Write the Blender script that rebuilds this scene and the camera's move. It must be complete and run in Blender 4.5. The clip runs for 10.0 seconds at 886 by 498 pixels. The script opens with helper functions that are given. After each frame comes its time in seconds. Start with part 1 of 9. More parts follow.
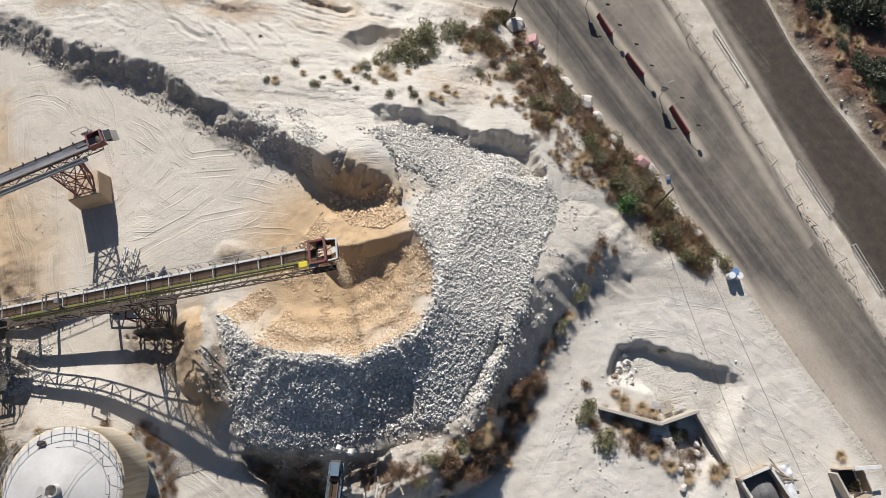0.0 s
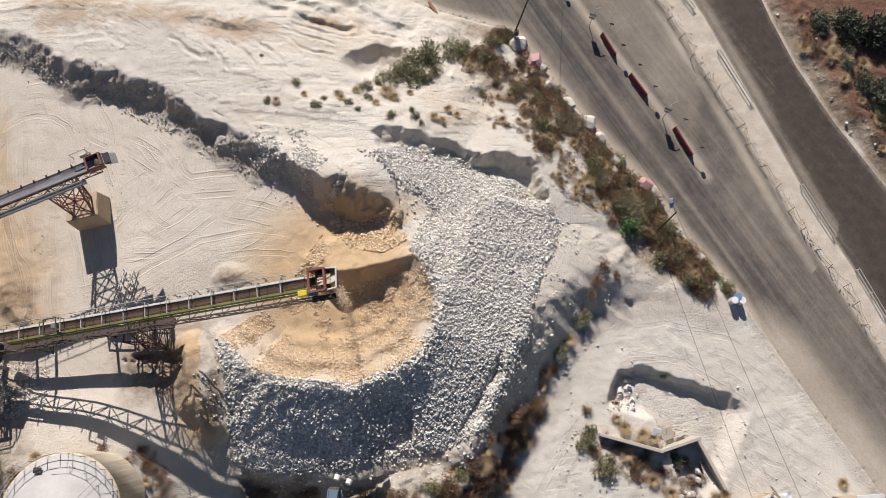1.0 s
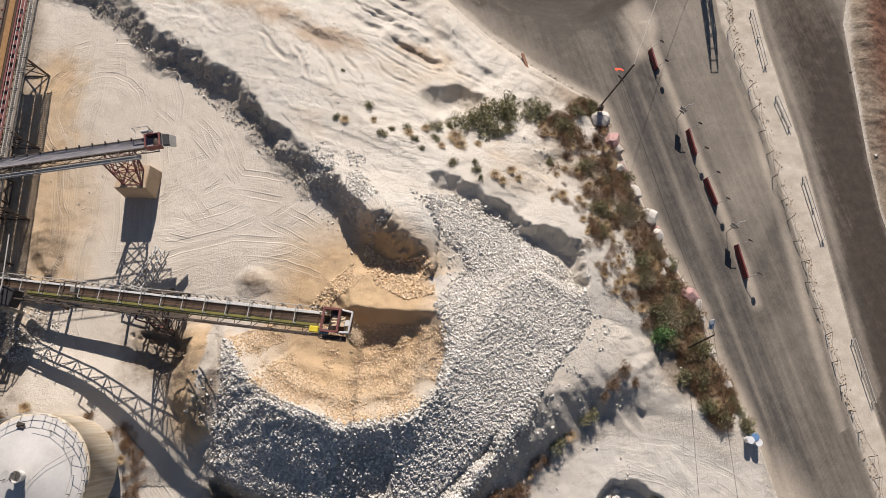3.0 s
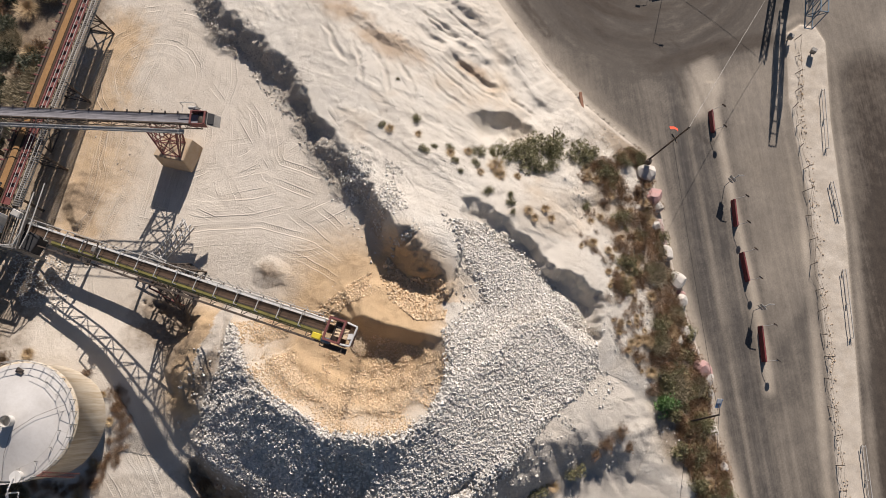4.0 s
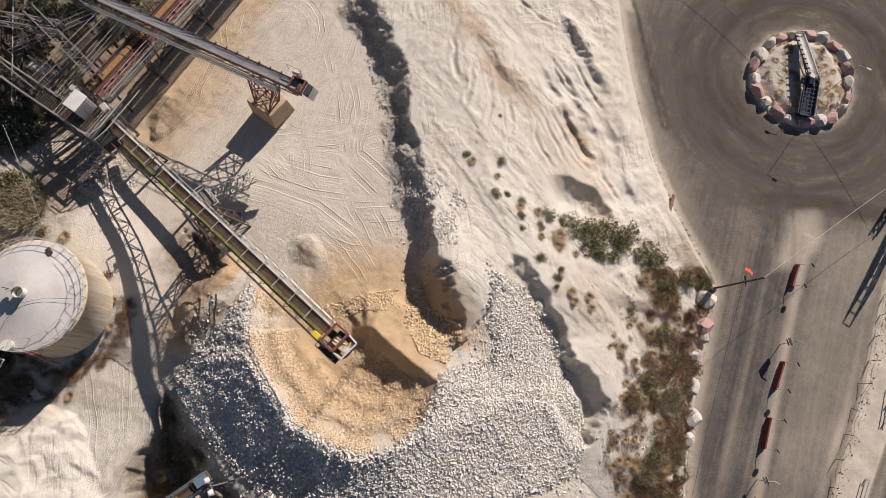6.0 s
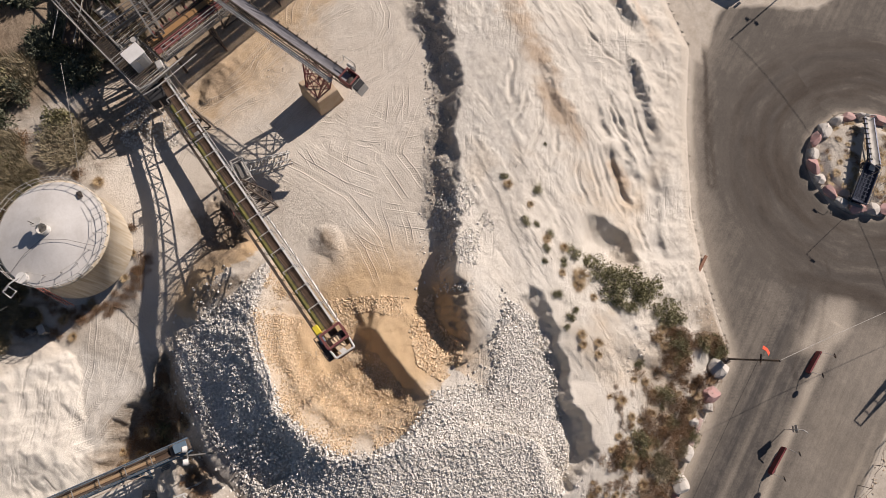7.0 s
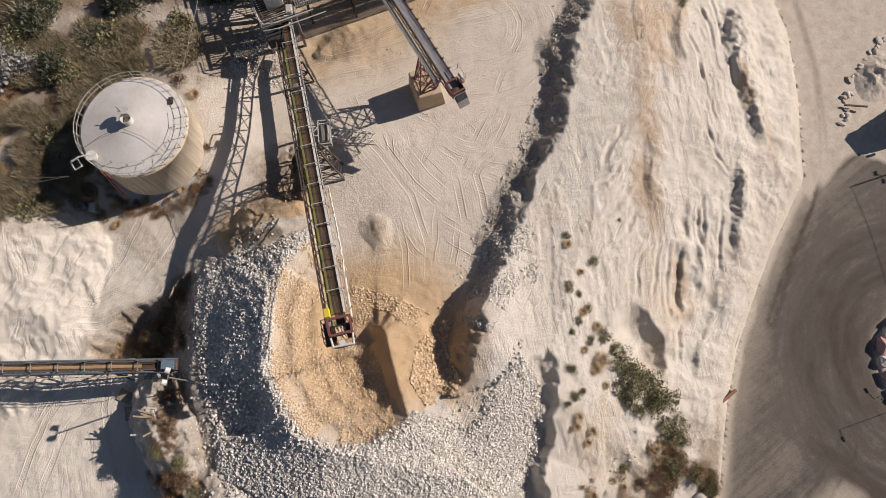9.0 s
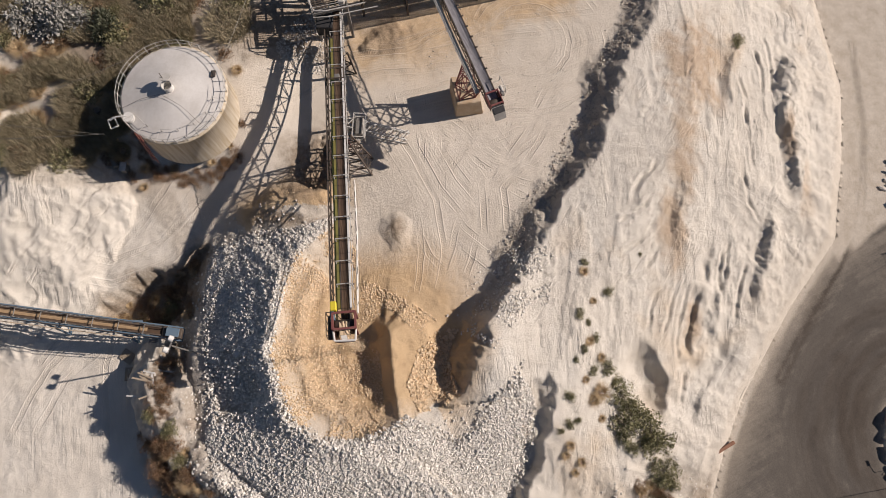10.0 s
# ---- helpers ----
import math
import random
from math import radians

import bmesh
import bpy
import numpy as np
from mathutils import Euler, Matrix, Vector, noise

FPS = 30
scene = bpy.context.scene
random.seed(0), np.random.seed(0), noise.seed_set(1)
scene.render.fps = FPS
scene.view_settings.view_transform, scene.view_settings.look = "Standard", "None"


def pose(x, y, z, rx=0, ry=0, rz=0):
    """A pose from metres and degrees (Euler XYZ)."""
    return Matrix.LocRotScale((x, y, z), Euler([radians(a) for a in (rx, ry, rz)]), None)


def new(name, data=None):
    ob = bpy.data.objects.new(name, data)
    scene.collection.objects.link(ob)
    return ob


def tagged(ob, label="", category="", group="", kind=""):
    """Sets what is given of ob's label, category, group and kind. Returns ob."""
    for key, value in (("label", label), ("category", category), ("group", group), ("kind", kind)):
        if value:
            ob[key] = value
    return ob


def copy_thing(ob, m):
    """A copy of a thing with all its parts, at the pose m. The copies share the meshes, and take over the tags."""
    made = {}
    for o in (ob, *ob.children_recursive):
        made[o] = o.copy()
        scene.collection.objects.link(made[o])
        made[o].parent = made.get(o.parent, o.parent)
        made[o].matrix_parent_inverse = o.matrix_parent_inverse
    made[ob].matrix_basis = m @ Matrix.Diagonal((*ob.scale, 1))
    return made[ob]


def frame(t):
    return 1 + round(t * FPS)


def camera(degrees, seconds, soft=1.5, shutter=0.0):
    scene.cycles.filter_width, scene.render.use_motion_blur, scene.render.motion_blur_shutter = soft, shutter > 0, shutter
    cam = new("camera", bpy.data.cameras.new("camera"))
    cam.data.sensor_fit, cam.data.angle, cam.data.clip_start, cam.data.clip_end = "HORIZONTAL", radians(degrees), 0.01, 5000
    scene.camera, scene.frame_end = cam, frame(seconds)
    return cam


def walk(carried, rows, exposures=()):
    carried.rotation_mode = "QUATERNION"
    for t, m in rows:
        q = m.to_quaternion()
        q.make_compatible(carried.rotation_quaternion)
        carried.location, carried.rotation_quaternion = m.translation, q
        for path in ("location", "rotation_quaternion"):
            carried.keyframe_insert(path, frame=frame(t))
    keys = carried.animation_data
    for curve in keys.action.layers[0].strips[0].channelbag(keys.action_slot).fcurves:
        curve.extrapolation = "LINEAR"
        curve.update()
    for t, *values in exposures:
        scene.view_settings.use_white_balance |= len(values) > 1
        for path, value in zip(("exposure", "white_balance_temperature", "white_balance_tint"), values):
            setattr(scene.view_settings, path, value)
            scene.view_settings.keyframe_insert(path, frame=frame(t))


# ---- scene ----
cam = camera(65.0, 10.0, soft=0.75)
# seconds, x, y, z, pitch, yaw of a level flight that turns to its left
PATH = [
    (0.0, 0.000, 0.000, 61.696, -76.327, 0.000),
    (0.5, 0.004, 1.087, 61.809, -76.391, -0.054),
    (1.0, 0.043, 2.294, 61.763, -76.399, 0.445),
    (1.5, 0.132, 3.601, 61.719, -76.378, 2.006),
    (2.0, 0.220, 4.923, 61.705, -76.338, 5.742),
    (2.5, 0.316, 6.242, 61.670, -76.292, 10.681),
    (4.0, 0.438, 10.061, 61.642, -76.294, 27.034),
    (4.5, 0.402, 11.260, 61.630, -76.318, 32.895),
    (5.0, 0.281, 12.397, 61.563, -76.368, 38.670),
    (5.5, 0.145, 13.433, 61.571, -76.367, 44.387),
    (7.0, -0.671, 16.175, 61.352, -76.413, 61.489),
    (7.5, -0.985, 16.941, 61.254, -76.369, 67.322),
    (8.0, -1.345, 17.602, 61.230, -76.357, 73.119),
    (8.5, -1.805, 18.215, 61.262, -76.419, 78.945),
    (9.0, -2.270, 18.724, 61.219, -76.440, 84.118),
    (9.5, -2.675, 19.148, 61.182, -76.408, 89.220),
    (10.0, -2.989, 19.401, 61.206, -76.474, 92.605),
]
walk(cam, [(t, pose(x, y, z, 90 + p, 0, yaw)) for t, x, y, z, p, yaw in PATH],
     [(0.0, 0.24, 6100, 11), (1.0, 0.22, 6320, 14), (2.5, 0.19, 6480, 15), (5.5, 0.09, 6640, 17), (7.0, 0.03, 6680, 18), (10.0, -0.05, 6740, 18)])

# ---- light ----
SUN_DIR = Vector((-0.182, 0.808, 0.559)).normalized()   # towards the sun
sun = new("sun", bpy.data.lights.new("sun", "SUN"))
sun.data.energy, sun.data.angle, sun.data.color = 5.0, radians(0.53), (1.0, 0.945, 0.86)
sun.matrix_basis = SUN_DIR.to_track_quat("Z", "Y").to_matrix().to_4x4()
world = bpy.data.worlds.new("sky")
scene.world = world
world.use_nodes = True
wn = world.node_tree.nodes
sky = wn.new("ShaderNodeTexSky")
sky.sky_type, sky.sun_disc = "NISHITA", False
sky.sun_elevation = math.asin(SUN_DIR.z)
sky.sun_rotation = math.atan2(SUN_DIR.x, SUN_DIR.y)
sky.air_density, sky.dust_density, sky.ozone_density = 1.0, 0.4, 3.0
world.node_tree.links.new(sky.outputs[0], wn["Background"].inputs[0])
wn["Background"].inputs[1].default_value = 0.047


# ---- materials ----
def nodes_of(name):
    m = bpy.data.materials.new(name)
    m.use_nodes = True
    t = m.node_tree
    return m, t, t.nodes["Principled BSDF"]


def coords(t, scale=1.0, space="world"):
    n = t.nodes.new("ShaderNodeNewGeometry") if space == "world" else t.nodes.new("ShaderNodeTexCoord")
    out = n.outputs["Position"] if space == "world" else n.outputs["Object"]
    mp = t.nodes.new("ShaderNodeMapping")
    mp.inputs["Scale"].default_value = (scale,) * 3 if not isinstance(scale, tuple) else scale
    t.links.new(out, mp.inputs[0])
    return mp.outputs[0]


def noise_of(t, vec, scale, detail=5.0, rough=0.6):
    n = t.nodes.new("ShaderNodeTexNoise")
    n.inputs["Scale"].default_value, n.inputs["Detail"].default_value, n.inputs["Roughness"].default_value = scale, detail, rough
    t.links.new(vec, n.inputs["Vector"])
    return n.outputs["Fac"]


def ramp_of(t, fac, lo, hi):
    n = t.nodes.new("ShaderNodeMapRange")
    n.inputs["From Min"].default_value, n.inputs["From Max"].default_value = lo, hi
    t.links.new(fac, n.inputs["Value"])
    return n.outputs["Result"]


def mix_of(t, fac, a, b, mode="MIX"):
    n = t.nodes.new("ShaderNodeMix")
    n.data_type, n.blend_type = "RGBA", mode
    for sock, val in ((n.inputs[0], fac), (n.inputs[6], a), (n.inputs[7], b)):
        if hasattr(val, "is_linked"):
            t.links.new(val, sock)
        elif isinstance(val, (int, float)):
            sock.default_value = val
        else:
            sock.default_value = (*val, 1.0)
    return n.outputs[2]


def math_of(t, op, a, b=0.0):
    n = t.nodes.new("ShaderNodeMath")
    n.operation = op
    for sock, val in ((n.inputs[0], a), (n.inputs[1], b)):
        if hasattr(val, "is_linked"):
            t.links.new(val, sock)
        else:
            sock.default_value = val
    return n.outputs[0]


def bump_of(t, bsdf, height, strength, distance):
    n = t.nodes.new("ShaderNodeBump")
    n.inputs["Strength"].default_value, n.inputs["Distance"].default_value = strength, distance
    t.links.new(height, n.inputs["Height"])
    t.links.new(n.outputs[0], bsdf.inputs["Normal"])


def attr_of(t, name):
    n = t.nodes.new("ShaderNodeAttribute")
    n.attribute_name = name
    return n.outputs["Fac"]


def island_of(t):
    return t.nodes.new("ShaderNodeNewGeometry").outputs["Random Per Island"]


def plain(name, a, b, scale=1.5, rough=0.8, metal=0.0, bump=0.2, dist=0.02, spread=0.0, space="world", lo=0.35, hi=0.65):
    """A worn surface between two colours, with fine grain."""
    m, t, p = nodes_of(name)
    vec = coords(t, 1.0, space)
    n1, n2 = noise_of(t, vec, scale, 6.0, 0.65), noise_of(t, vec, scale * 9.0, 4.0, 0.7)
    both = math_of(t, "ADD", math_of(t, "MULTIPLY", n1, 0.7), math_of(t, "MULTIPLY", n2, 0.3))
    col = mix_of(t, ramp_of(t, both, lo, hi), a, b)
    if spread:
        v = ramp_of(t, island_of(t), 0.0, 1.0)
        v = math_of(t, "ADD", math_of(t, "MULTIPLY", v, 2 * spread), 1.0 - spread)
        h = t.nodes.new("ShaderNodeHueSaturation")
        t.links.new(v, h.inputs["Value"])
        t.links.new(col, h.inputs["Color"])
        col = h.outputs[0]
    t.links.new(col, p.inputs["Base Color"])
    p.inputs["Roughness"].default_value, p.inputs["Metallic"].default_value = rough, metal
    if bump:
        bump_of(t, p, both, bump, dist)
    return m


def leafy(name, dark, light, rough=0.7):
    """Foliage whose leaves differ one by one."""
    m, t, p = nodes_of(name)
    r = island_of(t)
    vec = coords(t)
    n = noise_of(t, vec, 1.1, 3.0)
    f = math_of(t, "ADD", math_of(t, "MULTIPLY", r, 0.65), math_of(t, "MULTIPLY", ramp_of(t, n, 0.3, 0.7), 0.35))
    t.links.new(mix_of(t, f, dark, light), p.inputs["Base Color"])
    p.inputs["Roughness"].default_value = rough
    return m


def ground_material():
    m, t, p = nodes_of("quarry_ground")
    v = coords(t)
    big, mid, fine, grit = (noise_of(t, v, s, d, r) for s, d, r in ((0.09, 6, 0.6), (0.55, 6, 0.65), (3.2, 6, 0.7), (14.0, 3, 0.7)))
    base = mix_of(t, ramp_of(t, big, 0.38, 0.62), (0.64, 0.57, 0.475), (0.70, 0.63, 0.535))
    base = mix_of(t, math_of(t, "MULTIPLY", ramp_of(t, mid, 0.5, 0.75), 0.35), base, (0.43, 0.36, 0.275))
    white = mix_of(t, ramp_of(t, mid, 0.3, 0.7), (0.75, 0.70, 0.615), (0.66, 0.605, 0.52))
    tan = mix_of(t, ramp_of(t, mid, 0.3, 0.7), (0.63, 0.455, 0.275), (0.52, 0.365, 0.215))
    soil = mix_of(t, ramp_of(t, fine, 0.35, 0.7), (0.31, 0.235, 0.16), (0.19, 0.14, 0.095))
    red = mix_of(t, ramp_of(t, fine, 0.35, 0.65), (0.24, 0.13, 0.085), (0.15, 0.085, 0.06))
    grey = mix_of(t, ramp_of(t, fine, 0.35, 0.65), (0.44, 0.41, 0.37), (0.36, 0.33, 0.295))
    edge = math_of(t, "MULTIPLY", math_of(t, "SUBTRACT", fine, 0.5), 0.9)

    def mask(name):
        a = attr_of(t, name)
        return ramp_of(t, math_of(t, "ADD", a, math_of(t, "MULTIPLY", edge, math_of(t, "MULTIPLY", a, math_of(t, "MULTIPLY", math_of(t, "SUBTRACT", 1.0, a), 4.0)))), 0.0, 1.0)

    col = base
    for name, c in (("white", white), ("grey", grey), ("tan", tan), ("soil", soil), ("red", red)):
        col = mix_of(t, mask(name), col, c)
    col = mix_of(t, mask("ochre"), col, mix_of(t, ramp_of(t, mid, 0.3, 0.7), (0.44, 0.30, 0.19), (0.52, 0.39, 0.27)))
    dark = ramp_of(t, attr_of(t, "track"), 0.0, 1.0)
    col = mix_of(t, math_of(t, "MULTIPLY", dark, 0.35), col, (0.40, 0.335, 0.265))
    # wheel tracks: ribbed bands with crisp rims, and fine streaks beside them
    relief = None
    for k in ("a", "b"):
        across = math_of(t, "MULTIPLY", attr_of(t, "across_" + k), 10.0)
        along_ = math_of(t, "MULTIPLY", attr_of(t, "along_" + k), 100.0)
        amount = attr_of(t, "rut_" + k)
        off = math_of(t, "ABSOLUTE", math_of(t, "SUBTRACT", across, 1.0))
        band = math_of(t, "MULTIPLY", ramp_of(t, off, 0.27, 0.22), amount)
        tread = math_of(t, "SINE", math_of(t, "MULTIPLY", math_of(t, "ADD", along_, math_of(t, "MULTIPLY", off, 0.9)), math.tau / 0.24))
        rim = math_of(t, "MULTIPLY", ramp_of(t, math_of(t, "ABSOLUTE", math_of(t, "SUBTRACT", off, 0.29)), 0.09, 0.0), amount)
        uv = t.nodes.new("ShaderNodeCombineXYZ")
        t.links.new(math_of(t, "MULTIPLY", across, 6.5), uv.inputs[0])
        t.links.new(math_of(t, "MULTIPLY", along_, 0.16), uv.inputs[1])
        streak = noise_of(t, uv.outputs[0], 1.0, 3.0, 0.6)
        lanes = math_of(t, "MULTIPLY", ramp_of(t, across, 3.6, 0.4), amount)
        shade = math_of(t, "ADD", math_of(t, "MULTIPLY", band, math_of(t, "ADD", math_of(t, "MULTIPLY", tread, 0.13), 0.11)), math_of(t, "MULTIPLY", lanes, math_of(t, "MULTIPLY", ramp_of(t, streak, 0.5, 0.72), 0.24)))
        col = mix_of(t, shade, col, (0.33, 0.27, 0.205))
        col = mix_of(t, math_of(t, "MULTIPLY", math_of(t, "ADD", math_of(t, "MULTIPLY", rim, 0.5), math_of(t, "MULTIPLY", lanes, ramp_of(t, streak, 0.46, 0.28))), 0.35), col, (0.74, 0.69, 0.61))
        hh = math_of(t, "ADD", math_of(t, "MULTIPLY", band, math_of(t, "SUBTRACT", math_of(t, "MULTIPLY", tread, 0.017), 0.025)), math_of(t, "ADD", math_of(t, "MULTIPLY", rim, 0.05), math_of(t, "MULTIPLY", lanes, math_of(t, "MULTIPLY", streak, 0.085))))
        relief = hh if relief is None else math_of(t, "ADD", relief, hh)
    # scrapes and rills on the loose white ground
    scrape = None
    for turn_, lo, hi_ in ((0.55, 0.47, 0.60), (-0.15, 0.53, 0.40)):
        n_ = t.nodes.new("ShaderNodeVectorRotate")
        n_.rotation_type = "Z_AXIS"
        n_.inputs["Angle"].default_value = turn_
        t.links.new(v, n_.inputs["Vector"])
        mp_ = t.nodes.new("ShaderNodeMapping")
        mp_.inputs["Scale"].default_value = (0.28, 2.6, 0.3)
        t.links.new(n_.outputs[0], mp_.inputs[0])
        one = math_of(t, "MULTIPLY", ramp_of(t, noise_of(t, mp_.outputs[0], 1.0, 4.0, 0.6), 0.52, 0.66), ramp_of(t, noise_of(t, v, 0.17, 2.0), lo, hi_))
        scrape = one if scrape is None else math_of(t, "ADD", scrape, one)
    scrape = math_of(t, "MULTIPLY", scrape, math_of(t, "MULTIPLY", attr_of(t, "white"), math_of(t, "SUBTRACT", 1.0, math_of(t, "MULTIPLY", attr_of(t, "flat"), 0.6))))
    col = mix_of(t, math_of(t, "MULTIPLY", scrape, 0.18), col, (0.40, 0.33, 0.26))
    relief = math_of(t, "SUBTRACT", relief, math_of(t, "MULTIPLY", scrape, 0.11))
    col = mix_of(t, 1.0, col, mix_of(t, ramp_of(t, grit, 0.3, 0.7), (0.74, 0.735, 0.73), (1.12, 1.12, 1.12)), "MULTIPLY")
    t.links.new(col, p.inputs["Base Color"])
    p.inputs["Roughness"].default_value = 0.95
    p.inputs["Specular IOR Level"].default_value = 0.15
    flat = math_of(t, "SUBTRACT", 1.0, math_of(t, "MULTIPLY", attr_of(t, "flat"), 0.62))
    h = math_of(t, "ADD", math_of(t, "MULTIPLY", mid, 0.20), math_of(t, "ADD", math_of(t, "MULTIPLY", fine, 0.22), math_of(t, "MULTIPLY", grit, 0.15)))
    bump_of(t, p, math_of(t, "ADD", math_of(t, "MULTIPLY", h, flat), relief), 0.95, 0.55)
    return m


def road_material():
    m, t, p = nodes_of("dusty_asphalt")
    v = coords(t)
    big, mid, fine = (noise_of(t, v, s, d, r) for s, d, r in ((0.12, 6, 0.6), (0.9, 6, 0.65), (9.0, 4, 0.7)))
    wear = attr_of(t, "wear")
    dust = attr_of(t, "dust")
    tar = mix_of(t, ramp_of(t, mid, 0.2, 0.8), (0.122, 0.106, 0.089), (0.148, 0.129, 0.108))
    tar = mix_of(t, math_of(t, "MULTIPLY", ramp_of(t, attr_of(t, "old"), 0.0, 1.0), 0.9), tar, mix_of(t, ramp_of(t, mid, 0.3, 0.7), (0.044, 0.033, 0.026), (0.078, 0.060, 0.046)))

    def streaks(u, v, ku, kv):
        uv = t.nodes.new("ShaderNodeCombineXYZ")
        t.links.new(math_of(t, "MULTIPLY", attr_of(t, u), 100.0 * ku), uv.inputs[0])
        t.links.new(math_of(t, "MULTIPLY", attr_of(t, v), 100.0 * kv), uv.inputs[1])
        return noise_of(t, uv.outputs[0], 1.0, 4.0, 0.62)

    turn = attr_of(t, "turn")
    straight = math_of(t, "ADD", math_of(t, "MULTIPLY", streaks("side", "run", 2.6, 0.10), 0.6), math_of(t, "MULTIPLY", streaks("side", "run", 6.0, 1.6), 0.4))
    round_ = math_of(t, "ADD", math_of(t, "MULTIPLY", math_of(t, "SUBTRACT", streaks("ring", "swing", 1.6, 0.5), 0.5), 1.1), 0.5)
    flow = math_of(t, "ADD", math_of(t, "MULTIPLY", straight, math_of(t, "SUBTRACT", 1.0, turn)), math_of(t, "MULTIPLY", round_, turn))
    col = mix_of(t, math_of(t, "MULTIPLY", wear, 0.78), tar, (0.066, 0.060, 0.056))
    col = mix_of(t, math_of(t, "MULTIPLY", attr_of(t, "stain"), 0.8), col, (0.060, 0.043, 0.031))
    col = mix_of(t, 1.0, col, mix_of(t, ramp_of(t, flow, 0.32, 0.68), (0.88, 0.88, 0.88), (1.09, 1.09, 1.08)), "MULTIPLY")
    f = ramp_of(t, math_of(t, "ADD", dust, math_of(t, "ADD", math_of(t, "MULTIPLY", math_of(t, "SUBTRACT", mid, 0.5), 0.24), math_of(t, "MULTIPLY", math_of(t, "SUBTRACT", flow, 0.5), 0.4))), 0.16, 0.97)
    col = mix_of(t, f, col, mix_of(t, ramp_of(t, big, 0.35, 0.65), (0.40, 0.34, 0.265), (0.50, 0.43, 0.345)))
    col = mix_of(t, math_of(t, "MULTIPLY", ramp_of(t, math_of(t, "ADD", attr_of(t, "bank"), math_of(t, "MULTIPLY", math_of(t, "SUBTRACT", mid, 0.5), 0.6)), 0.3, 0.7), 0.9), col, mix_of(t, ramp_of(t, mid, 0.3, 0.7), (0.64, 0.57, 0.475), (0.47, 0.40, 0.315)))
    col = mix_of(t, 1.0, col, mix_of(t, ramp_of(t, fine, 0.3, 0.7), (0.80, 0.80, 0.80), (1.14, 1.14, 1.14)), "MULTIPLY")
    t.links.new(col, p.inputs["Base Color"])
    p.inputs["Roughness"].default_value = 0.88
    p.inputs["Specular IOR Level"].default_value = 0.25
    bump_of(t, p, math_of(t, "ADD", mid, math_of(t, "MULTIPLY", fine, 0.5)), 0.3, 0.05)
    return m


GROUND = ground_material()
ROAD = road_material()
ROCK = plain("limestone_rock", (0.72, 0.685, 0.625), (0.57, 0.53, 0.475), 2.5, 0.92, bump=0.4, dist=0.03, spread=0.26)
TANROCK = plain("ochre_limestone_rock", (0.69, 0.54, 0.365), (0.57, 0.42, 0.265), 2.5, 0.92, bump=0.5, dist=0.05, spread=0.22)
CLOD = plain("grey_earth_clod", (0.50, 0.45, 0.385), (0.36, 0.31, 0.255), 2.5, 0.95, bump=0.4, dist=0.03, spread=0.2)
BOULDER_W = plain("white_boulder", (0.63, 0.585, 0.52), (0.48, 0.435, 0.38), 1.5, 0.9, bump=0.6, dist=0.08)
BOULDER_P = plain("pink_painted_boulder", (0.50, 0.27, 0.245), (0.42, 0.30, 0.27), 1.5, 0.9, bump=0.6, dist=0.08)
STEEL = plain("dusty_grey_steel", (0.30, 0.285, 0.26), (0.20, 0.185, 0.165), 2.0, 0.6, 0.35, bump=0.1)
DARKSTEEL = plain("dark_rusted_steel", (0.075, 0.062, 0.052), (0.13, 0.095, 0.07), 2.0, 0.7, 0.2, bump=0.1)
PALESTEEL = plain("pale_galvanised_steel", (0.54, 0.515, 0.47), (0.40, 0.375, 0.335), 2.0, 0.6, 0.05, bump=0.1)
REDSTEEL = plain("maroon_painted_steel", (0.16, 0.045, 0.045), (0.23, 0.085, 0.07), 1.5, 0.65, 0.1, bump=0.15)
OLIVE = plain("olive_yellow_painted_steel", (0.26, 0.23, 0.06), (0.18, 0.155, 0.05), 1.2, 0.6, 0.1, bump=0.15)
YELLOW = plain("yellow_painted_steel", (0.75, 0.60, 0.04), (0.62, 0.48, 0.05), 2.0, 0.5, bump=0.1)
BLUE = plain("blue_painted_steel", (0.085, 0.145, 0.21), (0.13, 0.18, 0.22), 1.5, 0.6, 0.1, bump=0.12)
WHITESTEEL = plain("white_painted_steel", (0.72, 0.70, 0.66), (0.58, 0.555, 0.51), 1.2, 0.6, bump=0.1)
BELT = plain("dusty_rubber_belt", (0.050, 0.030, 0.018), (0.095, 0.056, 0.033), 1.5, 0.9, bump=0.2)
GREYBELT = plain("grey_powder_covered_belt", (0.235, 0.225, 0.235), (0.165, 0.155, 0.16), 0.9, 0.9, bump=0.3)
ORANGELOAD = plain("orange_ore", (0.36, 0.205, 0.085), (0.27, 0.145, 0.06), 3.0, 0.95, bump=0.8, dist=0.05)
CONCRETE = plain("weathered_concrete", (0.50, 0.45, 0.38), (0.40, 0.345, 0.275), 0.8, 0.9, bump=0.3)
OCHRECONC = plain("ochre_stained_concrete", (0.44, 0.31, 0.19), (0.55, 0.44, 0.32), 0.7, 0.92, bump=0.3)
WOOD = plain("grey_timber", (0.42, 0.34, 0.25), (0.30, 0.235, 0.17), 4.0, 0.85, bump=0.2)
BLACK = plain("black_rubber", (0.02, 0.02, 0.022), (0.035, 0.034, 0.034), 3.0, 0.8, bump=0.1)
ASH = plain("crushed_grey_grit", (0.20, 0.195, 0.19), (0.13, 0.125, 0.12), 3.0, 0.95, bump=0.5, dist=0.05)
GREEN = leafy("dusty_green_leaves", (0.10, 0.097, 0.042), (0.33, 0.295, 0.15))
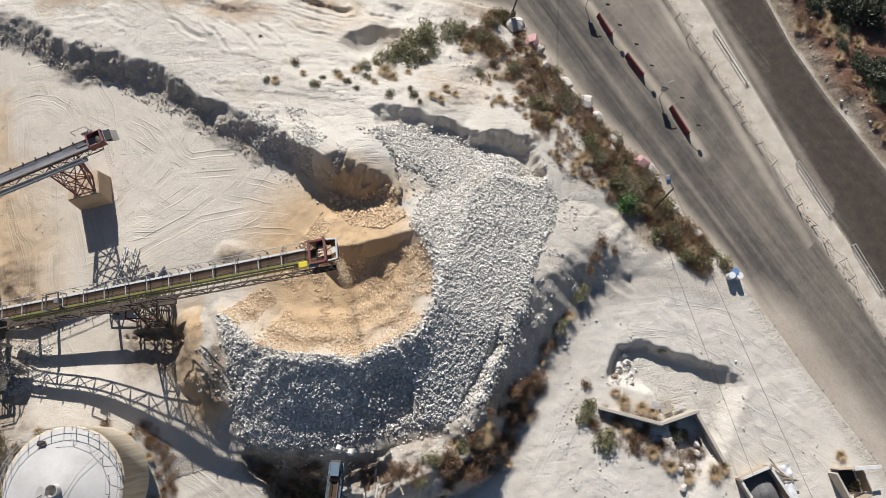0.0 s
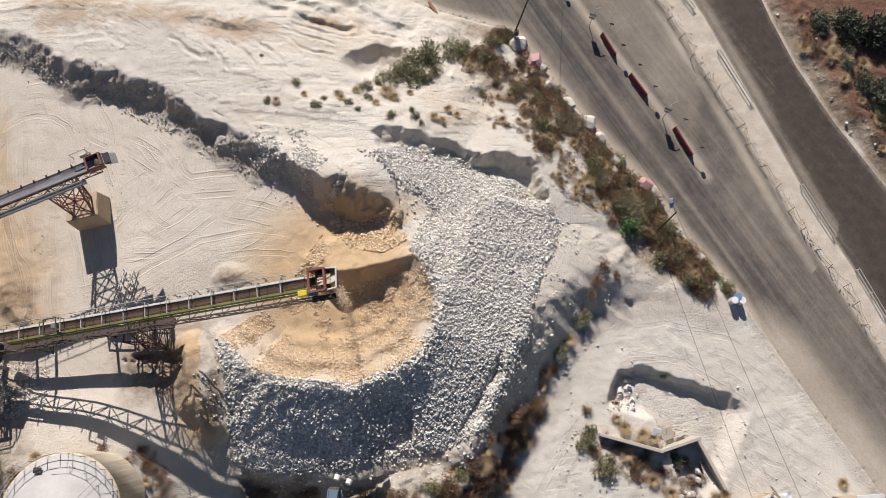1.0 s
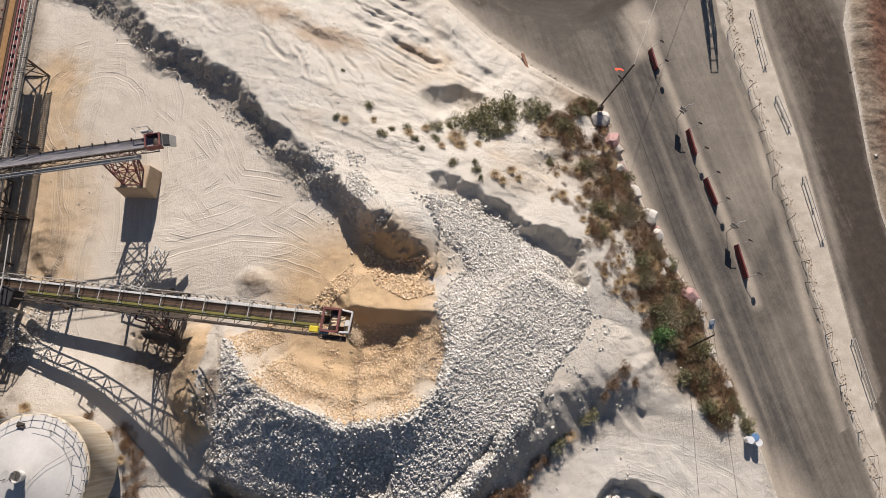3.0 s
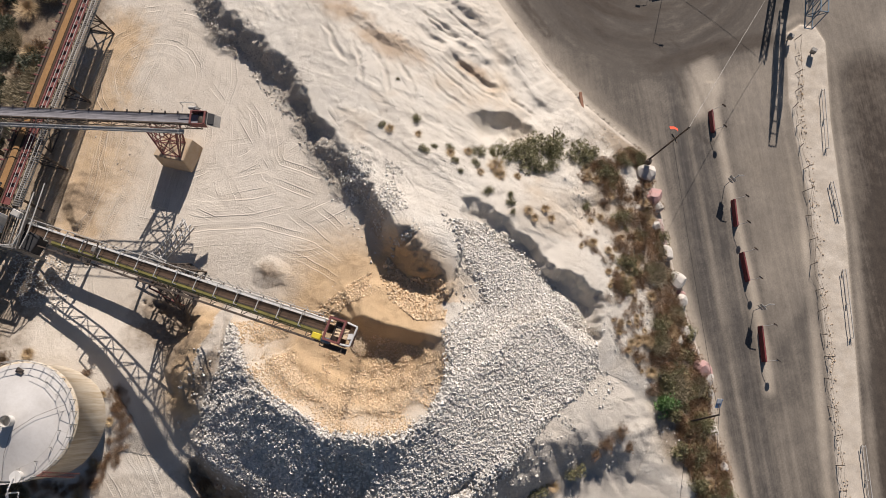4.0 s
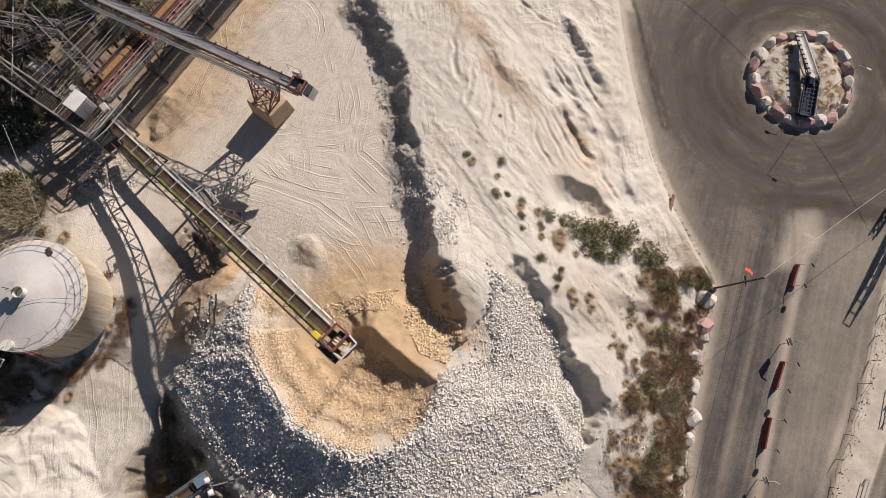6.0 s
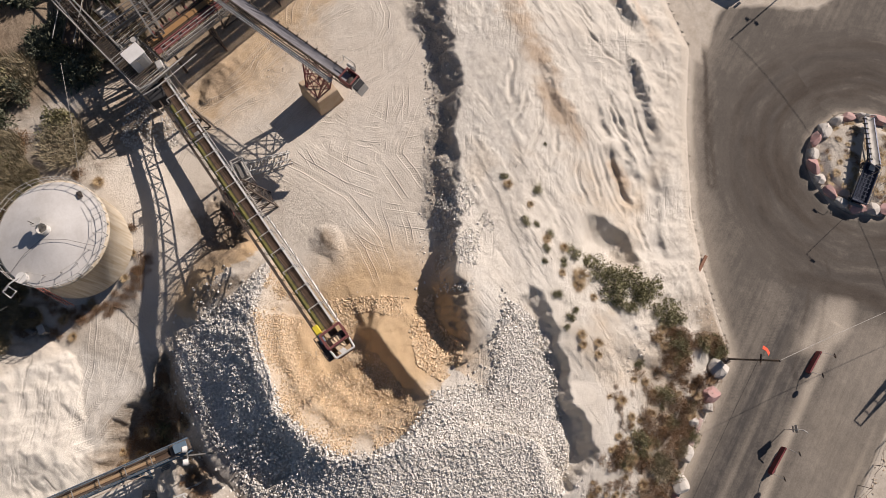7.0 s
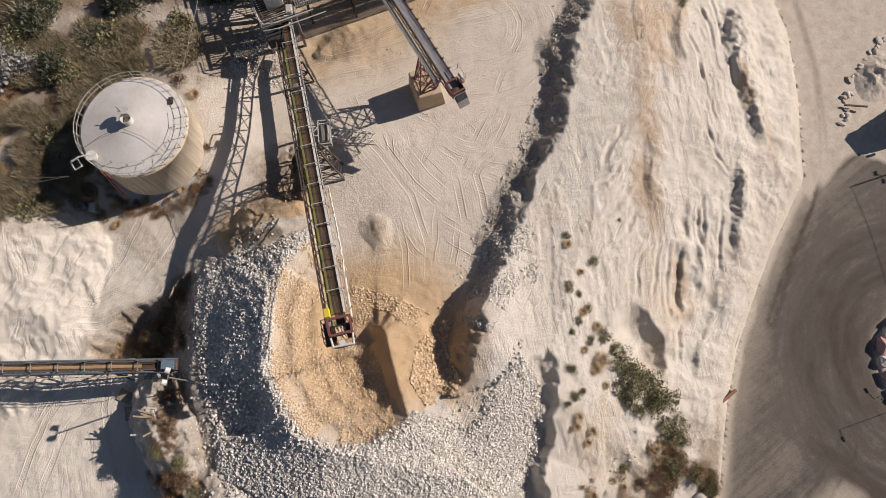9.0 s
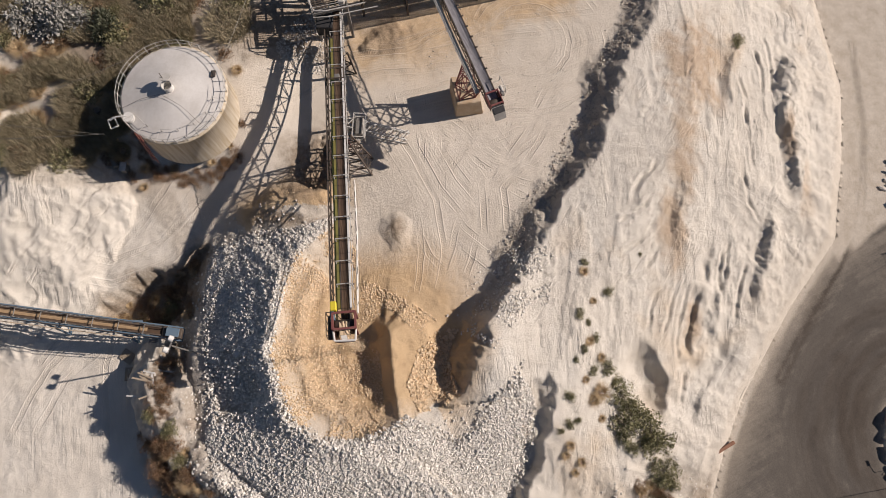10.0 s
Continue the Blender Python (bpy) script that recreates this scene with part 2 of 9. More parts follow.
FRESH = leafy("fresh_green_leaves", (0.07, 0.14, 0.04), (0.19, 0.32, 0.11))
DRY = leafy("dry_straw_grass", (0.36, 0.24, 0.12), (0.62, 0.47, 0.28))
DEAD = leafy("dead_brown_twigs", (0.088, 0.050, 0.026), (0.33, 0.19, 0.095))
REED = leafy("brown_green_reeds", (0.14, 0.117, 0.068), (0.45, 0.37, 0.235))
DEEP = leafy("dark_tree_leaves", (0.048, 0.055, 0.032), (0.17, 0.175, 0.11))
PALE = leafy("pale_dusty_leaves", (0.16, 0.155, 0.13), (0.48, 0.46, 0.42))
BARK = plain("grey_bark", (0.12, 0.09, 0.065), (0.19, 0.15, 0.11), 6.0, 0.9, bump=0.4)


# ---- forms of the land ----
def inside(X, Y, poly):
    ins = np.zeros(X.shape, bool)
    n = len(poly)
    for i in range(n):
        (x0, y0), (x1, y1) = poly[i], poly[(i + 1) % n]
        if y0 == y1:
            continue
        ins ^= ((y0 > Y) != (y1 > Y)) & (X < (x1 - x0) * (Y - y0) / (y1 - y0) + x0)
    return ins


def dist_line(X, Y, line, closed=False):
    best, along = np.full(X.shape, 1e9), np.zeros(X.shape)
    n = len(line)
    for i in range(n if closed else n - 1):
        (x0, y0), (x1, y1) = line[i][:2], line[(i + 1) % n][:2]
        dx, dy = x1 - x0, y1 - y0
        s = np.clip(((X - x0) * dx + (Y - y0) * dy) / max(dx * dx + dy * dy, 1e-9), 0, 1)
        d = np.hypot(X - x0 - s * dx, Y - y0 - s * dy)
        along = np.where(d < best, i + s, along)
        best = np.minimum(best, d)
    return best, along


def sdf(X, Y, poly):
    """Distance to the polygon's edge, positive inside."""
    d, _ = dist_line(X, Y, poly, True)
    return np.where(inside(X, Y, poly), d, -d)


def step(x):
    x = np.clip(x, 0, 1)
    return x * x * (3 - 2 * x)


def value_noise(X, Y, seed):
    xi, yi = np.floor(X).astype(np.int64), np.floor(Y).astype(np.int64)
    xf, yf = X - xi, Y - yi
    u, v = xf * xf * (3 - 2 * xf), yf * yf * (3 - 2 * yf)

    def h(a, b):
        k = (a * 374761393 + b * 668265263 + seed * 974711) & 0xFFFFFFFF
        k = ((k ^ (k >> 13)) * 1274126177) & 0xFFFFFFFF
        return ((k ^ (k >> 16)) & 0xFFFF) / 65535.0

    return (h(xi, yi) * (1 - u) + h(xi + 1, yi) * u) * (1 - v) + (h(xi, yi + 1) * (1 - u) + h(xi + 1, yi + 1) * u) * v


def fbm(X, Y, size, seed, octaves=4, gain=0.5):
    tot, amp, norm = np.zeros(X.shape), 1.0, 0.0
    X, Y = X * 0.8 - Y * 0.6, X * 0.6 + Y * 0.8
    for k in range(octaves):
        tot += amp * (value_noise(X / size, Y / size, seed + k) - 0.5)
        norm += amp
        amp, size = amp * gain, size / 2.03
    return tot / norm * 2


ROAD_Z = -6.5
ROAD_EDGE = [(-64, 55), (-49, 58), (-39, 60), (-31, 59.4), (-22, 58), (-15, 53), (-6, 47.8), (-1, 45.8), (3.2, 44.6), (7.4, 43.3), (10.8, 38.7), (15.4, 32.1), (18.7, 28.2),
             (22, 24.5), (24.1, 20.8), (27.2, 16.9), (30.4, 12.0), (33.9, 6.5), (38.2, -0.1), (41.8, -5.6), (58, -31)]
FAR_EDGE = [(64, -8), (54, 12), (45.6, 25.7), (41.2, 32.8), (37.8, 39.4), (35.7, 45), (31, 60), (30, 90)]
ROAD_ZONE = ROAD_EDGE + FAR_EDGE + [(-64, 90)]
YARD = [(-75, 40), (-43.8, 36.2), (-40.1, 34.8), (-36, 32.5), (-31, 31.5), (-26.3, 29.1), (-20.8, 25.9), (-18.4, 24.6), (-16.2, 23.4), (-13.5, 22.2), (-9.8, 20.9), (-7.2, 19.6), (-5.9, 18.9),
        (-5.2, 17.9), (-3.9, 16.4), (0, 13), (3, 6), (0, -2.5), (-8, -3.5), (-17, -4), (-24, -8), (-24, -40), (-75, -40)]
DIRT = [(28.6, 14.4), (27.4, 12.0), (21, 12.7), (14.9, 11), (11.5, 7.3), (8.7, 2.1), (5.8, -3.6), (2, -6.4), (-3, -6.6), (-6, -5.2), (-11, -5.2), (-13.5, -6.2), (-18.5, -3.6), (-23, -5.0), (-26.5, -10), (-31, -17), (-40, -40), (56, -40), (41.6, -5.6), (37.9, 0), (33.6, 6.6), (30.6, 11.6)]
CREST = [(-20.0, 9.3, 0.8), (-18.6, 8, 1.8), (-16.5, 5.9, 2.7), (-13.2, 4.6, 3.2), (-7.6, 4.4, 3.5), (-2.1, 6.8, 3.8), (-0.4, 9.7, 3.9), (0, 12.5, 4.0), (-1.5, 15.6, 3.7)]
SPUR = [(-10.4, 13.9, 1.2), (-10.1, 14.3, 1.8), (-9.6, 14.6, 2.3), (-7.2, 14.95, 2.4), (-5.0, 15.35, 2.7), (-2.2, 16.0, 3.4)]
LIP = [(-7.4, 28.0), (-6.2, 28.8), (-4.6, 29.0), (-1.4, 28.3), (1.2, 27.8), (2.6, 26.9), (3.7, 26.9), (6.0, 26.9), (8.1, 26.4), (9.3, 24.7), (9.9, 22.9), (9.6, 21.0)]
PIT = [(14.9, 3.0), (15.4, 4.9), (16.2, 6.7), (18.7, 7.2), (22.9, 5.8), (27.0, 4.6), (29.6, 3.3)]
APRON = [(-0.6, 9.7, 4.1), (0.6, 13.5, 3.6), (2.2, 17.5, 2.7), (3.0, 21.5, 1.6)]
ISLAND = [(-7.9, 65.0), (-7.3, 63.3), (-5.6, 61.4), (-3.2, 60.7), (-0.6, 60.9), (1.6, 62.2), (3.2, 64.6), (3.4, 66.8), (2.6, 68.8), (0.8, 70.8), (-1.6, 72.3), (-4.4, 72.2), (-6.8, 70.2), (-8.1, 67.6)]
STRIP = [(15.2, 63.4), (16.2, 65.2), (17.8, 65.6), (19.4, 64.4), (23, 55.9), (28.5, 45), (33, 34.7), (38.2, 22.7), (43.9, 11.5), (55, -10), (53, -12), (43.3, 7.3), (39, 15.5), (35.7, 21.7), (30.5, 33.1), (24.7, 45), (18.2, 56)]
INSIDE = [(-20, 9), (-16.5, 6), (-13, 4.8), (-7.6, 4.6), (-2.3, 7), (-0.7, 9.7), (-0.4, 12.5), (-2, 16), (-5, 20), (-20, 20)]
MEDIAN = [(9.9, 54.3), (12.3, 50.2), (17.7, 41.8), (21.6, 35.9), (25.4, 30), (27.2, 26.6)]


def ridge(X, Y, line, fall):
    d, along = dist_line(X, Y, line)
    h = np.interp(along, np.arange(len(line)), [p[2] for p in line])
    return h - fall * d, d


def drop(X, Y, line, depth, width, reach):
    """A step down to the right of a line, which runs out gently below."""
    best, side, alng = np.full(X.shape, 1e9), np.zeros(X.shape), np.zeros(X.shape)
    for i, ((x0, y0), (x1, y1)) in enumerate(zip(line[:-1], line[1:])):
        dx, dy = x1 - x0, y1 - y0
        s = np.clip(((X - x0) * dx + (Y - y0) * dy) / (dx * dx + dy * dy), 0, 1)
        d = np.hypot(X - x0 - s * dx, Y - y0 - s * dy)
        c = dy * (X - x0) - dx * (Y - y0)
        side = np.where(d < best, np.sign(c), side)
        alng = np.where(d < best, i + s, alng)
        best = np.minimum(best, d)
    sd = best * side
    tip = min(0.8, 0.22 * (len(line) - 1))
    ends = step(alng / tip) * step((len(line) - 1 - alng) / tip)
    return depth * ends * (1 - (1 - np.clip(sd / width, 0, 1)) ** 2) * np.exp(-np.maximum(sd - width, 0) / reach)


RUTS = [[(-41.5, 34), (-41, 28), (-39.5, 20), (-37, 13)], [(-43.5, 33), (-42.5, 27), (-40.5, 20)], *[[(-38.9 + r * math.cos(a * 0.4), 26.2 + r * math.sin(a * 0.4)) for a in range(n0, n1)] for r, n0, n1 in ((4.9, -4, 13), (2.9, -2, 12), (6.6, 0, 7), (1.5, 2, 12))],
        [(-20, 22.5), (-24, 19), (-28, 16.6), (-33, 15.4)], [(-18, 19.5), (-23, 17.5), (-29, 17.2)], [(-22, 26), (-24, 22), (-28.5, 18.5)],
        [(-25, 27.6), (-26.5, 23), (-30, 18)], [(-36.5, 18), (-36, 12), (-34.5, 6), (-31, 1), (-25, -5), (-18, -9.5), (-12, -14), (-6, -19)], [(-38, 24), (-36.5, 16), (-35.5, 8)],
        [(-33, 3), (-27, -1.5), (-21, -5.5), (-15, -10), (-10, -18)], [(3, -9), (7.5, -1), (11.5, 5), (15.5, 9.3), (21, 10.2), (27.5, 8.6), (33, 5)], [(5, -9), (9, -1), (13, 5), (17, 8.6), (22, 8.8), (28, 7), (34, 2.5)],
        [(-16, 24), (-19, 20), (-24, 16), (-29, 12.5)], [(-27, 14), (-22, 17), (-17, 18), (-13, 17.5)],
        [(-38.5, 33.2), (-36, 27), (-33.5, 20), (-31.5, 13)], [(-35, 32), (-33.5, 26), (-31, 20), (-29.5, 14)], [(-31, 30.5), (-30.5, 25), (-28, 20), (-24.5, 16.5)], [(-40, 22), (-35, 20.5), (-30, 21.5), (-26, 24.5)],
        [(-15, 21), (-17.5, 18.5), (-22, 16), (-26, 11)], [(-33, 12), (-28, 13.5), (-22, 13), (-17, 14.5)], [(-43, 26), (-38, 17), (-33.5, 12)], [(-28.5, 28.5), (-25, 24), (-20, 21), (-15, 20)], [(-34, 29), (-29, 26.5), (-24, 23), (-19, 23.5)],
        [(2, -10), (6, -4), (9.6, 1.5), (13.6, 7.5), (17.5, 10.6), (23, 11.3), (28.5, 10.6), (33.5, 8)], [(4, -10), (8, -3), (12, 3.5)], [(6.5, -9), (10, -3), (12.8, 1.8)], [(17, 9.4), (23, 8.4), (29.5, 4.5), (35, -2.5), (40, -9)], [(20, 3.4), (26, 1.5), (32, -1), (38, -5)],
        [(18.5, 2.6), (24, -0.5), (30, -4), (35, -8)], [(22.5, 1.5), (28, -2), (32, -6.5), (34, -12)], [(-22, -3), (-17, -7), (-14.5, -12), (-15, -19)], [(-19.5, -3), (-15.5, -8), (-13, -14), (-13, -22)], [(-9, -12), (-5, -16), (2, -18.5)], [(-12, -9.5), (-6, -10.5), (0, -9.5), (6, -7)],
        [(-45, 46), (-33, 45.5), (-25, 46), (-23.5, 50), (-22.5, 54)], [(-26.5, 44), (-24.7, 48.3), (-22, 53.5)], [(-13, 36), (-14, 40), (-18, 42.5), (-25, 43.5)], [(-21, 42), (-15, 39.5), (-10.5, 39.2), (-6, 39.8)]]


def heaped(X, Y, line, high, front, back):
    """A pushed-up bank: steep to the right of a line, running out to its left."""
    d, al = dist_line(X, Y, line)
    right = drop(X, Y, line, 1.0, 0.02, 1e6) > 0.0
    tip = min(0.8, 0.3 * (len(line) - 1))
    ends = step(al / tip) * step((len(line) - 1 - al) / tip)
    return high * ends * np.where(right, np.clip(1 - d / front, 0, 1), (1 - step(d / back)))


FURROWS = [[(-21.1, 46.6), (-19.8, 45.4), (-18.2, 44.9), (-15.6, 44.9)], [(-16.1, 39.6), (-14.7, 38.2), (-11.0, 37.2)], [(-16.4, 40.5), (-13.1, 39.8), (-10.2, 39.2)], [(-16.6, 41.7), (-11.4, 40.5), (-8.8, 40.6)],
           [(-18.9, 47.7), (-15.5, 46.9), (-12.8, 46.6)], [(-20.4, 45.9), (-18.9, 45.4), (-16.6, 45.6)], [(-19.6, 39.0), (-16.9, 37.0), (-15.2, 35.2)], [(-21.6, 38.2), (-19.2, 36.4), (-17.6, 34.6)], [(-23.6, 37.6), (-21.4, 35.8), (-20.2, 34.4)],
           [(-26.8, 38.4), (-25.0, 36.6), (-23.2, 35.6)], [(-30.5, 46.8), (-27.2, 46.6), (-24.2, 47.6), (-21.8, 49.8)], [(-31.0, 48.0), (-27.4, 47.8), (-24.6, 48.9)], [(-37.0, 46.6), (-34.0, 47.6), (-31.4, 47.4)], [(-33.4, 38.6), (-31.6, 37.0), (-29.2, 36.4)],
           [(-8.6, 42.0), (-6.6, 41.4), (-4.6, 41.2)], [(-40.4, 48.8), (-38.0, 49.6), (-35.0, 49.4)], [(-42.0, 50.2), (-38.8, 50.7), (-36.0, 50.4)]]


def ruts(X, Y, lines, seed):
    """The nearest wheel line: how far beside it, how far along it, and how plain its mark is."""
    across, along_, mark = np.full(X.shape, 9.9), np.zeros(X.shape), np.zeros(X.shape)
    other = np.full(X.shape, 9.9)
    for num, line in enumerate(lines):
        d, al = dist_line(X, Y, line)
        seg = np.cumsum([0] + [math.hypot(b[0] - a[0], b[1] - a[1]) for a, b in zip(line[:-1], line[1:])])
        ph = np.interp(al, np.arange(len(line)), seg)
        ends = step(ph / 1.5) * step((seg[-1] - ph) / 1.5)
        near = d < across
        mark = np.where(near, ends * step(0.8 + 1.3 * fbm(X, Y, 3.5, seed + num, 3)), mark)
        along_ = np.where(near, ph + 3.7 * num, along_)
        other = np.where(near, across, np.minimum(other, d))
        across = np.minimum(across, d)
    return across, along_, mark * step((4.5 - across) / 1.5) * step((other - across) / 0.9)


def land(X, Y):
    """Height of the ground and what lies on it."""
    wob = fbm(X, Y, 4.0, 11) * 0.8
    road = sdf(X, Y, ROAD_ZONE)
    out = np.maximum(-road + wob * 0.3, 0)
    plateau = ROAD_Z + np.interp(out, [0, 0.7, 2.2, 6, 10, 18, 25, 60], [0, 0.5, 1.3, 2.6, 4.5, 7.6, 8.5, 9.0])
    far = (X * 0.52 + Y * 0.30 > 30.6) & (road < 0) & (X > 28)
    plateau = np.where(far, ROAD_Z - 0.5 + 0.9 * step(out / 3) - 1.6 * step((out - 3.0) / 5), plateau)
    plateau = plateau + 1.5 * np.exp(-((X + 9) / 8.0) ** 2 - ((Y - 23.0) / 3.6) ** 2)
    yard = sdf(X, Y, YARD) + wob * 0.9 + fbm(X, Y, 1.5, 15, 4, 0.65) * 0.75
    slump = np.clip(0.5 + 1.4 * fbm(X, Y, 5.0, 17, 2), 0, 1)
    face = 1 - (1 - np.clip((yard + 2.4) / (1.9 + 1.2 * slump), 0, 1)) ** 1.7
    z = plateau * (1 - (0.72 * face + 0.28 * step((yard + 2.3) / 3.4)))
    z = z + np.where(yard < 0.4, 0.0, 0.10 * fbm(X, Y, 7, 21))
    # relief of the plateau
    hi = step((out - 1.5) / 4) * step((-yard - 1.5) / 3) * (Y > 20)
    crumb = fbm(X, Y, 1.1, 36, 3, 0.6)
    worn = step(0.5 + 1.6 * fbm(X, Y, 9.0, 34, 2))
    rill = 3.0 * fbm(X * 0.22 + 0.3 * wob, Y, 3.4, 33, 4, 0.6) + 0.15 * crumb
    shelf = np.floor(rill) + step((rill - np.floor(rill) - 0.88) / 0.12)
    z = z + hi * (0.22 * fbm(X, Y, 8.0, 31, 4, 0.5) + 0.09 * worn * shelf + 0.07 * crumb + 0.09 * worn * np.maximum(fbm(X * 0.5, Y * 1.6, 0.8, 37, 3, 0.6), 0))
    for line, dep, wid, reach in (                                  ([(-13.4, 47.0), (-11.0, 46.3), (-8.4, 45.2), (-5.5, 43.2), (-2.4, 42.3)], 0.35, 0.6, 1.8), ([(-16.6, 44.5), (-14.2, 44.9), (-12.4, 44.8), (-10.9, 44.2)], 0.25, 0.6, 1.6),
                                  ([(-16.0, 43.1), (-13.4, 42.5), (-11.4, 42.2), (-9.2, 42.3)], 0.5, 0.4, 1.0), ([(-19.9, 44.4), (-17.9, 43.6), (-15.8, 43.8)], 0.35, 0.5, 1.2), ([(-17.8, 45.9), (-15.1, 45.2)], 0.35, 0.5, 1.2),
                                  ([(-11.2, 36.3), (-9.6, 38.4), (-7.2, 39.8), (-4.6, 39.6), (-3.0, 38.6)], 1.7, 2.2, 4.0), ([(-40, 46.5), (-36, 45.6), (-33, 46.4)], 0.5, 1.0, 2.0)):
        z = z - hi * drop(X + 0.12 * crumb, Y + 0.14 * crumb + 0.4 * wob, line, dep, wid, reach)
    jag = 0.9 * fbm(X, Y, 2.6, 441, 5, 0.62)
    rough = fbm(X, Y, 0.9, 443, 4, 0.68)
    for line, high, front, back in (([(-41.0, 52.6), (-38.1, 52.6), (-34.2, 51.8), (-32.0, 52.4), (-29.5, 52.6), (-27.7, 52.8), (-25.6, 54.6)], 1.15, 1.2, 3.8), ([(-23.8, 50.3), (-21.0, 49.8), (-18.6, 49.6), (-16.3, 49.1), (-13.4, 48.3)], 0.95, 0.95, 2.8),
                                    ([(-27.2, 41.3), (-23.8, 40.9), (-20.9, 40.5), (-17.8, 40.6)], 0.5, 1.0, 3.2), ([(-16.4, 44.7), (-13.5, 44.1), (-11.0, 43.9)], 0.35, 0.6, 1.4)):
        z = z + hi * heaped(X + jag, Y + jag, line, high, front, back) * (1 + 0.5 * rough)
    for n_, line in enumerate(FURROWS):
        bend = 0.35 * fbm(X, Y, 2.2, 401 + n_, 3, 0.6)
        df, al = dist_line(X + bend, Y + bend, line)
        ends = step(al / 0.4) * step((len(line) - 1 - al) / 0.4)
        z = z + hi * ends * (0.10 * np.exp(-((df - 0.34) / 0.16) ** 2) - 0.20 * np.exp(-(df / 0.20) ** 2)) * step(0.75 + 1.2 * fbm(X, Y, 1.6, 431 + n_, 2))
    _, ae = dist_line(X, Y, ROAD_EDGE)
    ae = np.interp(ae, np.arange(len(ROAD_EDGE)), np.cumsum([0] + [math.hypot(b[0] - a[0], b[1] - a[1]) for a, b in zip(ROAD_EDGE[:-1], ROAD_EDGE[1:])]))
    gully = value_noise(ae / 1.3 + wob, out / 5.0, 43) + 0.6 * value_noise(ae / 0.6 + wob, out / 3.0, 44) - 0.8
    z = z + step((out - 0.3) / 1.0) * (1 - step((out - 7) / 5)) * (yard < -3) * (0.35 * fbm(X, Y, 1.6, 41) + np.interp(X, [-6, 2], [0.22, 0.5]) * gully * step((45 - X - Y * 0.2) / 20))
    # the lower ground to the south
    dirt = sdf(X, Y, DIRT) + wob * 0.5
    low = np.interp(X, [-28, -24, -19, -6, 10, 20, 33, 36], [-0.2, -0.9, -1.9, -3.1, -2.6, -4.1, -6.4, -6.5]) + 0.12 * fbm(X, Y, 5, 51)
    sl = np.clip((dirt + np.interp(X, [-4, 2], [6.2, 5.2]) + 0.6 * fbm(X, Y, 2.4, 53, 3, 0.5)) / np.interp(X, [-4, 2], [6.4, 4.6]), 0, 1)
    sl = 0.5 * sl + 0.5 * step(sl)
    z = z * (1 - sl) + low * sl
    z = z + 1.9 * step((6 - Y) / 8) * step((-23.5 - X) / 8) * step((Y + 45) / 20) * step((X + 75) / 20)
    z = z - drop(X + 0.2 * crumb, Y + wob * 0.25 + 0.25 * crumb, PIT, 1.15, 0.8 + 0.5 * slump, 14.0)
    bankside = np.clip((dirt + 6.5) / 1.5, 0, 1) * np.clip((0.8 - dirt) / 1.5, 0, 1) * (X > -6) * (X < 18)
    z = z + bankside * (0.10 * fbm(X, Y, 0.8, 55, 3, 0.6) + 0.34 * fbm((X * 0.6 + Y * 0.8) * 1.4, (X * 0.8 - Y * 0.6) * 0.22, 1.3, 56, 3))
    heap, _ = ridge(X, Y, [(-27, -24, 2.2), (-22, -20, 2.6), (-17, -20.5, 1.5), (-14.5, -22, 0.6)], 0.42)
    z = np.maximum(z, np.where(heap > z, heap + 0.9 * (0.35 - np.abs(fbm(X, Y, 4.2, 57, 4, 0.5))) + 0.5 * (0.3 - np.abs(fbm(X, Y, 1.7, 58, 3, 0.55))) + 0.1 * crumb, z))
    pit = sdf(X, Y, [(-17.2, -3.4), (-15.4, -2.5), (-9.8, -2.8), (-7.6, -3.2), (-7.4, -5.6), (-9.2, -6.8), (-9.9, -12.6), (-11.2, -13.0), (-13.0, -11.4), (-14.7, -9.0), (-15.4, -6.0), (-17.0, -4.8)]) + 0.5 * crumb
    z = z - 2.6 * step((pit + 0.3) / 1.1)
    berm, db = ridge(X, Y, [(-6.4, -6.4, 0.0), (-4.8, -6.2, 1.3), (-3.0, -5.2, 1.9), (-0.9, -4.2, 1.5), (1.8, -3.4, 0.5)], 0.0)
    berm = berm - np.where(Y < np.interp(X, [-6.4, -4.8, -3.0, -0.9, 1.8], [-6.4, -6.2, -5.2, -4.2, -3.4]), 1.0, 0.55) * db + 0.8 * crumb
    z = np.maximum(z, berm - 1.6 * np.maximum(db - 2.2, 0))
    # the stockpile and its two hollows
    apron, _ = ridge(X, Y, APRON, 0.38)
    z = np.where((out > 3) & ((yard < 0.6) | ((X > -2.5) & ~inside(X, Y, INSIDE))), np.maximum(z, apron - 1.1 * np.maximum(0, dirt + 6.4)), z)
    z = z - drop(X + wob * 0.3 + 0.4 * crumb, Y + wob * 0.3 + 0.4 * crumb, LIP, np.interp(X, [-6, 2, 4.5], [1.3, 1.6, 2.2]), 1.7, 8.0)
    r1, d1 = ridge(X, Y, CREST, 0.0)
    r1 = np.where(inside(X, Y, INSIDE), r1 - 0.64 * d1, r1 - 0.66 * np.minimum(d1, 5.4) - 0.22 * np.maximum(d1 - 5.4, 0) - 0.9 * np.maximum(d1 - 7.4, 0))
    r2, d2 = ridge(X, Y, SPUR, 1.05)
    r2 = np.where(Y > np.interp(X, [p[0] for p in SPUR], [p[1] for p in SPUR]), r2 + 0.5 * np.minimum(d2, 3.2), r2 - 0.35 * np.minimum(d2, 1.5))
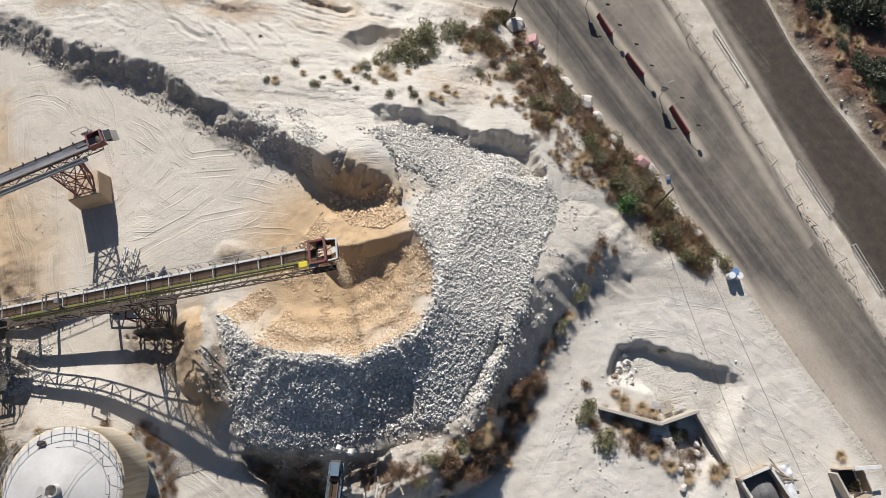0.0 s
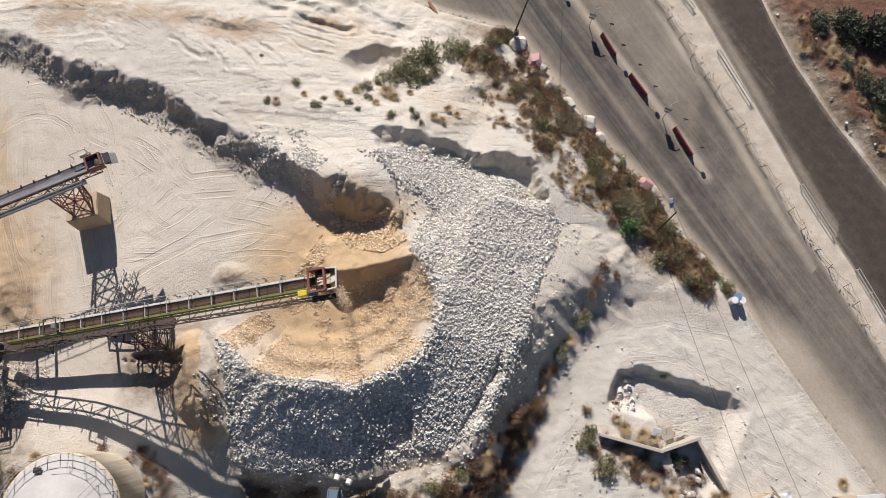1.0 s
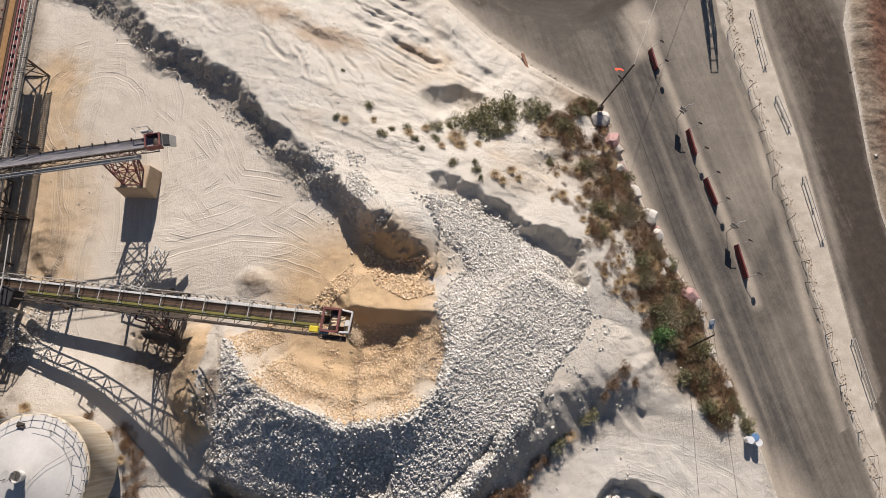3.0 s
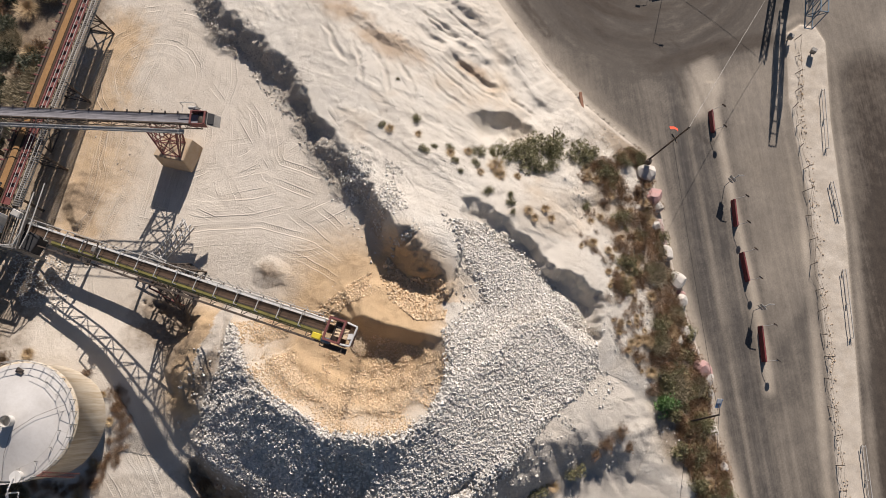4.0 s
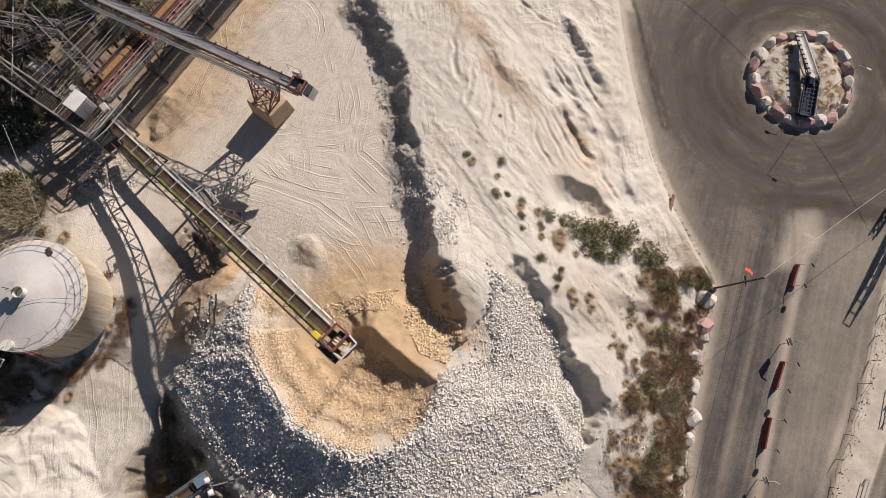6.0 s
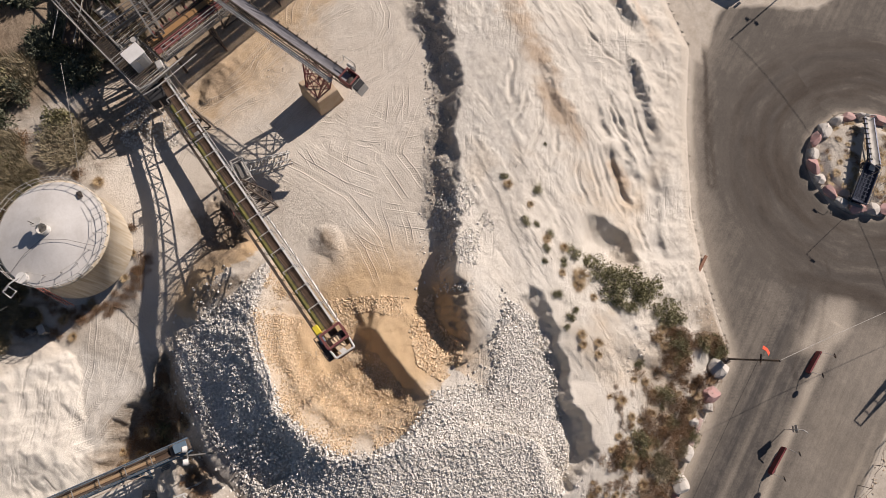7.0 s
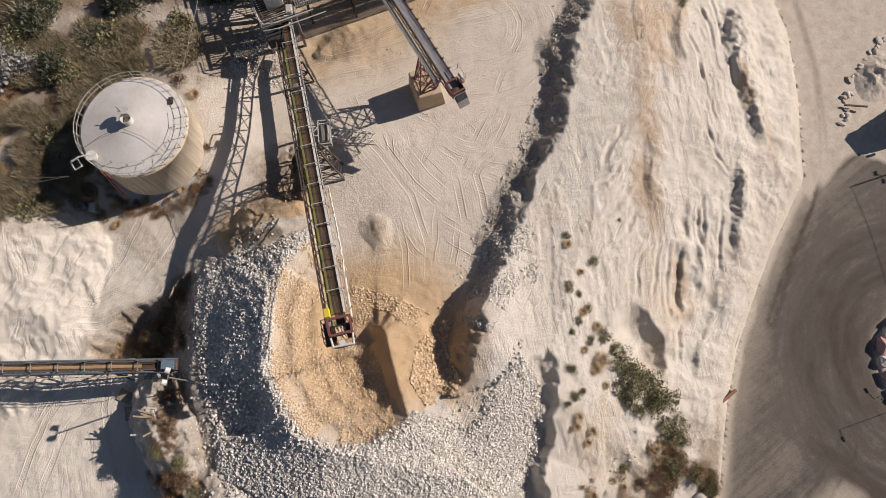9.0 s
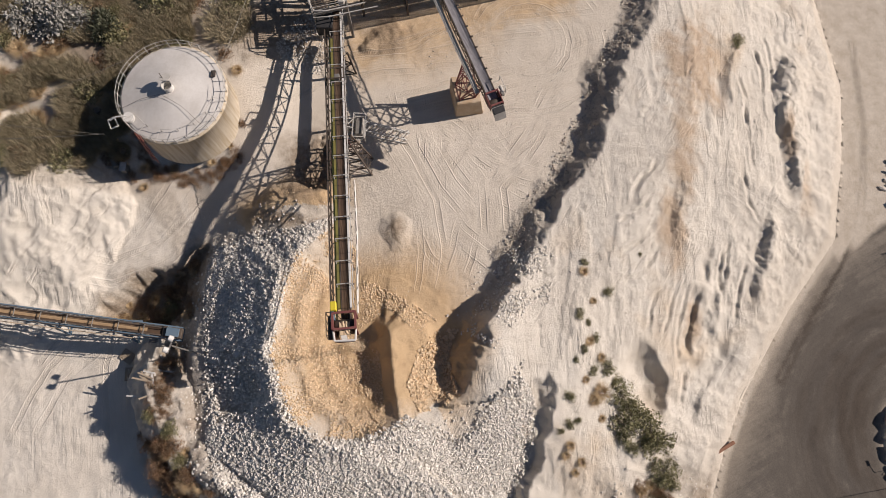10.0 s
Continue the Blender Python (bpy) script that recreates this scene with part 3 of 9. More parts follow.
    r1 = r1 + 0.42 * fbm(X, Y, 2.8, 61, 5, 0.6) + np.where(inside(X, Y, INSIDE), 0.16 * np.sin(d1 * 3.4 + 1.5 * wob), 0.0)
    r2 = r2 + 0.45 * fbm(X, Y, 2.0, 63, 4, 0.6)
    z0 = z
    k = 0.25
    for r in (r1, r2):
        z = 0.5 * (z + r + np.sqrt((z - r) ** 2 + k))
    z = np.where(np.maximum(r1, r2) < z0 - 2, z0, z)
    mound, dm = ridge(X, Y, [(-21.8, 7.4, 2.0), (-21.2, 5.4, 2.7), (-20.6, 3.6, 2.5), (-20.0, 1.8, 1.4)], 0.85)
    mound = mound + 0.4 * fbm(X, Y, 1.8, 65, 4, 0.55)
    z = np.maximum(z, mound)
    hole = np.hypot((X + 24.6 + 0.5 * (Y - 6.5)) / 3.0, (Y - 6.3) / 2.3) + 0.55 * crumb + 0.3 * wob
    z = z - np.where(Y > 6.3, 0.9, 0.6) * step((1.15 - hole) / np.where(Y > 6.6, 0.4, 0.9))
    earth, _ = ridge(X, Y, [(-39.6, 13.4, 0.3), (-38.8, 11.6, 0.5), (-37.4, 10.4, 0.3)], 0.5)
    z = np.maximum(z, earth + 0.35 * fbm(X, Y, 1.4, 67, 4, 0.6))
    small, _ = ridge(X, Y, [(-19.5, 14.3, 0.75), (-18.4, 14.6, 0.6)], 0.45)
    z = np.maximum(z, small + 0.15 * fbm(X, Y, 0.8, 66))
    flat = step((yard + 0.2) / 1.5) + step(dirt / 1.5)
    flat = np.clip(flat, 0, 1) * (road < -0.3) * np.where(dirt < 0.5, step((d1 - 5.5) / 3.5), 1) * np.clip(1.6 - np.abs(z - np.where(dirt > 0, low, 0)) / 0.6, 0, 1)
    bx, by = X + wob * 0.35, Y + wob * 0.35
    wheel = {}
    for k, lines, seed in (("a", RUTS[::2], 301), ("b", RUTS[1::2], 351)):
        ac, al, mk = ruts(bx, by, lines, seed)
        mk = mk * np.clip(flat + hi * 0.7, 0, 1) * np.where((dirt > -0.5) & (X > 0), 0.4, 1.0)
        wheel["across_" + k], wheel["along_" + k], wheel["rut_" + k] = ac / 10.0, al / 100.0, mk
        z = z - 0.02 * mk * np.exp(-((ac - 1.0) / 0.3) ** 2)
    spoil, _ = ridge(X, Y, [(-38.6, 6.0, 1.0), (-37.2, 4.6, 1.1), (-36.0, 4.2, 0.6)], 0.5)
    z = np.maximum(z, spoil)
    w = dict(wheel)
    w["flat"] = flat
    w["tan"] = np.clip(1.15 - np.hypot((X + 9.5) / 9.5, (Y - 15.5) / 7.5), 0, 1) * 1.6 + np.clip(1.1 - np.hypot((X + 9) / 8.5, (Y - 10) / 6.0), 0, 1) * 1.2
    w["tan"] = np.maximum(w["tan"], 1.5 * np.clip(1.1 - np.hypot((X + 8.2) / 6.0, (Y - 19.8) / 3.6), 0, 1))
    w["tan"] = np.maximum(w["tan"], np.clip(1.5 - dm / 2.5, 0, 1) * 0.95)
    w["tan"] = np.maximum(w["tan"], 0.9 * np.clip(1.5 - dist_line(X, Y, [(-37.5, 10.0), (-41.5, 18.0), (-44.5, 28.0)])[0] / 2.6 + 0.5 * crumb, 0, 1))
    w["tan"] = np.maximum(w["tan"], 0.8 * np.clip(1.3 - np.hypot((X + 40) / 6, (Y - 14) / 9), 0, 1))
    w["tan"] = np.where(r1 - z0 > -0.3, np.where(inside(X, Y, INSIDE), w["tan"], 0), w["tan"])
    w["tan"] = np.clip(w["tan"] + 0.25 * fbm(X, Y, 3, 71) * (w["tan"] > 0.02), 0, 1)
    stain = hi * np.clip(1.8 * fbm(X, Y, 6.5, 79, 4, 0.6) - 0.35, 0, 1)
    w["tan"] = np.maximum(w["tan"], 0.6 * stain)
    w["white"] = np.clip(hi * 1.0 + step((heap - low + 0.5) / 1.0) + 0.7 * step((-yard) / 2) * (Y > 14) * (out > 1.0), 0, 1) * (0.75 + 0.5 * fbm(X, Y, 5, 73))
    w["soil"] = np.clip(0.9 * step((8.5 - out) / 3) * step((out + 0.1) / 0.6) * step(0.85 + 1.5 * fbm(X, Y, 3.2, 75, 4)) * step((47.5 - Y) / 4) * step((X + 1) / 5) * step((X + Y - 33) / 4) * step((Y - 14.5) / 2), 0, 1) * 0.85
    bank = step((yard + 2.6) / 0.8) * (1 - step((yard + 0.1) / 0.5))
    w["soil"] = np.maximum(w["soil"], bank * 0.3 * (X < -12))
    w["soil"] = np.maximum(w["soil"], np.clip(1.3 - np.hypot((X + 37) / 6.5, (Y + 12) / 9), 0, 1))
    w["soil"] = np.maximum(w["soil"], 0.95 * step((-X - 41.5 - 0.28 * np.maximum(Y - 14, 0) + wob) / 3))
    # Brown earth; the hole's and reclaim pit's patches also paint in deep shade.
    for cx, cy, rx, ry in ((-24.8, 6.0, 4.0, 3.4), (-19.6, 4.0, 0.7, 3.0), (-38.6, 12.4, 2.2, 2.6), (-12.6, -5.6, 3.4, 2.8), (-12.4, -8.6, 3.0, 3.0), (-11.2, -11.4, 2.0, 2.2), (-16.0, -3.8, 1.8, 1.4), (-38.8, 2.0, 4.0, 5.0), (-19.2, 14.4, 1.3, 0.9), (-6.5, -4.6, 3.2, 1.3)):
        w["soil"] = np.maximum(w["soil"], 0.8 * np.clip(1.9 - 1.6 * np.hypot((X - cx) / rx, (Y - cy) / ry) + 0.7 * crumb, 0, 1))
    w["soil"] = np.maximum(w["soil"], 0.55 * bankside * step(0.35 + 1.2 * fbm(X, Y, 2.5, 76, 3)) * step((9.5 - X) / 5))
    w["soil"] = np.maximum(w["soil"], 0.85 * far * step((out - 0.3 + 0.6 * wob) / 0.8))
    w["red"] = far * step((out - 1.2 + wob) / 2)
    w["grey"] = np.clip(bankside * 0.5 + 0.35 * step((r1 - z0 + 0.6) / 0.8) * ~inside(X, Y, INSIDE) * step((d1 - 0.3) / 0.8), 0, 1)
    w["white"] = np.clip(w["white"] + step((dirt - 0.2) / 1.2) * step((X + 24) / 5) * (0.72 + 0.5 * fbm(X, Y, 4, 74)), 0, 1)
    w["track"] = np.clip(0.3 * step((yard - 1) / 2) * step(0.5 + fbm(X, Y, 4, 77)), 0, 1)
    w["ochre"] = np.zeros(X.shape)
    for cx, cy, rx, ry in ((-21.2, 39.6, 4.0, 1.2), (-26.5, 40.6, 3.0, 1.3), (-36.5, 42.0, 5.0, 3.4), (-30.0, 41.0, 2.2, 1.4), (-25.9, 54.6, 2.8, 1.0), (-31.5, 52.2, 3.0, 0.7), (-19.4, 40.2, 2.4, 0.9), (-12.6, 42.2, 2.2, 0.9)):
        w["ochre"] = np.maximum(w["ochre"], 0.75 * np.clip(1.5 - 1.2 * np.hypot((X - cx) / rx, (Y - cy) / ry) + 0.9 * crumb, 0, 1))
    w["ochre"] = w["ochre"] * hi
    keep = {"yard": yard, "out": out, "road": road, "dirt": dirt, "r1": r1 - z0, "d1": d1, "d2": d2, "far": far}
    return np.where(road > 0, ROAD_Z - 0.05 - 0.1 * step(road / 0.5) + 0.32 * step((sdf(X, Y, ISLAND) + 0.1) / 0.5) + 0.55 * step((sdf(X, Y, ISLAND) - 0.9) / 1.4), np.maximum(z, np.where(road > -0.5, ROAD_Z - 0.05, -50))), w, keep


SURVEY = {}


def height(x, y):
    xs, ys, Z = SURVEY["x"], SURVEY["y"], SURVEY["z"]
    if xs[0] < x < xs[-1] and ys[0] < y < ys[-1]:
        i, j = int(np.searchsorted(xs, x)) - 1, int(np.searchsorted(ys, y)) - 1
        u, v = (x - xs[i]) / (xs[i + 1] - xs[i]), (y - ys[j]) / (ys[j + 1] - ys[j])
        return float((Z[j, i] * (1 - u) + Z[j, i + 1] * u) * (1 - v) + (Z[j + 1, i] * (1 - u) + Z[j + 1, i + 1] * u) * v)
    return float(land(np.array([float(x)]), np.array([float(y)]))[0][0])


def axis_of(lo, hi, fine, far):
    core = np.arange(lo, hi + fine * 0.5, fine)
    grow = [fine]
    while sum(grow) < far:
        grow.append(grow[-1] * 1.45)
    tail = np.cumsum(grow)
    return np.concatenate([(core[0] - tail)[::-1], core, core[-1] + tail])


def grid_mesh(name, xs, ys, Z, mat, attrs, keep=None):
    nx, ny = len(xs), len(ys)
    XX, YY = np.meshgrid(xs, ys)
    if isinstance(xs, np.ndarray) and keep is not None and "X" in keep:
        XX, YY = keep["X"], keep["Y"]
    co = np.stack([XX, YY, Z], -1).reshape(-1, 3)
    i = np.arange(nx * ny).reshape(ny, nx)
    quads = np.stack([i[:-1, :-1], i[:-1, 1:], i[1:, 1:], i[1:, :-1]], -1).reshape(-1, 4)
    if keep is not None and "mask" in keep:
        quads = quads[keep["mask"].reshape(-1)]
        used = np.unique(quads)
        back = np.zeros(nx * ny, np.int64)
        back[used] = np.arange(len(used))
        quads, co = back[quads], co[used]
        attrs = {k: a.reshape(-1)[used] for k, a in attrs.items()}
    me = bpy.data.meshes.new(name)
    me.vertices.add(len(co))
    me.vertices.foreach_set("co", co.astype(np.float32).ravel())
    me.loops.add(quads.size)
    me.loops.foreach_set("vertex_index", quads.astype(np.int32).ravel())
    me.polygons.add(len(quads))
    me.polygons.foreach_set("loop_start", np.arange(0, quads.size, 4, dtype=np.int32))
    me.polygons.foreach_set("use_smooth", np.ones(len(quads), bool))
    me.update(calc_edges=True)
    for k, a in attrs.items():
        me.attributes.new(k, "FLOAT", "POINT").data.foreach_set("value", np.clip(a, 0, 1).astype(np.float32).ravel())
    me.materials.append(mat)
    return new(name, me)


def build_land():
    xs, ys = axis_of(-56, 48, 0.145, 1800), axis_of(-24, 72, 0.145, 1800)
    X, Y = np.meshgrid(xs, ys)
    Z, w, _ = land(X, Y)
    edge = np.hypot(X, Y - 20)
    Z = np.where(edge > 150, Z * np.clip(1 - (edge - 150) / 400, 0, 1) + 6.0 * fbm(X, Y, 300, 91) * np.clip((edge - 150) / 300, 0, 1), Z)
    # fine lumps, less on the trodden yard
    rough = 0.03 + 0.06 * w["white"] + 0.05 * w["tan"] + 0.06 * w["soil"]
    Z = Z + np.where((Z > ROAD_Z + 0.02), rough * fbm(X, Y, 0.9, 93, 3), 0)
    SURVEY["x"], SURVEY["y"], SURVEY["z"] = xs, ys, Z
    g = grid_mesh("ground", xs, ys, Z, GROUND, w)
    tagged(g, "pale limestone quarry ground with banks, heaps and dust", "ground", kind="structure")


def build_road():
    cell = 0.2
    xs, ys = np.arange(-62, 62, cell), np.arange(-24, 88, cell)
    X, Y = np.meshgrid(xs, ys)
    s = np.minimum(sdf(X, Y, ROAD_ZONE), -sdf(X, Y, ISLAND) - 0.0)
    gy, gx = np.gradient(s, cell)
    near = np.abs(s) < 0.75 * cell
    XX, YY = np.where(near, X - gx * s, X), np.where(near, Y - gy * s, Y)
    ok = s > -0.75 * cell
    mask = ok[:-1, :-1] & ok[1:, :-1] & ok[:-1, 1:] & ok[1:, 1:]
    dm, am = dist_line(XX, YY, MEDIAN)
    strip = sdf(XX, YY, STRIP)
    de, _ = dist_line(XX, YY, ROAD_EDGE)
    di = -sdf(XX, YY, ISLAND)
    df, _ = dist_line(XX, YY, FAR_EDGE)
    old, _ = dist_line(XX, YY, [(26, 62), (33, 47), (37.5, 36), (42.5, 24), (50, 6)])
    n = fbm(XX, YY, 5, 5)
    wear = np.zeros(X.shape)
    side = 6.5 + (XX - 9.9) * 0.848 + (YY - 54.3) * 0.53        # across the carriageways
    run = (XX - 9.9) * 0.53 - (YY - 54.3) * 0.848 + 40
    fade = step((XX * 0.6 - YY * 0.8 + 46) / 16)
    for off, wd in ((2.25, 0.75), (4.6, 1.0)):
        wear = np.maximum(wear, 1.15 * np.exp(-((side - off - 0.25 * n) / wd) ** 2) * fade)
    for off in (1.5, 4.9):
        wear = np.maximum(wear, 0.4 * np.exp(-((dm - off) / 0.6) ** 2) * (strip < 0) * (de > 6))
    ring = np.maximum(np.exp(-((di - 4.2 - 0.5 * n) / 1.0) ** 2), np.exp(-((di - 6.6 - 0.4 * n) / 0.7) ** 2)) * 0.4
    _, ae = dist_line(XX, YY, ROAD_EDGE)
    seg = np.cumsum([0] + [math.hypot(b[0] - a[0], b[1] - a[1]) for a, b in zip(ROAD_EDGE[:-1], ROAD_EDGE[1:])])
    ae = np.interp(ae, np.arange(len(seg)), seg)
    ang = np.arctan2(YY - 66.4, XX + 2.4)
    flow = value_noise(side / 0.42, run / 16.0, 101) + 0.6 * value_noise(side / 0.2 + 9, run / 9.0, 102) + 0.5 * value_noise(side / 1.1, run / 20.0, 104) - 1.05
    spin = 0.6 * value_noise(di / 0.8 + 1.6 * ang, ang * 2.2, 103) + 0.35 * value_noise(di / 0.3 - ang, ang * 3.0 + 7, 105) + 0.7 * value_noise(di / 2.1 + 0.8 * ang, ang * 1.5, 106) - 0.82
    turn = step((13 - di) / 6)
    streak = flow * (1 - turn) + spin * turn
    wear = np.clip(np.maximum(wear, ring) * (0.9 + 0.5 * n) + (0.26 - 0.1 * turn) * np.maximum(streak, 0) * (strip < -0.3), 0, 1)
    dust = np.exp(-(de / 1.15) ** 2) * 0.95
    dust = np.maximum(dust, 0.85 * np.exp(-(dm / 0.7) ** 2) * (am > 0.02))
    dust = np.maximum(dust, 0.9 * step((strip + 0.6) / 0.9))
    dust = np.maximum(dust, 0.85 * np.exp(-np.maximum(di, 0) / 0.45))
    dust = np.maximum(dust, np.exp(-df / 0.6) * 0.8)
    dust = np.maximum(dust, 0.75 * step((16.5 - YY) / 14) * np.clip(1.2 - de / 4.0, 0, 1))
    dust = np.maximum(dust, step((-XX - 14) / 9) * np.clip(1.15 - de / 4.5, 0, 1) * 0.85)
    yard_ = sdf(XX, YY, [(-37.5, 71.5), (-33.5, 66.1), (-29.8, 64.1), (-27.4, 63.2), (-24.6, 67.2), (-20.5, 73.0), (-22, 84), (-44, 84)])
    dust = np.maximum(dust, 0.8 * step((yard_ + 0.5 + 0.8 * n) / 1.4))
    dust = np.maximum(dust, 0.7 * step((-XX - 24.5) / 4) * np.clip(1.5 - de / 5, 0, 1))
    dust = np.maximum(dust, 0.20 - 0.08 * turn + 0.15 * n + (0.28 - 0.1 * turn) * np.maximum(-streak, 0))
    dust = np.maximum(dust, 0.5 * np.exp(-((side - 3.35) / 0.3) ** 2) * fade * (0.8 + 0.6 * n))
    dust = np.maximum(dust, 0.85 * np.exp(-((strip + 0.9) / 0.7) ** 2) * (strip < 0) * (dm < 14) * (0.8 + 0.5 * n))
    apron = sdf(XX, YY, [(9.9, 48.0), (7.2, 54.2), (8.4, 57.0), (11.6, 55.4), (12.2, 51.2)])
    dust = np.maximum(dust, 0.85 * step((apron + 1.4 + 1.2 * n) / 2.6))
    dust = np.maximum(dust, 0.75 * np.exp(-(de / 3.0) ** 2) * step((8 - XX) / 8) * (0.85 + 0.5 * n))
    stain = np.maximum(np.exp(-((np.abs(dist_line(XX, YY, [(-10, 57.5), (-2, 54.5), (4, 53.2), (9.1, 58.4), (14, 62)])[0]) - 0.3) / 0.8) ** 2), np.exp(-((di - 7.5 - n) / 1.0) ** 2) * step((2 - XX) / 8) * 0.7)
    stain = np.maximum(stain, 0.8 * np.exp(-((np.abs(dist_line(XX, YY, [(12.2, 48.5), (8.0, 53.0), (4.8, 56.0), (-2, 58)])[0] - 0.8)) / 0.25) ** 2)) * (0.6 + 0.8 * n) * step((0.2 * XX - 42 + YY) / 6)
    dust = np.maximum(dust, (0.46 + 0.2 * n) * step((side - 7.0) / 1.2) * (1 - turn) * (strip < 0) * step((24 - XX - 0.2 * (40 - YY) + 6) / 3))
    dust = np.maximum(dust, 0.95 * step((17 - YY) / 8) * np.clip(1.35 - de / 4.2, 0, 1))
    stain = np.clip(np.maximum(stain, (0.24 + 0.65 * np.exp(-((di - 3.4) / 2.8) ** 2) * np.clip(0.5 + 2.2 * spin, 0, 1)) * turn), 0, 1)
    lane, _ = dist_line(XX, YY, [(-44, 61.6), (-34, 62.0), (-28.6, 61.4), (-24.0, 60.6), (-19.4, 58.4), (-14.5, 55.2), (-8.0, 51.6)])
    stain = np.maximum(stain, np.clip(0.62 + 1.2 * value_noise(lane / 0.35, ae / 5.0, 107) - 0.6, 0, 0.75) * np.exp(-(lane / 0.8) ** 2))
    stain = stain * step((di - 0.4) / 1.3)
    dust = dust * (1 - 0.75 * stain)
    track = sdf(XX, YY, [(-64, 92), (-64, 50), (-30, 57), (-21, 56.5), (-19.6, 58.2), (-21.2, 60.6), (-23.6, 63.6), (-22.0, 67.5), (-19.5, 73), (-19, 92)])
    pale = np.maximum(step((track + 0.8 + 1.2 * n) / 2.2), 0.9 * np.exp(-(de / 0.9) ** 2) * step((10 - XX) / 6) * (0.9 + 0.9 * n))
    pale = pale * (1 - 0.6 * np.clip(stain, 0, 1))
    worn_out = np.exp(-(old / 4.2) ** 4)
    dust = np.where(strip < -0.2, dust * (1 - 0.55 * worn_out), dust)
    z = np.full(X.shape, ROAD_Z) + 0.012 * fbm(XX, YY, 3, 7) + 0.16 * step((strip + 0.05) / 0.25) * (1 + 0.4 * fbm(XX, YY, 1.0, 9)) + 0.10 * np.exp(-(dm / 0.45) ** 2) * (am > 0.02)
    r = grid_mesh("road", xs, ys, z, ROAD, {"wear": wear, "dust": dust, "stain": stain, "turn": turn, "side": (side + 20) / 100.0, "run": run / 100.0, "ring": np.maximum(di, 0) / 100.0, "swing": (ang + 4) * 0.08, "bank": np.maximum(step((strip + 0.15) / 0.4), pale), "old": np.exp(-(old / 4.2) ** 4)}, {"X": XX, "Y": YY, "mask": mask})
    tagged(r, "dusty grey asphalt road with dark tyre marks round a roundabout", "road", kind="structure")


build_land()
build_road()


# ---- building blocks ----
WORLD = {}


def thing(name, at, label, category, group=""):
    """An Empty at a thing's base, which carries its parts."""
    e = new(name)
    e.empty_display_size = 0.3
    e.location = at
    WORLD[e] = Matrix.Translation(at)
    return tagged(e, label, category, group)


def put(ob, parent, m):
    WORLD[ob] = m
    if parent is None:
        ob.matrix_basis = m
    else:
        ob.parent = parent
        ob.matrix_basis = WORLD[parent].inverted() @ m
    return ob


def mesh_of(name, bm, mat, smooth=False):
    me = bpy.data.meshes.new(name)
    bm.normal_update()
    bm.to_mesh(me)
    bm.free()
    me.materials.append(mat)
    if smooth:
        me.polygons.foreach_set("use_smooth", [True] * len(me.polygons))
    return me


def part(name, bm, mat, parent, label="", m=None, smooth=False):
    """Links a bmesh, in the world's axes or at m, as one mesh under a thing or a part."""
    ob = new(name, mesh_of(name, bm, mat, smooth))
    put(ob, parent, m if m is not None else Matrix())
    return tagged(ob, label)


def box_bm(sx, sy, sz, at=(0, 0, 0), bevel=0.0):
    bm = bmesh.new()
    bmesh.ops.create_cube(bm, size=1.0)
    bmesh.ops.scale(bm, vec=(sx, sy, sz), verts=bm.verts)
    bmesh.ops.translate(bm, vec=at, verts=bm.verts)
    if bevel:
        bmesh.ops.bevel(bm, geom=bm.edges[:], offset=bevel, segments=1, affect="EDGES")
    return bm


def tube_bm(r0, r1, h, n=16, at=(0, 0, 0), caps=True):
    bm = bmesh.new()
    bmesh.ops.create_cone(bm, cap_ends=caps, segments=n, radius1=r0, radius2=r1, depth=h)
    bmesh.ops.translate(bm, vec=(at[0], at[1], at[2] + h / 2), verts=bm.verts)
    return bm


BARS = {}


def along(p, q, up=(0, 0, 1)):
    """Axes at p: x towards q, z as near to up as may be."""
    p, q = Vector(p), Vector(q)
    x = (q - p).normalized()
    u = Vector(up)
    if abs(x.dot(u)) > 0.99:
        u = Vector((0, 1, 0))
    y = u.cross(x).normalized()
    z = x.cross(y)
    return Matrix(((x.x, y.x, z.x, p.x), (x.y, y.y, z.y, p.y), (x.z, y.z, z.z, p.z), (0, 0, 0, 1)))


def bar(parent, name, p, q, w, h, mat, round_=False):
    """A straight member from p to q; members of one material share their mesh."""
    key = (mat.name, round_)
    if key not in BARS:
        bm = box_bm(1, 1, 1, bevel=0.0) if not round_ else bmesh.new()
        if round_:
            bmesh.ops.create_cone(bm, cap_ends=True, segments=10, radius1=0.5, radius2=0.5, depth=1.0)
            bmesh.ops.rotate(bm, cent=(0, 0, 0), matrix=Matrix.Rotation(radians(90), 3, "Y"), verts=bm.verts)
        BARS[key] = mesh_of("member", bm, mat, round_)
    p, q = Vector(p), Vector(q)
    ob = new(name, BARS[key])
    m = along(p, q) @ Matrix.Translation(((q - p).length / 2, 0, 0)) @ Matrix.Diagonal(((q - p).length, w, h, 1))
    return put(ob, parent, m)


def rail_bm(pts, r=0.03, n=5):
    """A tube along a line of points."""
    bm = bmesh.new()
    for a, b in zip(pts[:-1], pts[1:]):
        m = along(a, b)
        L = (Vector(b) - Vector(a)).length
        ring = []
        for s in (0, L):
            ring.append([bm.verts.new(m @ Vector((s, r * math.cos(k * math.tau / n), r * math.sin(k * math.tau / n)))) for k in range(n)])
        for k in range(n):
            bm.faces.new((ring[0][k], ring[0][(k + 1) % n], ring[1][(k + 1) % n], ring[1][k]))
        bm.faces.new(ring[0][::-1])
        bm.faces.new(ring[1])
    return bm


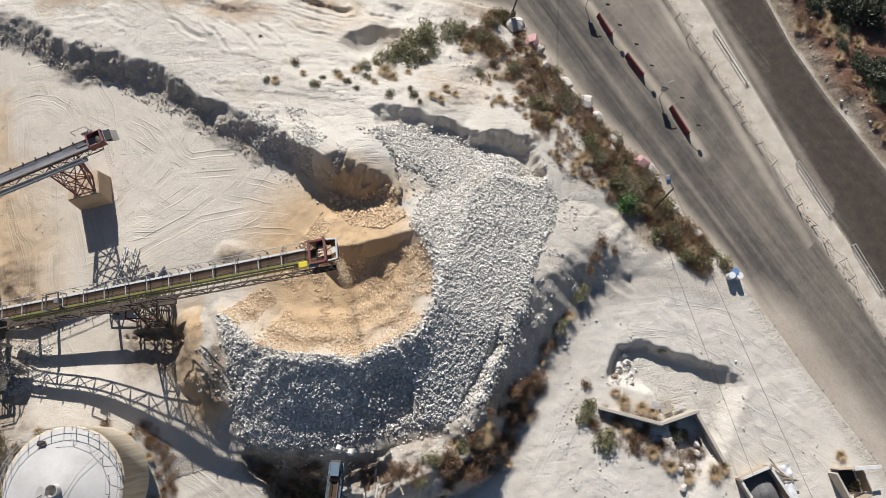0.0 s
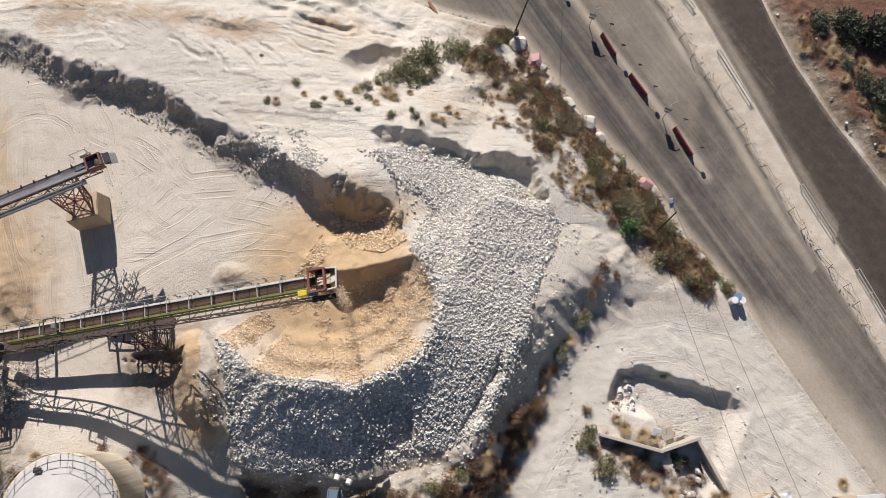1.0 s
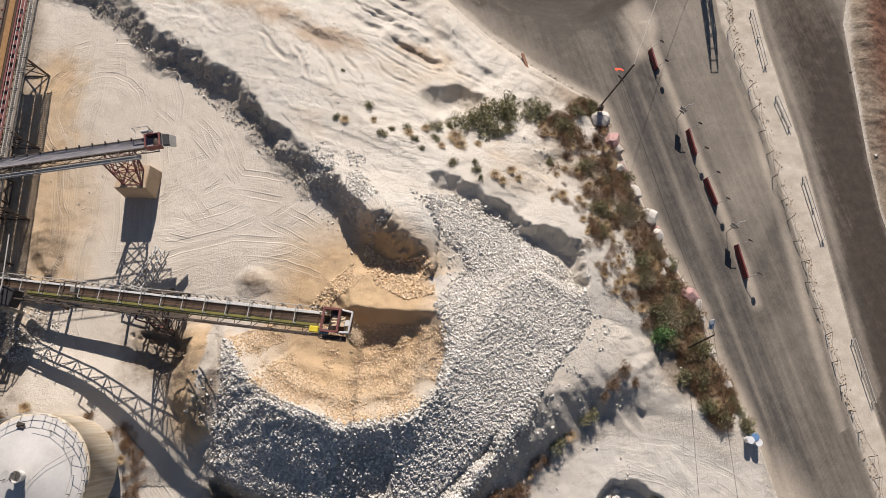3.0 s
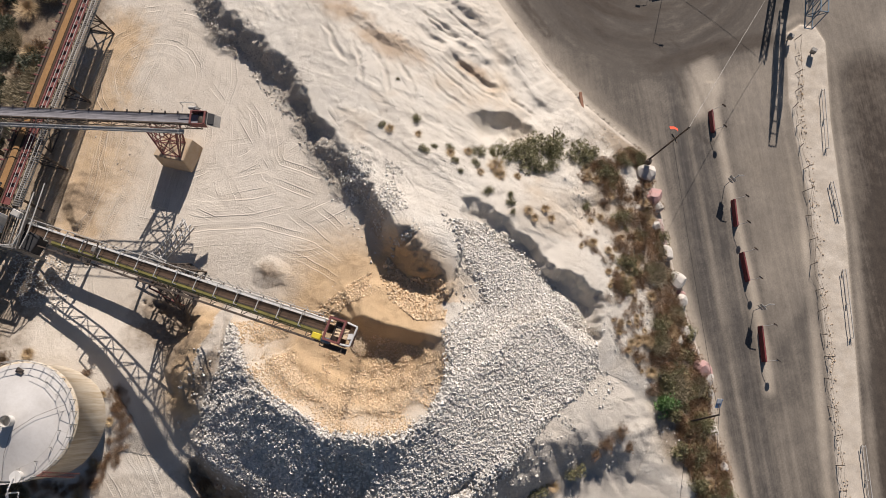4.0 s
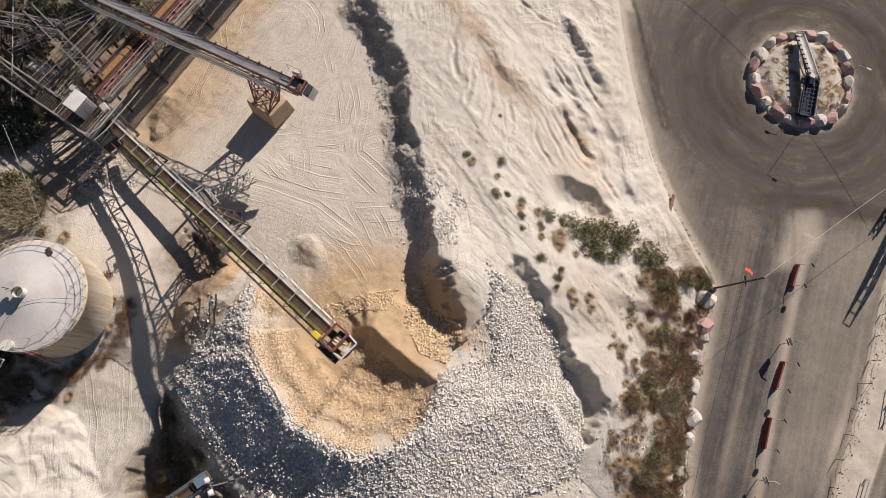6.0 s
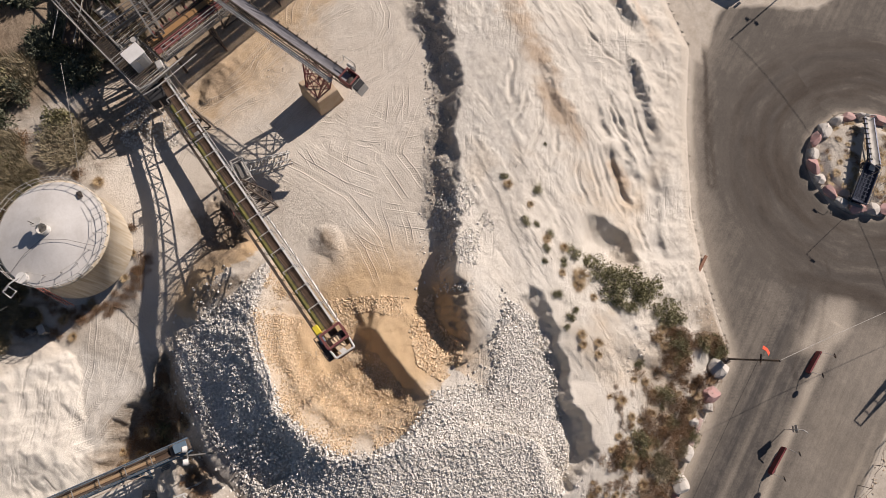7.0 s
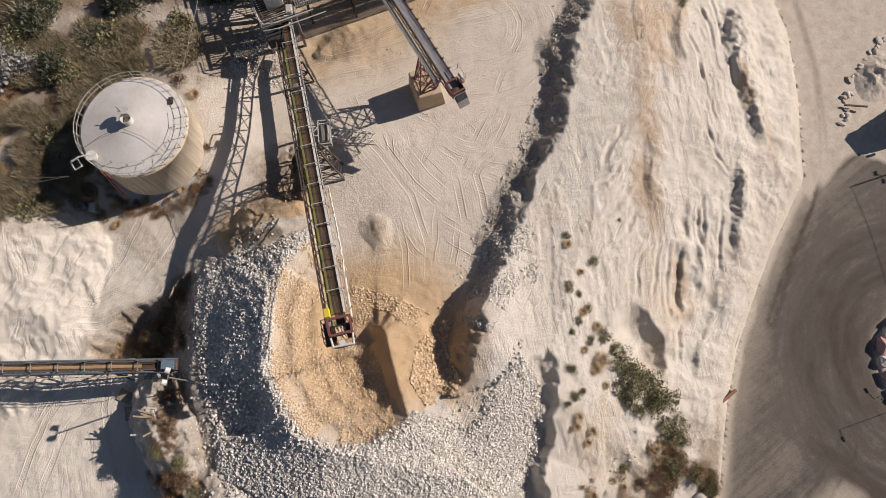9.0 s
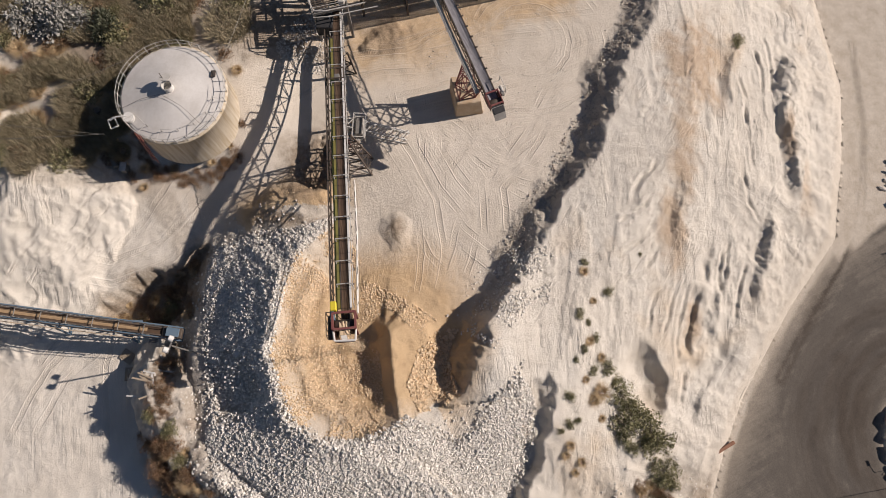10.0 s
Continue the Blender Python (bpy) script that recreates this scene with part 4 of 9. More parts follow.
def strip_bm(m, length, left, right, z, thick, trough=0.0, n=1, lump=0.0, seed=0):
    """A belt or plank in the axes m: from left to right, with a trough in its middle."""
    bm = bmesh.new()
    rnd = random.Random(seed)
    across = 6 if trough or lump else 1
    rows = []
    for i in range(n + 1):
        row = []
        for k in range(across + 1):
            f = k / across
            y = left + (right - left) * f
            dz = trough * (2 * f - 1) ** 2 + (lump * rnd.uniform(-1, 1) if 0 < k < across else 0)
            row.append(bm.verts.new(m @ Vector((length * i / n, y, z + dz))))
        rows.append(row)
    for i in range(n):
        for k in range(across):
            bm.faces.new((rows[i][k], rows[i + 1][k], rows[i + 1][k + 1], rows[i][k + 1]))
    bm.normal_update()
    bmesh.ops.solidify(bm, geom=bm.faces[:], thickness=thick)
    return bm


def loft_bm(rings, close=True):
    bm = bmesh.new()
    vs = [[bm.verts.new(p) for p in r] for r in rings]
    for a, b in zip(vs[:-1], vs[1:]):
        n = len(a)
        for k in range(n if close else n - 1):
            bm.faces.new((a[k], a[(k + 1) % n], b[(k + 1) % n], b[k]))
    if close:
        bm.faces.new(vs[0][::-1])
        bm.faces.new(vs[-1])
    return bm


# ---- conveyors ----
def hoop_mesh(name, wide, high, mat):
    return mesh_of(name, rail_bm([(0, -wide / 2, 0), (0, -wide / 2, high), (0, wide / 2, high), (0, wide / 2, 0)], 0.045, 5), mat)


def truss(parent, m, length, wide, top, deep, bay, mat, w=0.09):
    """Chords, posts and diagonals of a lattice girder under a belt."""
    n = max(1, round(length / bay))
    step_ = length / n
    for s in (-wide / 2, wide / 2):
        bar(parent, "top_chord", m @ Vector((0, s, top)), m @ Vector((length, s, top)), w * 1.3, w * 1.5, mat)
        bar(parent, "bottom_chord", m @ Vector((0, s, top - deep)), m @ Vector((length, s, top - deep)), w * 1.2, w * 1.3, mat)
        for i in range(n + 1):
            bar(parent, "truss_post", m @ Vector((i * step_, s, top)), m @ Vector((i * step_, s, top - deep)), w * 0.8, w * 0.8, mat)
            if i < n:
                a, b = (top, top - deep) if i % 2 else (top - deep, top)
                bar(parent, "truss_diagonal", m @ Vector((i * step_, s, a)), m @ Vector(((i + 1) * step_, s, b)), w * 0.7, w * 0.7, mat)
    for i in range(0, n + 1):
        bar(parent, "cross_beam", m @ Vector((i * step_, -wide / 2, top - deep)), m @ Vector((i * step_, wide / 2, top - deep)), w * 0.7, w * 0.7, mat)
        if i < n:
            bar(parent, "sway_brace", m @ Vector((i * step_, -wide / 2, top - deep)), m @ Vector(((i + 1) * step_, wide / 2, top - deep)), w * 0.6, w * 0.6, mat)


def lattice_leg(parent, tops, feet, mat, w=0.14, panels=3):
    """A support of raking legs with cross bracing between two or four lines."""
    n = len(tops)
    for a, b in zip(tops, feet):
        bar(parent, "leg", a, b, w, w, mat)
    for i in range(n):
        j = (i + 1) % n
        if n == 2 and i == 1:
            break
        for k in range(panels):
            f0, f1 = k / panels, (k + 1) / panels
            p = [Vector(tops[i]).lerp(Vector(feet[i]), f) for f in (f0, f1)]
            q = [Vector(tops[j]).lerp(Vector(feet[j]), f) for f in (f0, f1)]
            bar(parent, "brace", p[0], q[1], w * 0.55, w * 0.55, mat)
            bar(parent, "brace", q[0], p[1], w * 0.55, w * 0.55, mat)
            bar(parent, "strut", p[1], q[1], w * 0.6, w * 0.6, mat)


RUSTY = plain("rust_brown_steel", (0.20, 0.10, 0.06), (0.13, 0.075, 0.05), 2.5, 0.8, bump=0.2)


def main_conveyor():
    A, B = Vector((-38.7, 7.95, 4.5)), Vector((-8.35, 12.2, 11.2))
    m, L = along(A, B), (B - A).length
    c = thing("main_conveyor", (A.x, A.y, 0), "long inclined belt conveyor with olive side boards over a rock heap", "conveyor")
    part("belt", strip_bm(m, L, -0.24, 0.26, 0.0, 0.05, 0.07, 40, 0.015, 3), BELT, c, "brown dusty rubber belt")
    part("side_board", strip_bm(m @ Matrix.Translation((3.5, 0, 0)), L - 5.5, -0.66, -0.33, 0.05, 0.06), OLIVE, c, "olive yellow painted side board")
    part("side_board", strip_bm(m @ Matrix.Translation((3.5, -0.69, -0.2)), L - 4.5, -0.03, 0.03, 0.0, 0.5), OLIVE, c, "olive yellow painted side board")
    part("cable_duct", strip_bm(m @ Matrix.Translation((0.5, 0, 0)), L - 2.5, 0.35, 0.50, 0.12, 0.10), WHITESTEEL, c, "pale cable duct beside the belt")
    part("stringer", strip_bm(m, L, -0.32, -0.26, 0.08, 0.2), DARKSTEEL, c)
    part("stringer", strip_bm(m, L, 0.28, 0.33, 0.05, 0.2), DARKSTEEL, c)
    truss(c, m @ Matrix.Translation((0, -0.45, 0)), L - 1.0, 1.3, -0.25, 1.3, 1.45, DARKSTEEL, 0.085)
    # Unseen box under the belt, added only to cast its second shadow band.
    duct = loft_bm([[Vector((x0, y0 + dy, zz)) for dy, zz in ((-0.4, z0 - 0.4), (0.4, z0 - 0.4), (0.4, z0), (-0.4, z0))] for x0, y0, z0 in ((-37.5, 7.9, 2.6), (-30, 8.9, 2.9), (-22.8, 9.9, 3.1))])
    part("lower_duct", duct, DARKSTEEL, c, "unseen dark box added beneath the belt to cast a shadow band")
    for x0, y0, z0 in ((-36, 8.1, 2.6), (-29, 9.0, 2.9), (-24, 9.8, 3.0)):
        bar(c, "duct_leg", (x0, y0, -0.1), (x0, y0, z0), 0.2, 0.2, DARKSTEEL)
    hoop = hoop_mesh("hoop", 1.1, 0.5, PALESTEEL)
    n = 15
    for i in range(n):
        ob = new("hoop", hoop)
        put(ob, c, m @ Matrix.Translation((1.3 + i * (L - 3.2) / n, 0.02, 0.05)))
    brk = mesh_of("idler_bracket", box_bm(0.24, 0.16, 0.14, bevel=0.03), DARKSTEEL)
    for i in range(24):
        put(new("idler_bracket", brk), c, m @ Matrix.Translation((1.0 + i * (L - 2.5) / 24, 0.68, 0.05)) @ Matrix.Diagonal((0.5, 0.7, 0.7, 1)))
    part("hand_rail", rail_bm([m @ Vector((s, 0.72, 0.95)) for s in (1.0, L * 0.5, L - 2.0)], 0.03), PALESTEEL, c)
    for i in range(20):
        s = 1.0 + i * (L - 3.0) / 19
        bar(c, "rail_post", m @ Vector((s, 0.72, 0.05)), m @ Vector((s, 0.72, 0.95)), 0.045, 0.045, PALESTEEL)
    # belt take-up frame
    part("take_up_frame", rail_bm([m @ Vector(v) for v in ((7.6, -0.6, 0.1), (7.6, -0.6, 0.9), (8.7, -0.6, 0.9), (8.7, 0.6, 0.9), (7.6, 0.6, 0.9), (7.6, -0.6, 0.9))], 0.06), DARKSTEEL, c)
    part("take_up_weight", box_bm(0.5, 0.45, 0.4, (8.4, 0.0, 0.6), 0.04), STEEL, c, m=m)
    # head
    h = m @ Matrix.Translation((L - 0.9, -0.05, 0)) @ Matrix.Diagonal((0.85, 0.82, 0.9, 1))
    for a, b in (((-0.7, -1.0), (-0.7, 1.0)), ((0.75, -1.0), (0.75, 1.0)), ((-0.7, -1.0), (0.75, -1.0)), ((-0.7, 1.0), (0.75, 1.0))):
        bar(c, "head_frame_beam", h @ Vector((*a, 0.75)), h @ Vector((*b, 0.75)), 0.16, 0.14, REDSTEEL)
    for x in (-0.7, 0.75):
        for y in (-1.0, 1.0):
            bar(c, "head_frame_post", h @ Vector((x, y, -0.9)), h @ Vector((x, y, 0.75)), 0.13, 0.13, REDSTEEL)
    bar(c, "head_drum", h @ Vector((0.1, -0.85, 0.0)), h @ Vector((0.1, 0.85, 0.0)), 0.75, 0.75, DARKSTEEL, True)
    part("side_plate", box_bm(1.6, 0.06, 0.75, (0.1, -0.95, 0.25)), REDSTEEL, c, "maroon side plate", m=h)
    part("side_plate", box_bm(1.6, 0.06, 0.75, (0.1, 0.95, 0.25)), REDSTEEL, c, "maroon side plate", m=h)
    part("chute_rim", rail_bm([(0.8, -1.0, 0.5), (1.65, -0.9, 0.4), (1.75, 0.9, 0.4), (0.8, 1.0, 0.5)], 0.09, 6), WHITESTEEL, c, "pale bent chute rim", m=h)
    chute = bmesh.new()
    top = [(0.8, -0.95, 0.4), (1.7, -0.85, 0.35), (1.7, 0.85, 0.35), (0.8, 0.95, 0.4)]
    low = [(0.7, -0.7, -0.9), (1.35, -0.6, -0.9), (1.35, 0.6, -0.9), (0.7, 0.7, -0.9)]
    t_, l_ = [chute.verts.new(v) for v in top], [chute.verts.new(v) for v in low]
    for k in range(4):
        chute.faces.new((t_[k], t_[(k + 1) % 4], l_[(k + 1) % 4], l_[k]))
    chute.normal_update()
    bmesh.ops.solidify(chute, geom=chute.faces[:], thickness=0.05)
    part("discharge_chute", chute, RUSTY, c, "open rust-brown discharge chute", m=h)
    part("liner_plate", box_bm(0.7, 0.5, 0.05, (1.2, -0.5, 0.33), 0.01), WHITESTEEL, c, m=h @ Matrix.Rotation(0.3, 4, "Z"))
    part("load_on_drum", strip_bm(h, 1.2, -0.45, 0.45, 0.42, 0.08, 0.0, 5, 0.06, 8), TANROCK, c, "tan stones leaving the belt")
    part("gear_box", box_bm(0.85, 0.55, 0.5, (-1.45, -0.95, 0.35), 0.06), YELLOW, c, "yellow gear box", m=h)
    part("drive_motor", tube_bm(0.24, 0.24, 0.75, 14), BLUE, c, "dusty blue drive motor", m=h @ Matrix.Translation((-0.95, -1.05, 0.3)) @ Matrix.Rotation(radians(90), 4, "Y"), smooth=False)
    # service platform beside the head
    part("service_platform", box_bm(2.2, 0.5, 0.08, (0.0, -1.4, -0.75)), DARKSTEEL, c, "dark steel service platform", m=h)
    for x in (-1.0, -0.3, 0.4, 1.05):
        bar(c, "platform_post", h @ Vector((x, -1.64, -0.75)), h @ Vector((x, -1.64, 0.3)), 0.05, 0.05, DARKSTEEL)
    part("platform_rail", rail_bm([h @ Vector(v) for v in ((-1.0, -1.25, 0.3), (-1.0, -1.64, 0.3), (1.05, -1.64, 0.3), (1.05, -1.25, 0.3))], 0.035), DARKSTEEL, c)
    # pale boom along the north side
    boom = [m @ Vector(v) for v in ((17.0, 0.75, -2.6), (22.5, 0.8, -2.4), (L - 2.2, 0.7, -1.6))]
    part("pale_boom", rail_bm(boom, 0.08, 6), WHITESTEEL, c, "slender pale boom beside the belt")
    part("pale_boom", rail_bm([boom[0] + Vector((0, 0.05, 0.55)), boom[1] + Vector((0, 0, 0.45)), boom[2] + Vector((0, 0, 0.2))], 0.05, 6), WHITESTEEL, c)
    for f in (0.1, 0.3, 0.5, 0.7, 0.9):
        p = boom[0].lerp(boom[1], f)
        bar(c, "boom_stay", p, m @ Vector((18 + 4.5 * f, 1.0, -0.2)), 0.05, 0.05, PALESTEEL)
        p = boom[1].lerp(boom[2], f)
        bar(c, "boom_stay", p, m @ Vector((22.5 + (L - 24.4) * f, 1.0, -0.2)), 0.05, 0.05, PALESTEEL)
    # supports
    for s, spread, foot in ((13.6, 2.0, 0.0),):
        p = m @ Vector((s, 0, -1.4))
        tops = [m @ Vector((s - 0.5, -0.75, -1.4)), m @ Vector((s - 0.5, 0.75, -1.4)), m @ Vector((s + 0.5, 0.75, -1.4)), m @ Vector((s + 0.5, -0.75, -1.4))]
        feet = [Vector((p.x - 0.8, p.y - spread, foot)), Vector((p.x - 0.8, p.y + spread, foot)), Vector((p.x + 0.8, p.y + spread, foot)), Vector((p.x + 0.8, p.y - spread, foot))]
        lattice_leg(c, tops, feet, DARKSTEEL, 0.12, 4)
    lattice_leg(c, [m @ Vector((4.0, -0.75, -1.4)), m @ Vector((4.0, 0.75, -1.4))], [m @ Vector((4.2, -1.1, -1.4)) * 1 - Vector((0, 0, 3.7)), m @ Vector((4.2, 1.1, -1.4)) - Vector((0, 0, 3.7))], DARKSTEEL, 0.14, 2)


def grey_conveyor():
    A, B = Vector((-48.0, 13.85, 7.3)), Vector((-28.3, 22.75, 7.5))
    m, L = along(A, B), (B - A).length
    c = thing("stacker_conveyor", (-32.5, 20.5, 0), "belt conveyor covered in grey powder on a lattice tower", "conveyor")
    part("belt", strip_bm(m, L, -0.36, 0.36, 0.0, 0.06, 0.08, 34, 0.02, 5), GREYBELT, c, "grey powdery belt")
    part("stringer", strip_bm(m, L, -0.46, -0.38, 0.1, 0.22), DARKSTEEL, c)
    part("stringer", strip_bm(m, L, 0.38, 0.46, 0.1, 0.22), DARKSTEEL, c)
    truss(c, m, L - 0.6, 0.9, -0.12, 0.8, 1.3, DARKSTEEL, 0.06)
    idl = mesh_of("idler_bracket", box_bm(0.12, 0.16, 0.16, bevel=0.02), DARKSTEEL)
    for i in range(18):
        for s in (0.53, -0.53):
            put(new("idler_bracket", idl), c, m @ Matrix.Translation((0.8 + i * (L - 2.2) / 18, s, 0.12)))
    for off, z in ((-0.75, -0.5), (-1.15, -0.2), (-1.15, 0.35)):
        part("hand_rail", rail_bm([m @ Vector((0.5, off, z)), m @ Vector((L - 2.0, off, z))], 0.035), PALESTEEL, c)
    part("walkway", strip_bm(m, L - 2.0, -1.1, -0.75, -0.55, 0.04), PALESTEEL, c, "grey grating walkway")
    for i in range(10):
        s = 0.8 + i * (L - 3.0) / 9
        bar(c, "rail_post", m @ Vector((s, -1.15, -0.55)), m @ Vector((s, -1.15, 0.35)), 0.045, 0.045, PALESTEEL)
    h = m @ Matrix.Translation((L - 0.7, 0, 0)) @ Matrix.Diagonal((0.9, 0.75, 0.9, 1))
    for y in (-0.75, 0.75):
        part("head_side_plate", box_bm(1.5, 0.08, 0.85, (0.1, y, 0.15)), REDSTEEL, c, "maroon head plate", m=h)
    for x in (-0.55, 0.75):
        bar(c, "head_frame_beam", h @ Vector((x, -0.75, 0.6)), h @ Vector((x, 0.75, 0.6)), 0.14, 0.12, REDSTEEL)
    bar(c, "head_drum", h @ Vector((0.3, -0.7, 0.0)), h @ Vector((0.3, 0.7, 0.0)), 0.6, 0.6, DARKSTEEL, True)
    fl = loft_bm([[Vector((0.9, -0.75, 0.35)), Vector((0.9, 0.75, 0.35)), Vector((0.9, 0.75, 0.28)), Vector((0.9, -0.75, 0.28))],
                  [Vector((1.9, -0.65, -0.45)), Vector((1.9, 0.65, -0.45)), Vector((1.9, 0.65, -0.52)), Vector((1.9, -0.65, -0.52))]])
    part("discharge_flap", fl, STEEL, c, "hanging grey rubber flap", m=h)
    part("hood", box_bm(0.9, 1.3, 0.1, (1.0, 0.0, 0.45), 0.03), BLACK, c, m=h @ Matrix.Rotation(0.2, 4, "Y"))
    part("drive_motor", tube_bm(0.2, 0.2, 0.7, 12), PALESTEEL, c, "pale drive motor", m=h @ Matrix.Translation((-0.9, 1.2, 0.35)) @ Matrix.Rotation(radians(90), 4, "Y"))
    part("gear_box", box_bm(0.5, 0.4, 0.4, (-0.2, 1.1, 0.3), 0.05), STEEL, c, m=h)
    part("guard_rail", rail_bm([h @ Vector(v) for v in ((-1.6, 0.8, 0.1), (-1.6, 1.5, 0.1), (-1.6, 1.5, 0.9), (-0.2, 1.5, 0.9), (-0.2, 1.5, 0.1))], 0.035), PALESTEEL, c)
    # tower on the block
    s0 = L - 4.3
    tops = [m @ Vector((s0 - 1.3, -0.6, -1.0)), m @ Vector((s0 + 1.3, -0.6, -1.0)), m @ Vector((s0 + 1.3, 0.6, -1.0)), m @ Vector((s0 - 1.3, 0.6, -1.0))]
    feet = [Vector((-33.3, 19.5, 2.9)), Vector((-31.5, 20.0, 2.9)), Vector((-31.9, 21.6, 2.9)), Vector((-33.6, 21.2, 2.9))]
    feet = [Vector((-31.9 + (p.x + 32.6) * 0.85, 20.15 + (p.y - 20.6) * 0.85, p.z)) for p in feet]
    lattice_leg(c, tops, feet, REDSTEEL, 0.12, 2)
    for i in range(4):
        bar(c, "brace", tops[i], feet[(i + 1) % 4], 0.07, 0.07, REDSTEEL)
    lattice_leg(c, [m @ Vector((5.2, -0.6, -1.0)), m @ Vector((5.2, 0.6, -1.0))], [Vector((-43.6, 15.0, 0)), Vector((-44.1, 17.2, 0))], DARKSTEEL, 0.14, 3)
    b = thing("support_block", (-31.9, 20.15, 0), "tapered ochre-stained concrete block under a conveyor tower", "concrete block")
    lo = [(-34.4, 18.9, -0.1), (-31.2, 19.7, -0.1), (-31.7, 22.6, -0.1), (-34.6, 22.0, -0.1)]
    hi = [(-34.1, 19.0, 2.9), (-31.1, 19.8, 2.9), (-31.5, 22.2, 2.9), (-34.3, 21.6, 2.9)]
    lo, hi = ([(-31.9 + (x + 32.6) * 0.9, 20.15 + (y - 20.6) * 0.9, z) for x, y, z in ring] for ring in (lo, hi))
    bm = loft_bm([[Vector(v) for v in lo], [Vector(v) for v in hi]])
    bmesh.ops.bevel(bm, geom=bm.edges[:], offset=0.06, segments=2, affect="EDGES")
    part("block", bm, OCHRECONC, b)


def orange_conveyor():
    A, B = Vector((-40.9, 8.7, 6.1)), Vector((-47.9, 33.0, 5.0))
    m, L = along(A, B), (B - A).length
    c = thing("feed_conveyor", (-43, 20, 0), "belt conveyor carrying orange ore beside a grating walkway", "conveyor")
    part("belt", strip_bm(m, L, -0.5, 0.5, 0.0, 0.06, 0.10, 40, 0.0, 7), BELT, c, "dark rubber belt")
    part("ore_load", strip_bm(m, L, -0.27, 0.27, 0.15, 0.03, -0.05, 60, 0.015, 9), ORANGELOAD, c, "thin layer of orange ore")
    part("side_plate", strip_bm(m, L, -1.25, -0.7, 0.0, 0.06), REDSTEEL, c, "maroon side plate")
    part("stringer", strip_bm(m, L, -0.7, -0.58, 0.15, 0.25), REDSTEEL, c)
    part("stringer", strip_bm(m, L, 0.58, 0.7, 0.15, 0.25), DARKSTEEL, c)
    for off in (-2.08, -1.38):
        part("walkway_beam", strip_bm(m, L, off - 0.04, off + 0.04, -0.15, 0.12), STEEL, c)
    slat = mesh_of("walkway_slat", box_bm(0.09, 0.7, 0.04, (0, -1.73, -0.13)), STEEL)
    for i in range(130):
        put(new("walkway_slat", slat), c, m @ Matrix.Translation((0.1 + i * (L - 0.2) / 129, 0, 0)))
    truss(c, m, L, 1.7, -0.2, 1.1, 1.8, DARKSTEEL, 0.09)
    idl = mesh_of("idler_bracket", box_bm(0.16, 0.4, 0.22, bevel=0.03), REDSTEEL)
    for i in range(26):
        put(new("idler_bracket", idl), c, m @ Matrix.Translation((1.0 + i * (L - 1.5) / 26, -0.9, 0.12)))
        put(new("idler_bracket", idl), c, m @ Matrix.Translation((1.0 + i * (L - 1.5) / 26, 0.75, 0.05)))
    for off in (-1.35, -2.12):
        for z in (0.4, 0.85):
            part("hand_rail", rail_bm([m @ Vector((0.5, off, z)), m @ Vector((L, off, z))], 0.03), PALESTEEL, c)
        for i in range(14):
            s = 0.5 + i * (L - 0.6) / 13
            bar(c, "rail_post", m @ Vector((s, off, -0.15)), m @ Vector((s, off, 0.85)), 0.045, 0.045, PALESTEEL)
    for s in (5.5, 12.5, 20.0):
        p = m @ Vector((s, 0, -1.3))
        lattice_leg(c, [m @ Vector((s, -0.85, -1.3)), m @ Vector((s, 0.85, -1.3))], [Vector((p.x + 1.2, p.y + 0.3, 0)), Vector((p.x - 1.2, p.y - 0.3, 0))], DARKSTEEL, 0.15, 2)


OCHRELOAD = plain("ochre_grit", (0.40, 0.27, 0.15), (0.30, 0.20, 0.115), 3.0, 0.95, bump=0.6, dist=0.04)


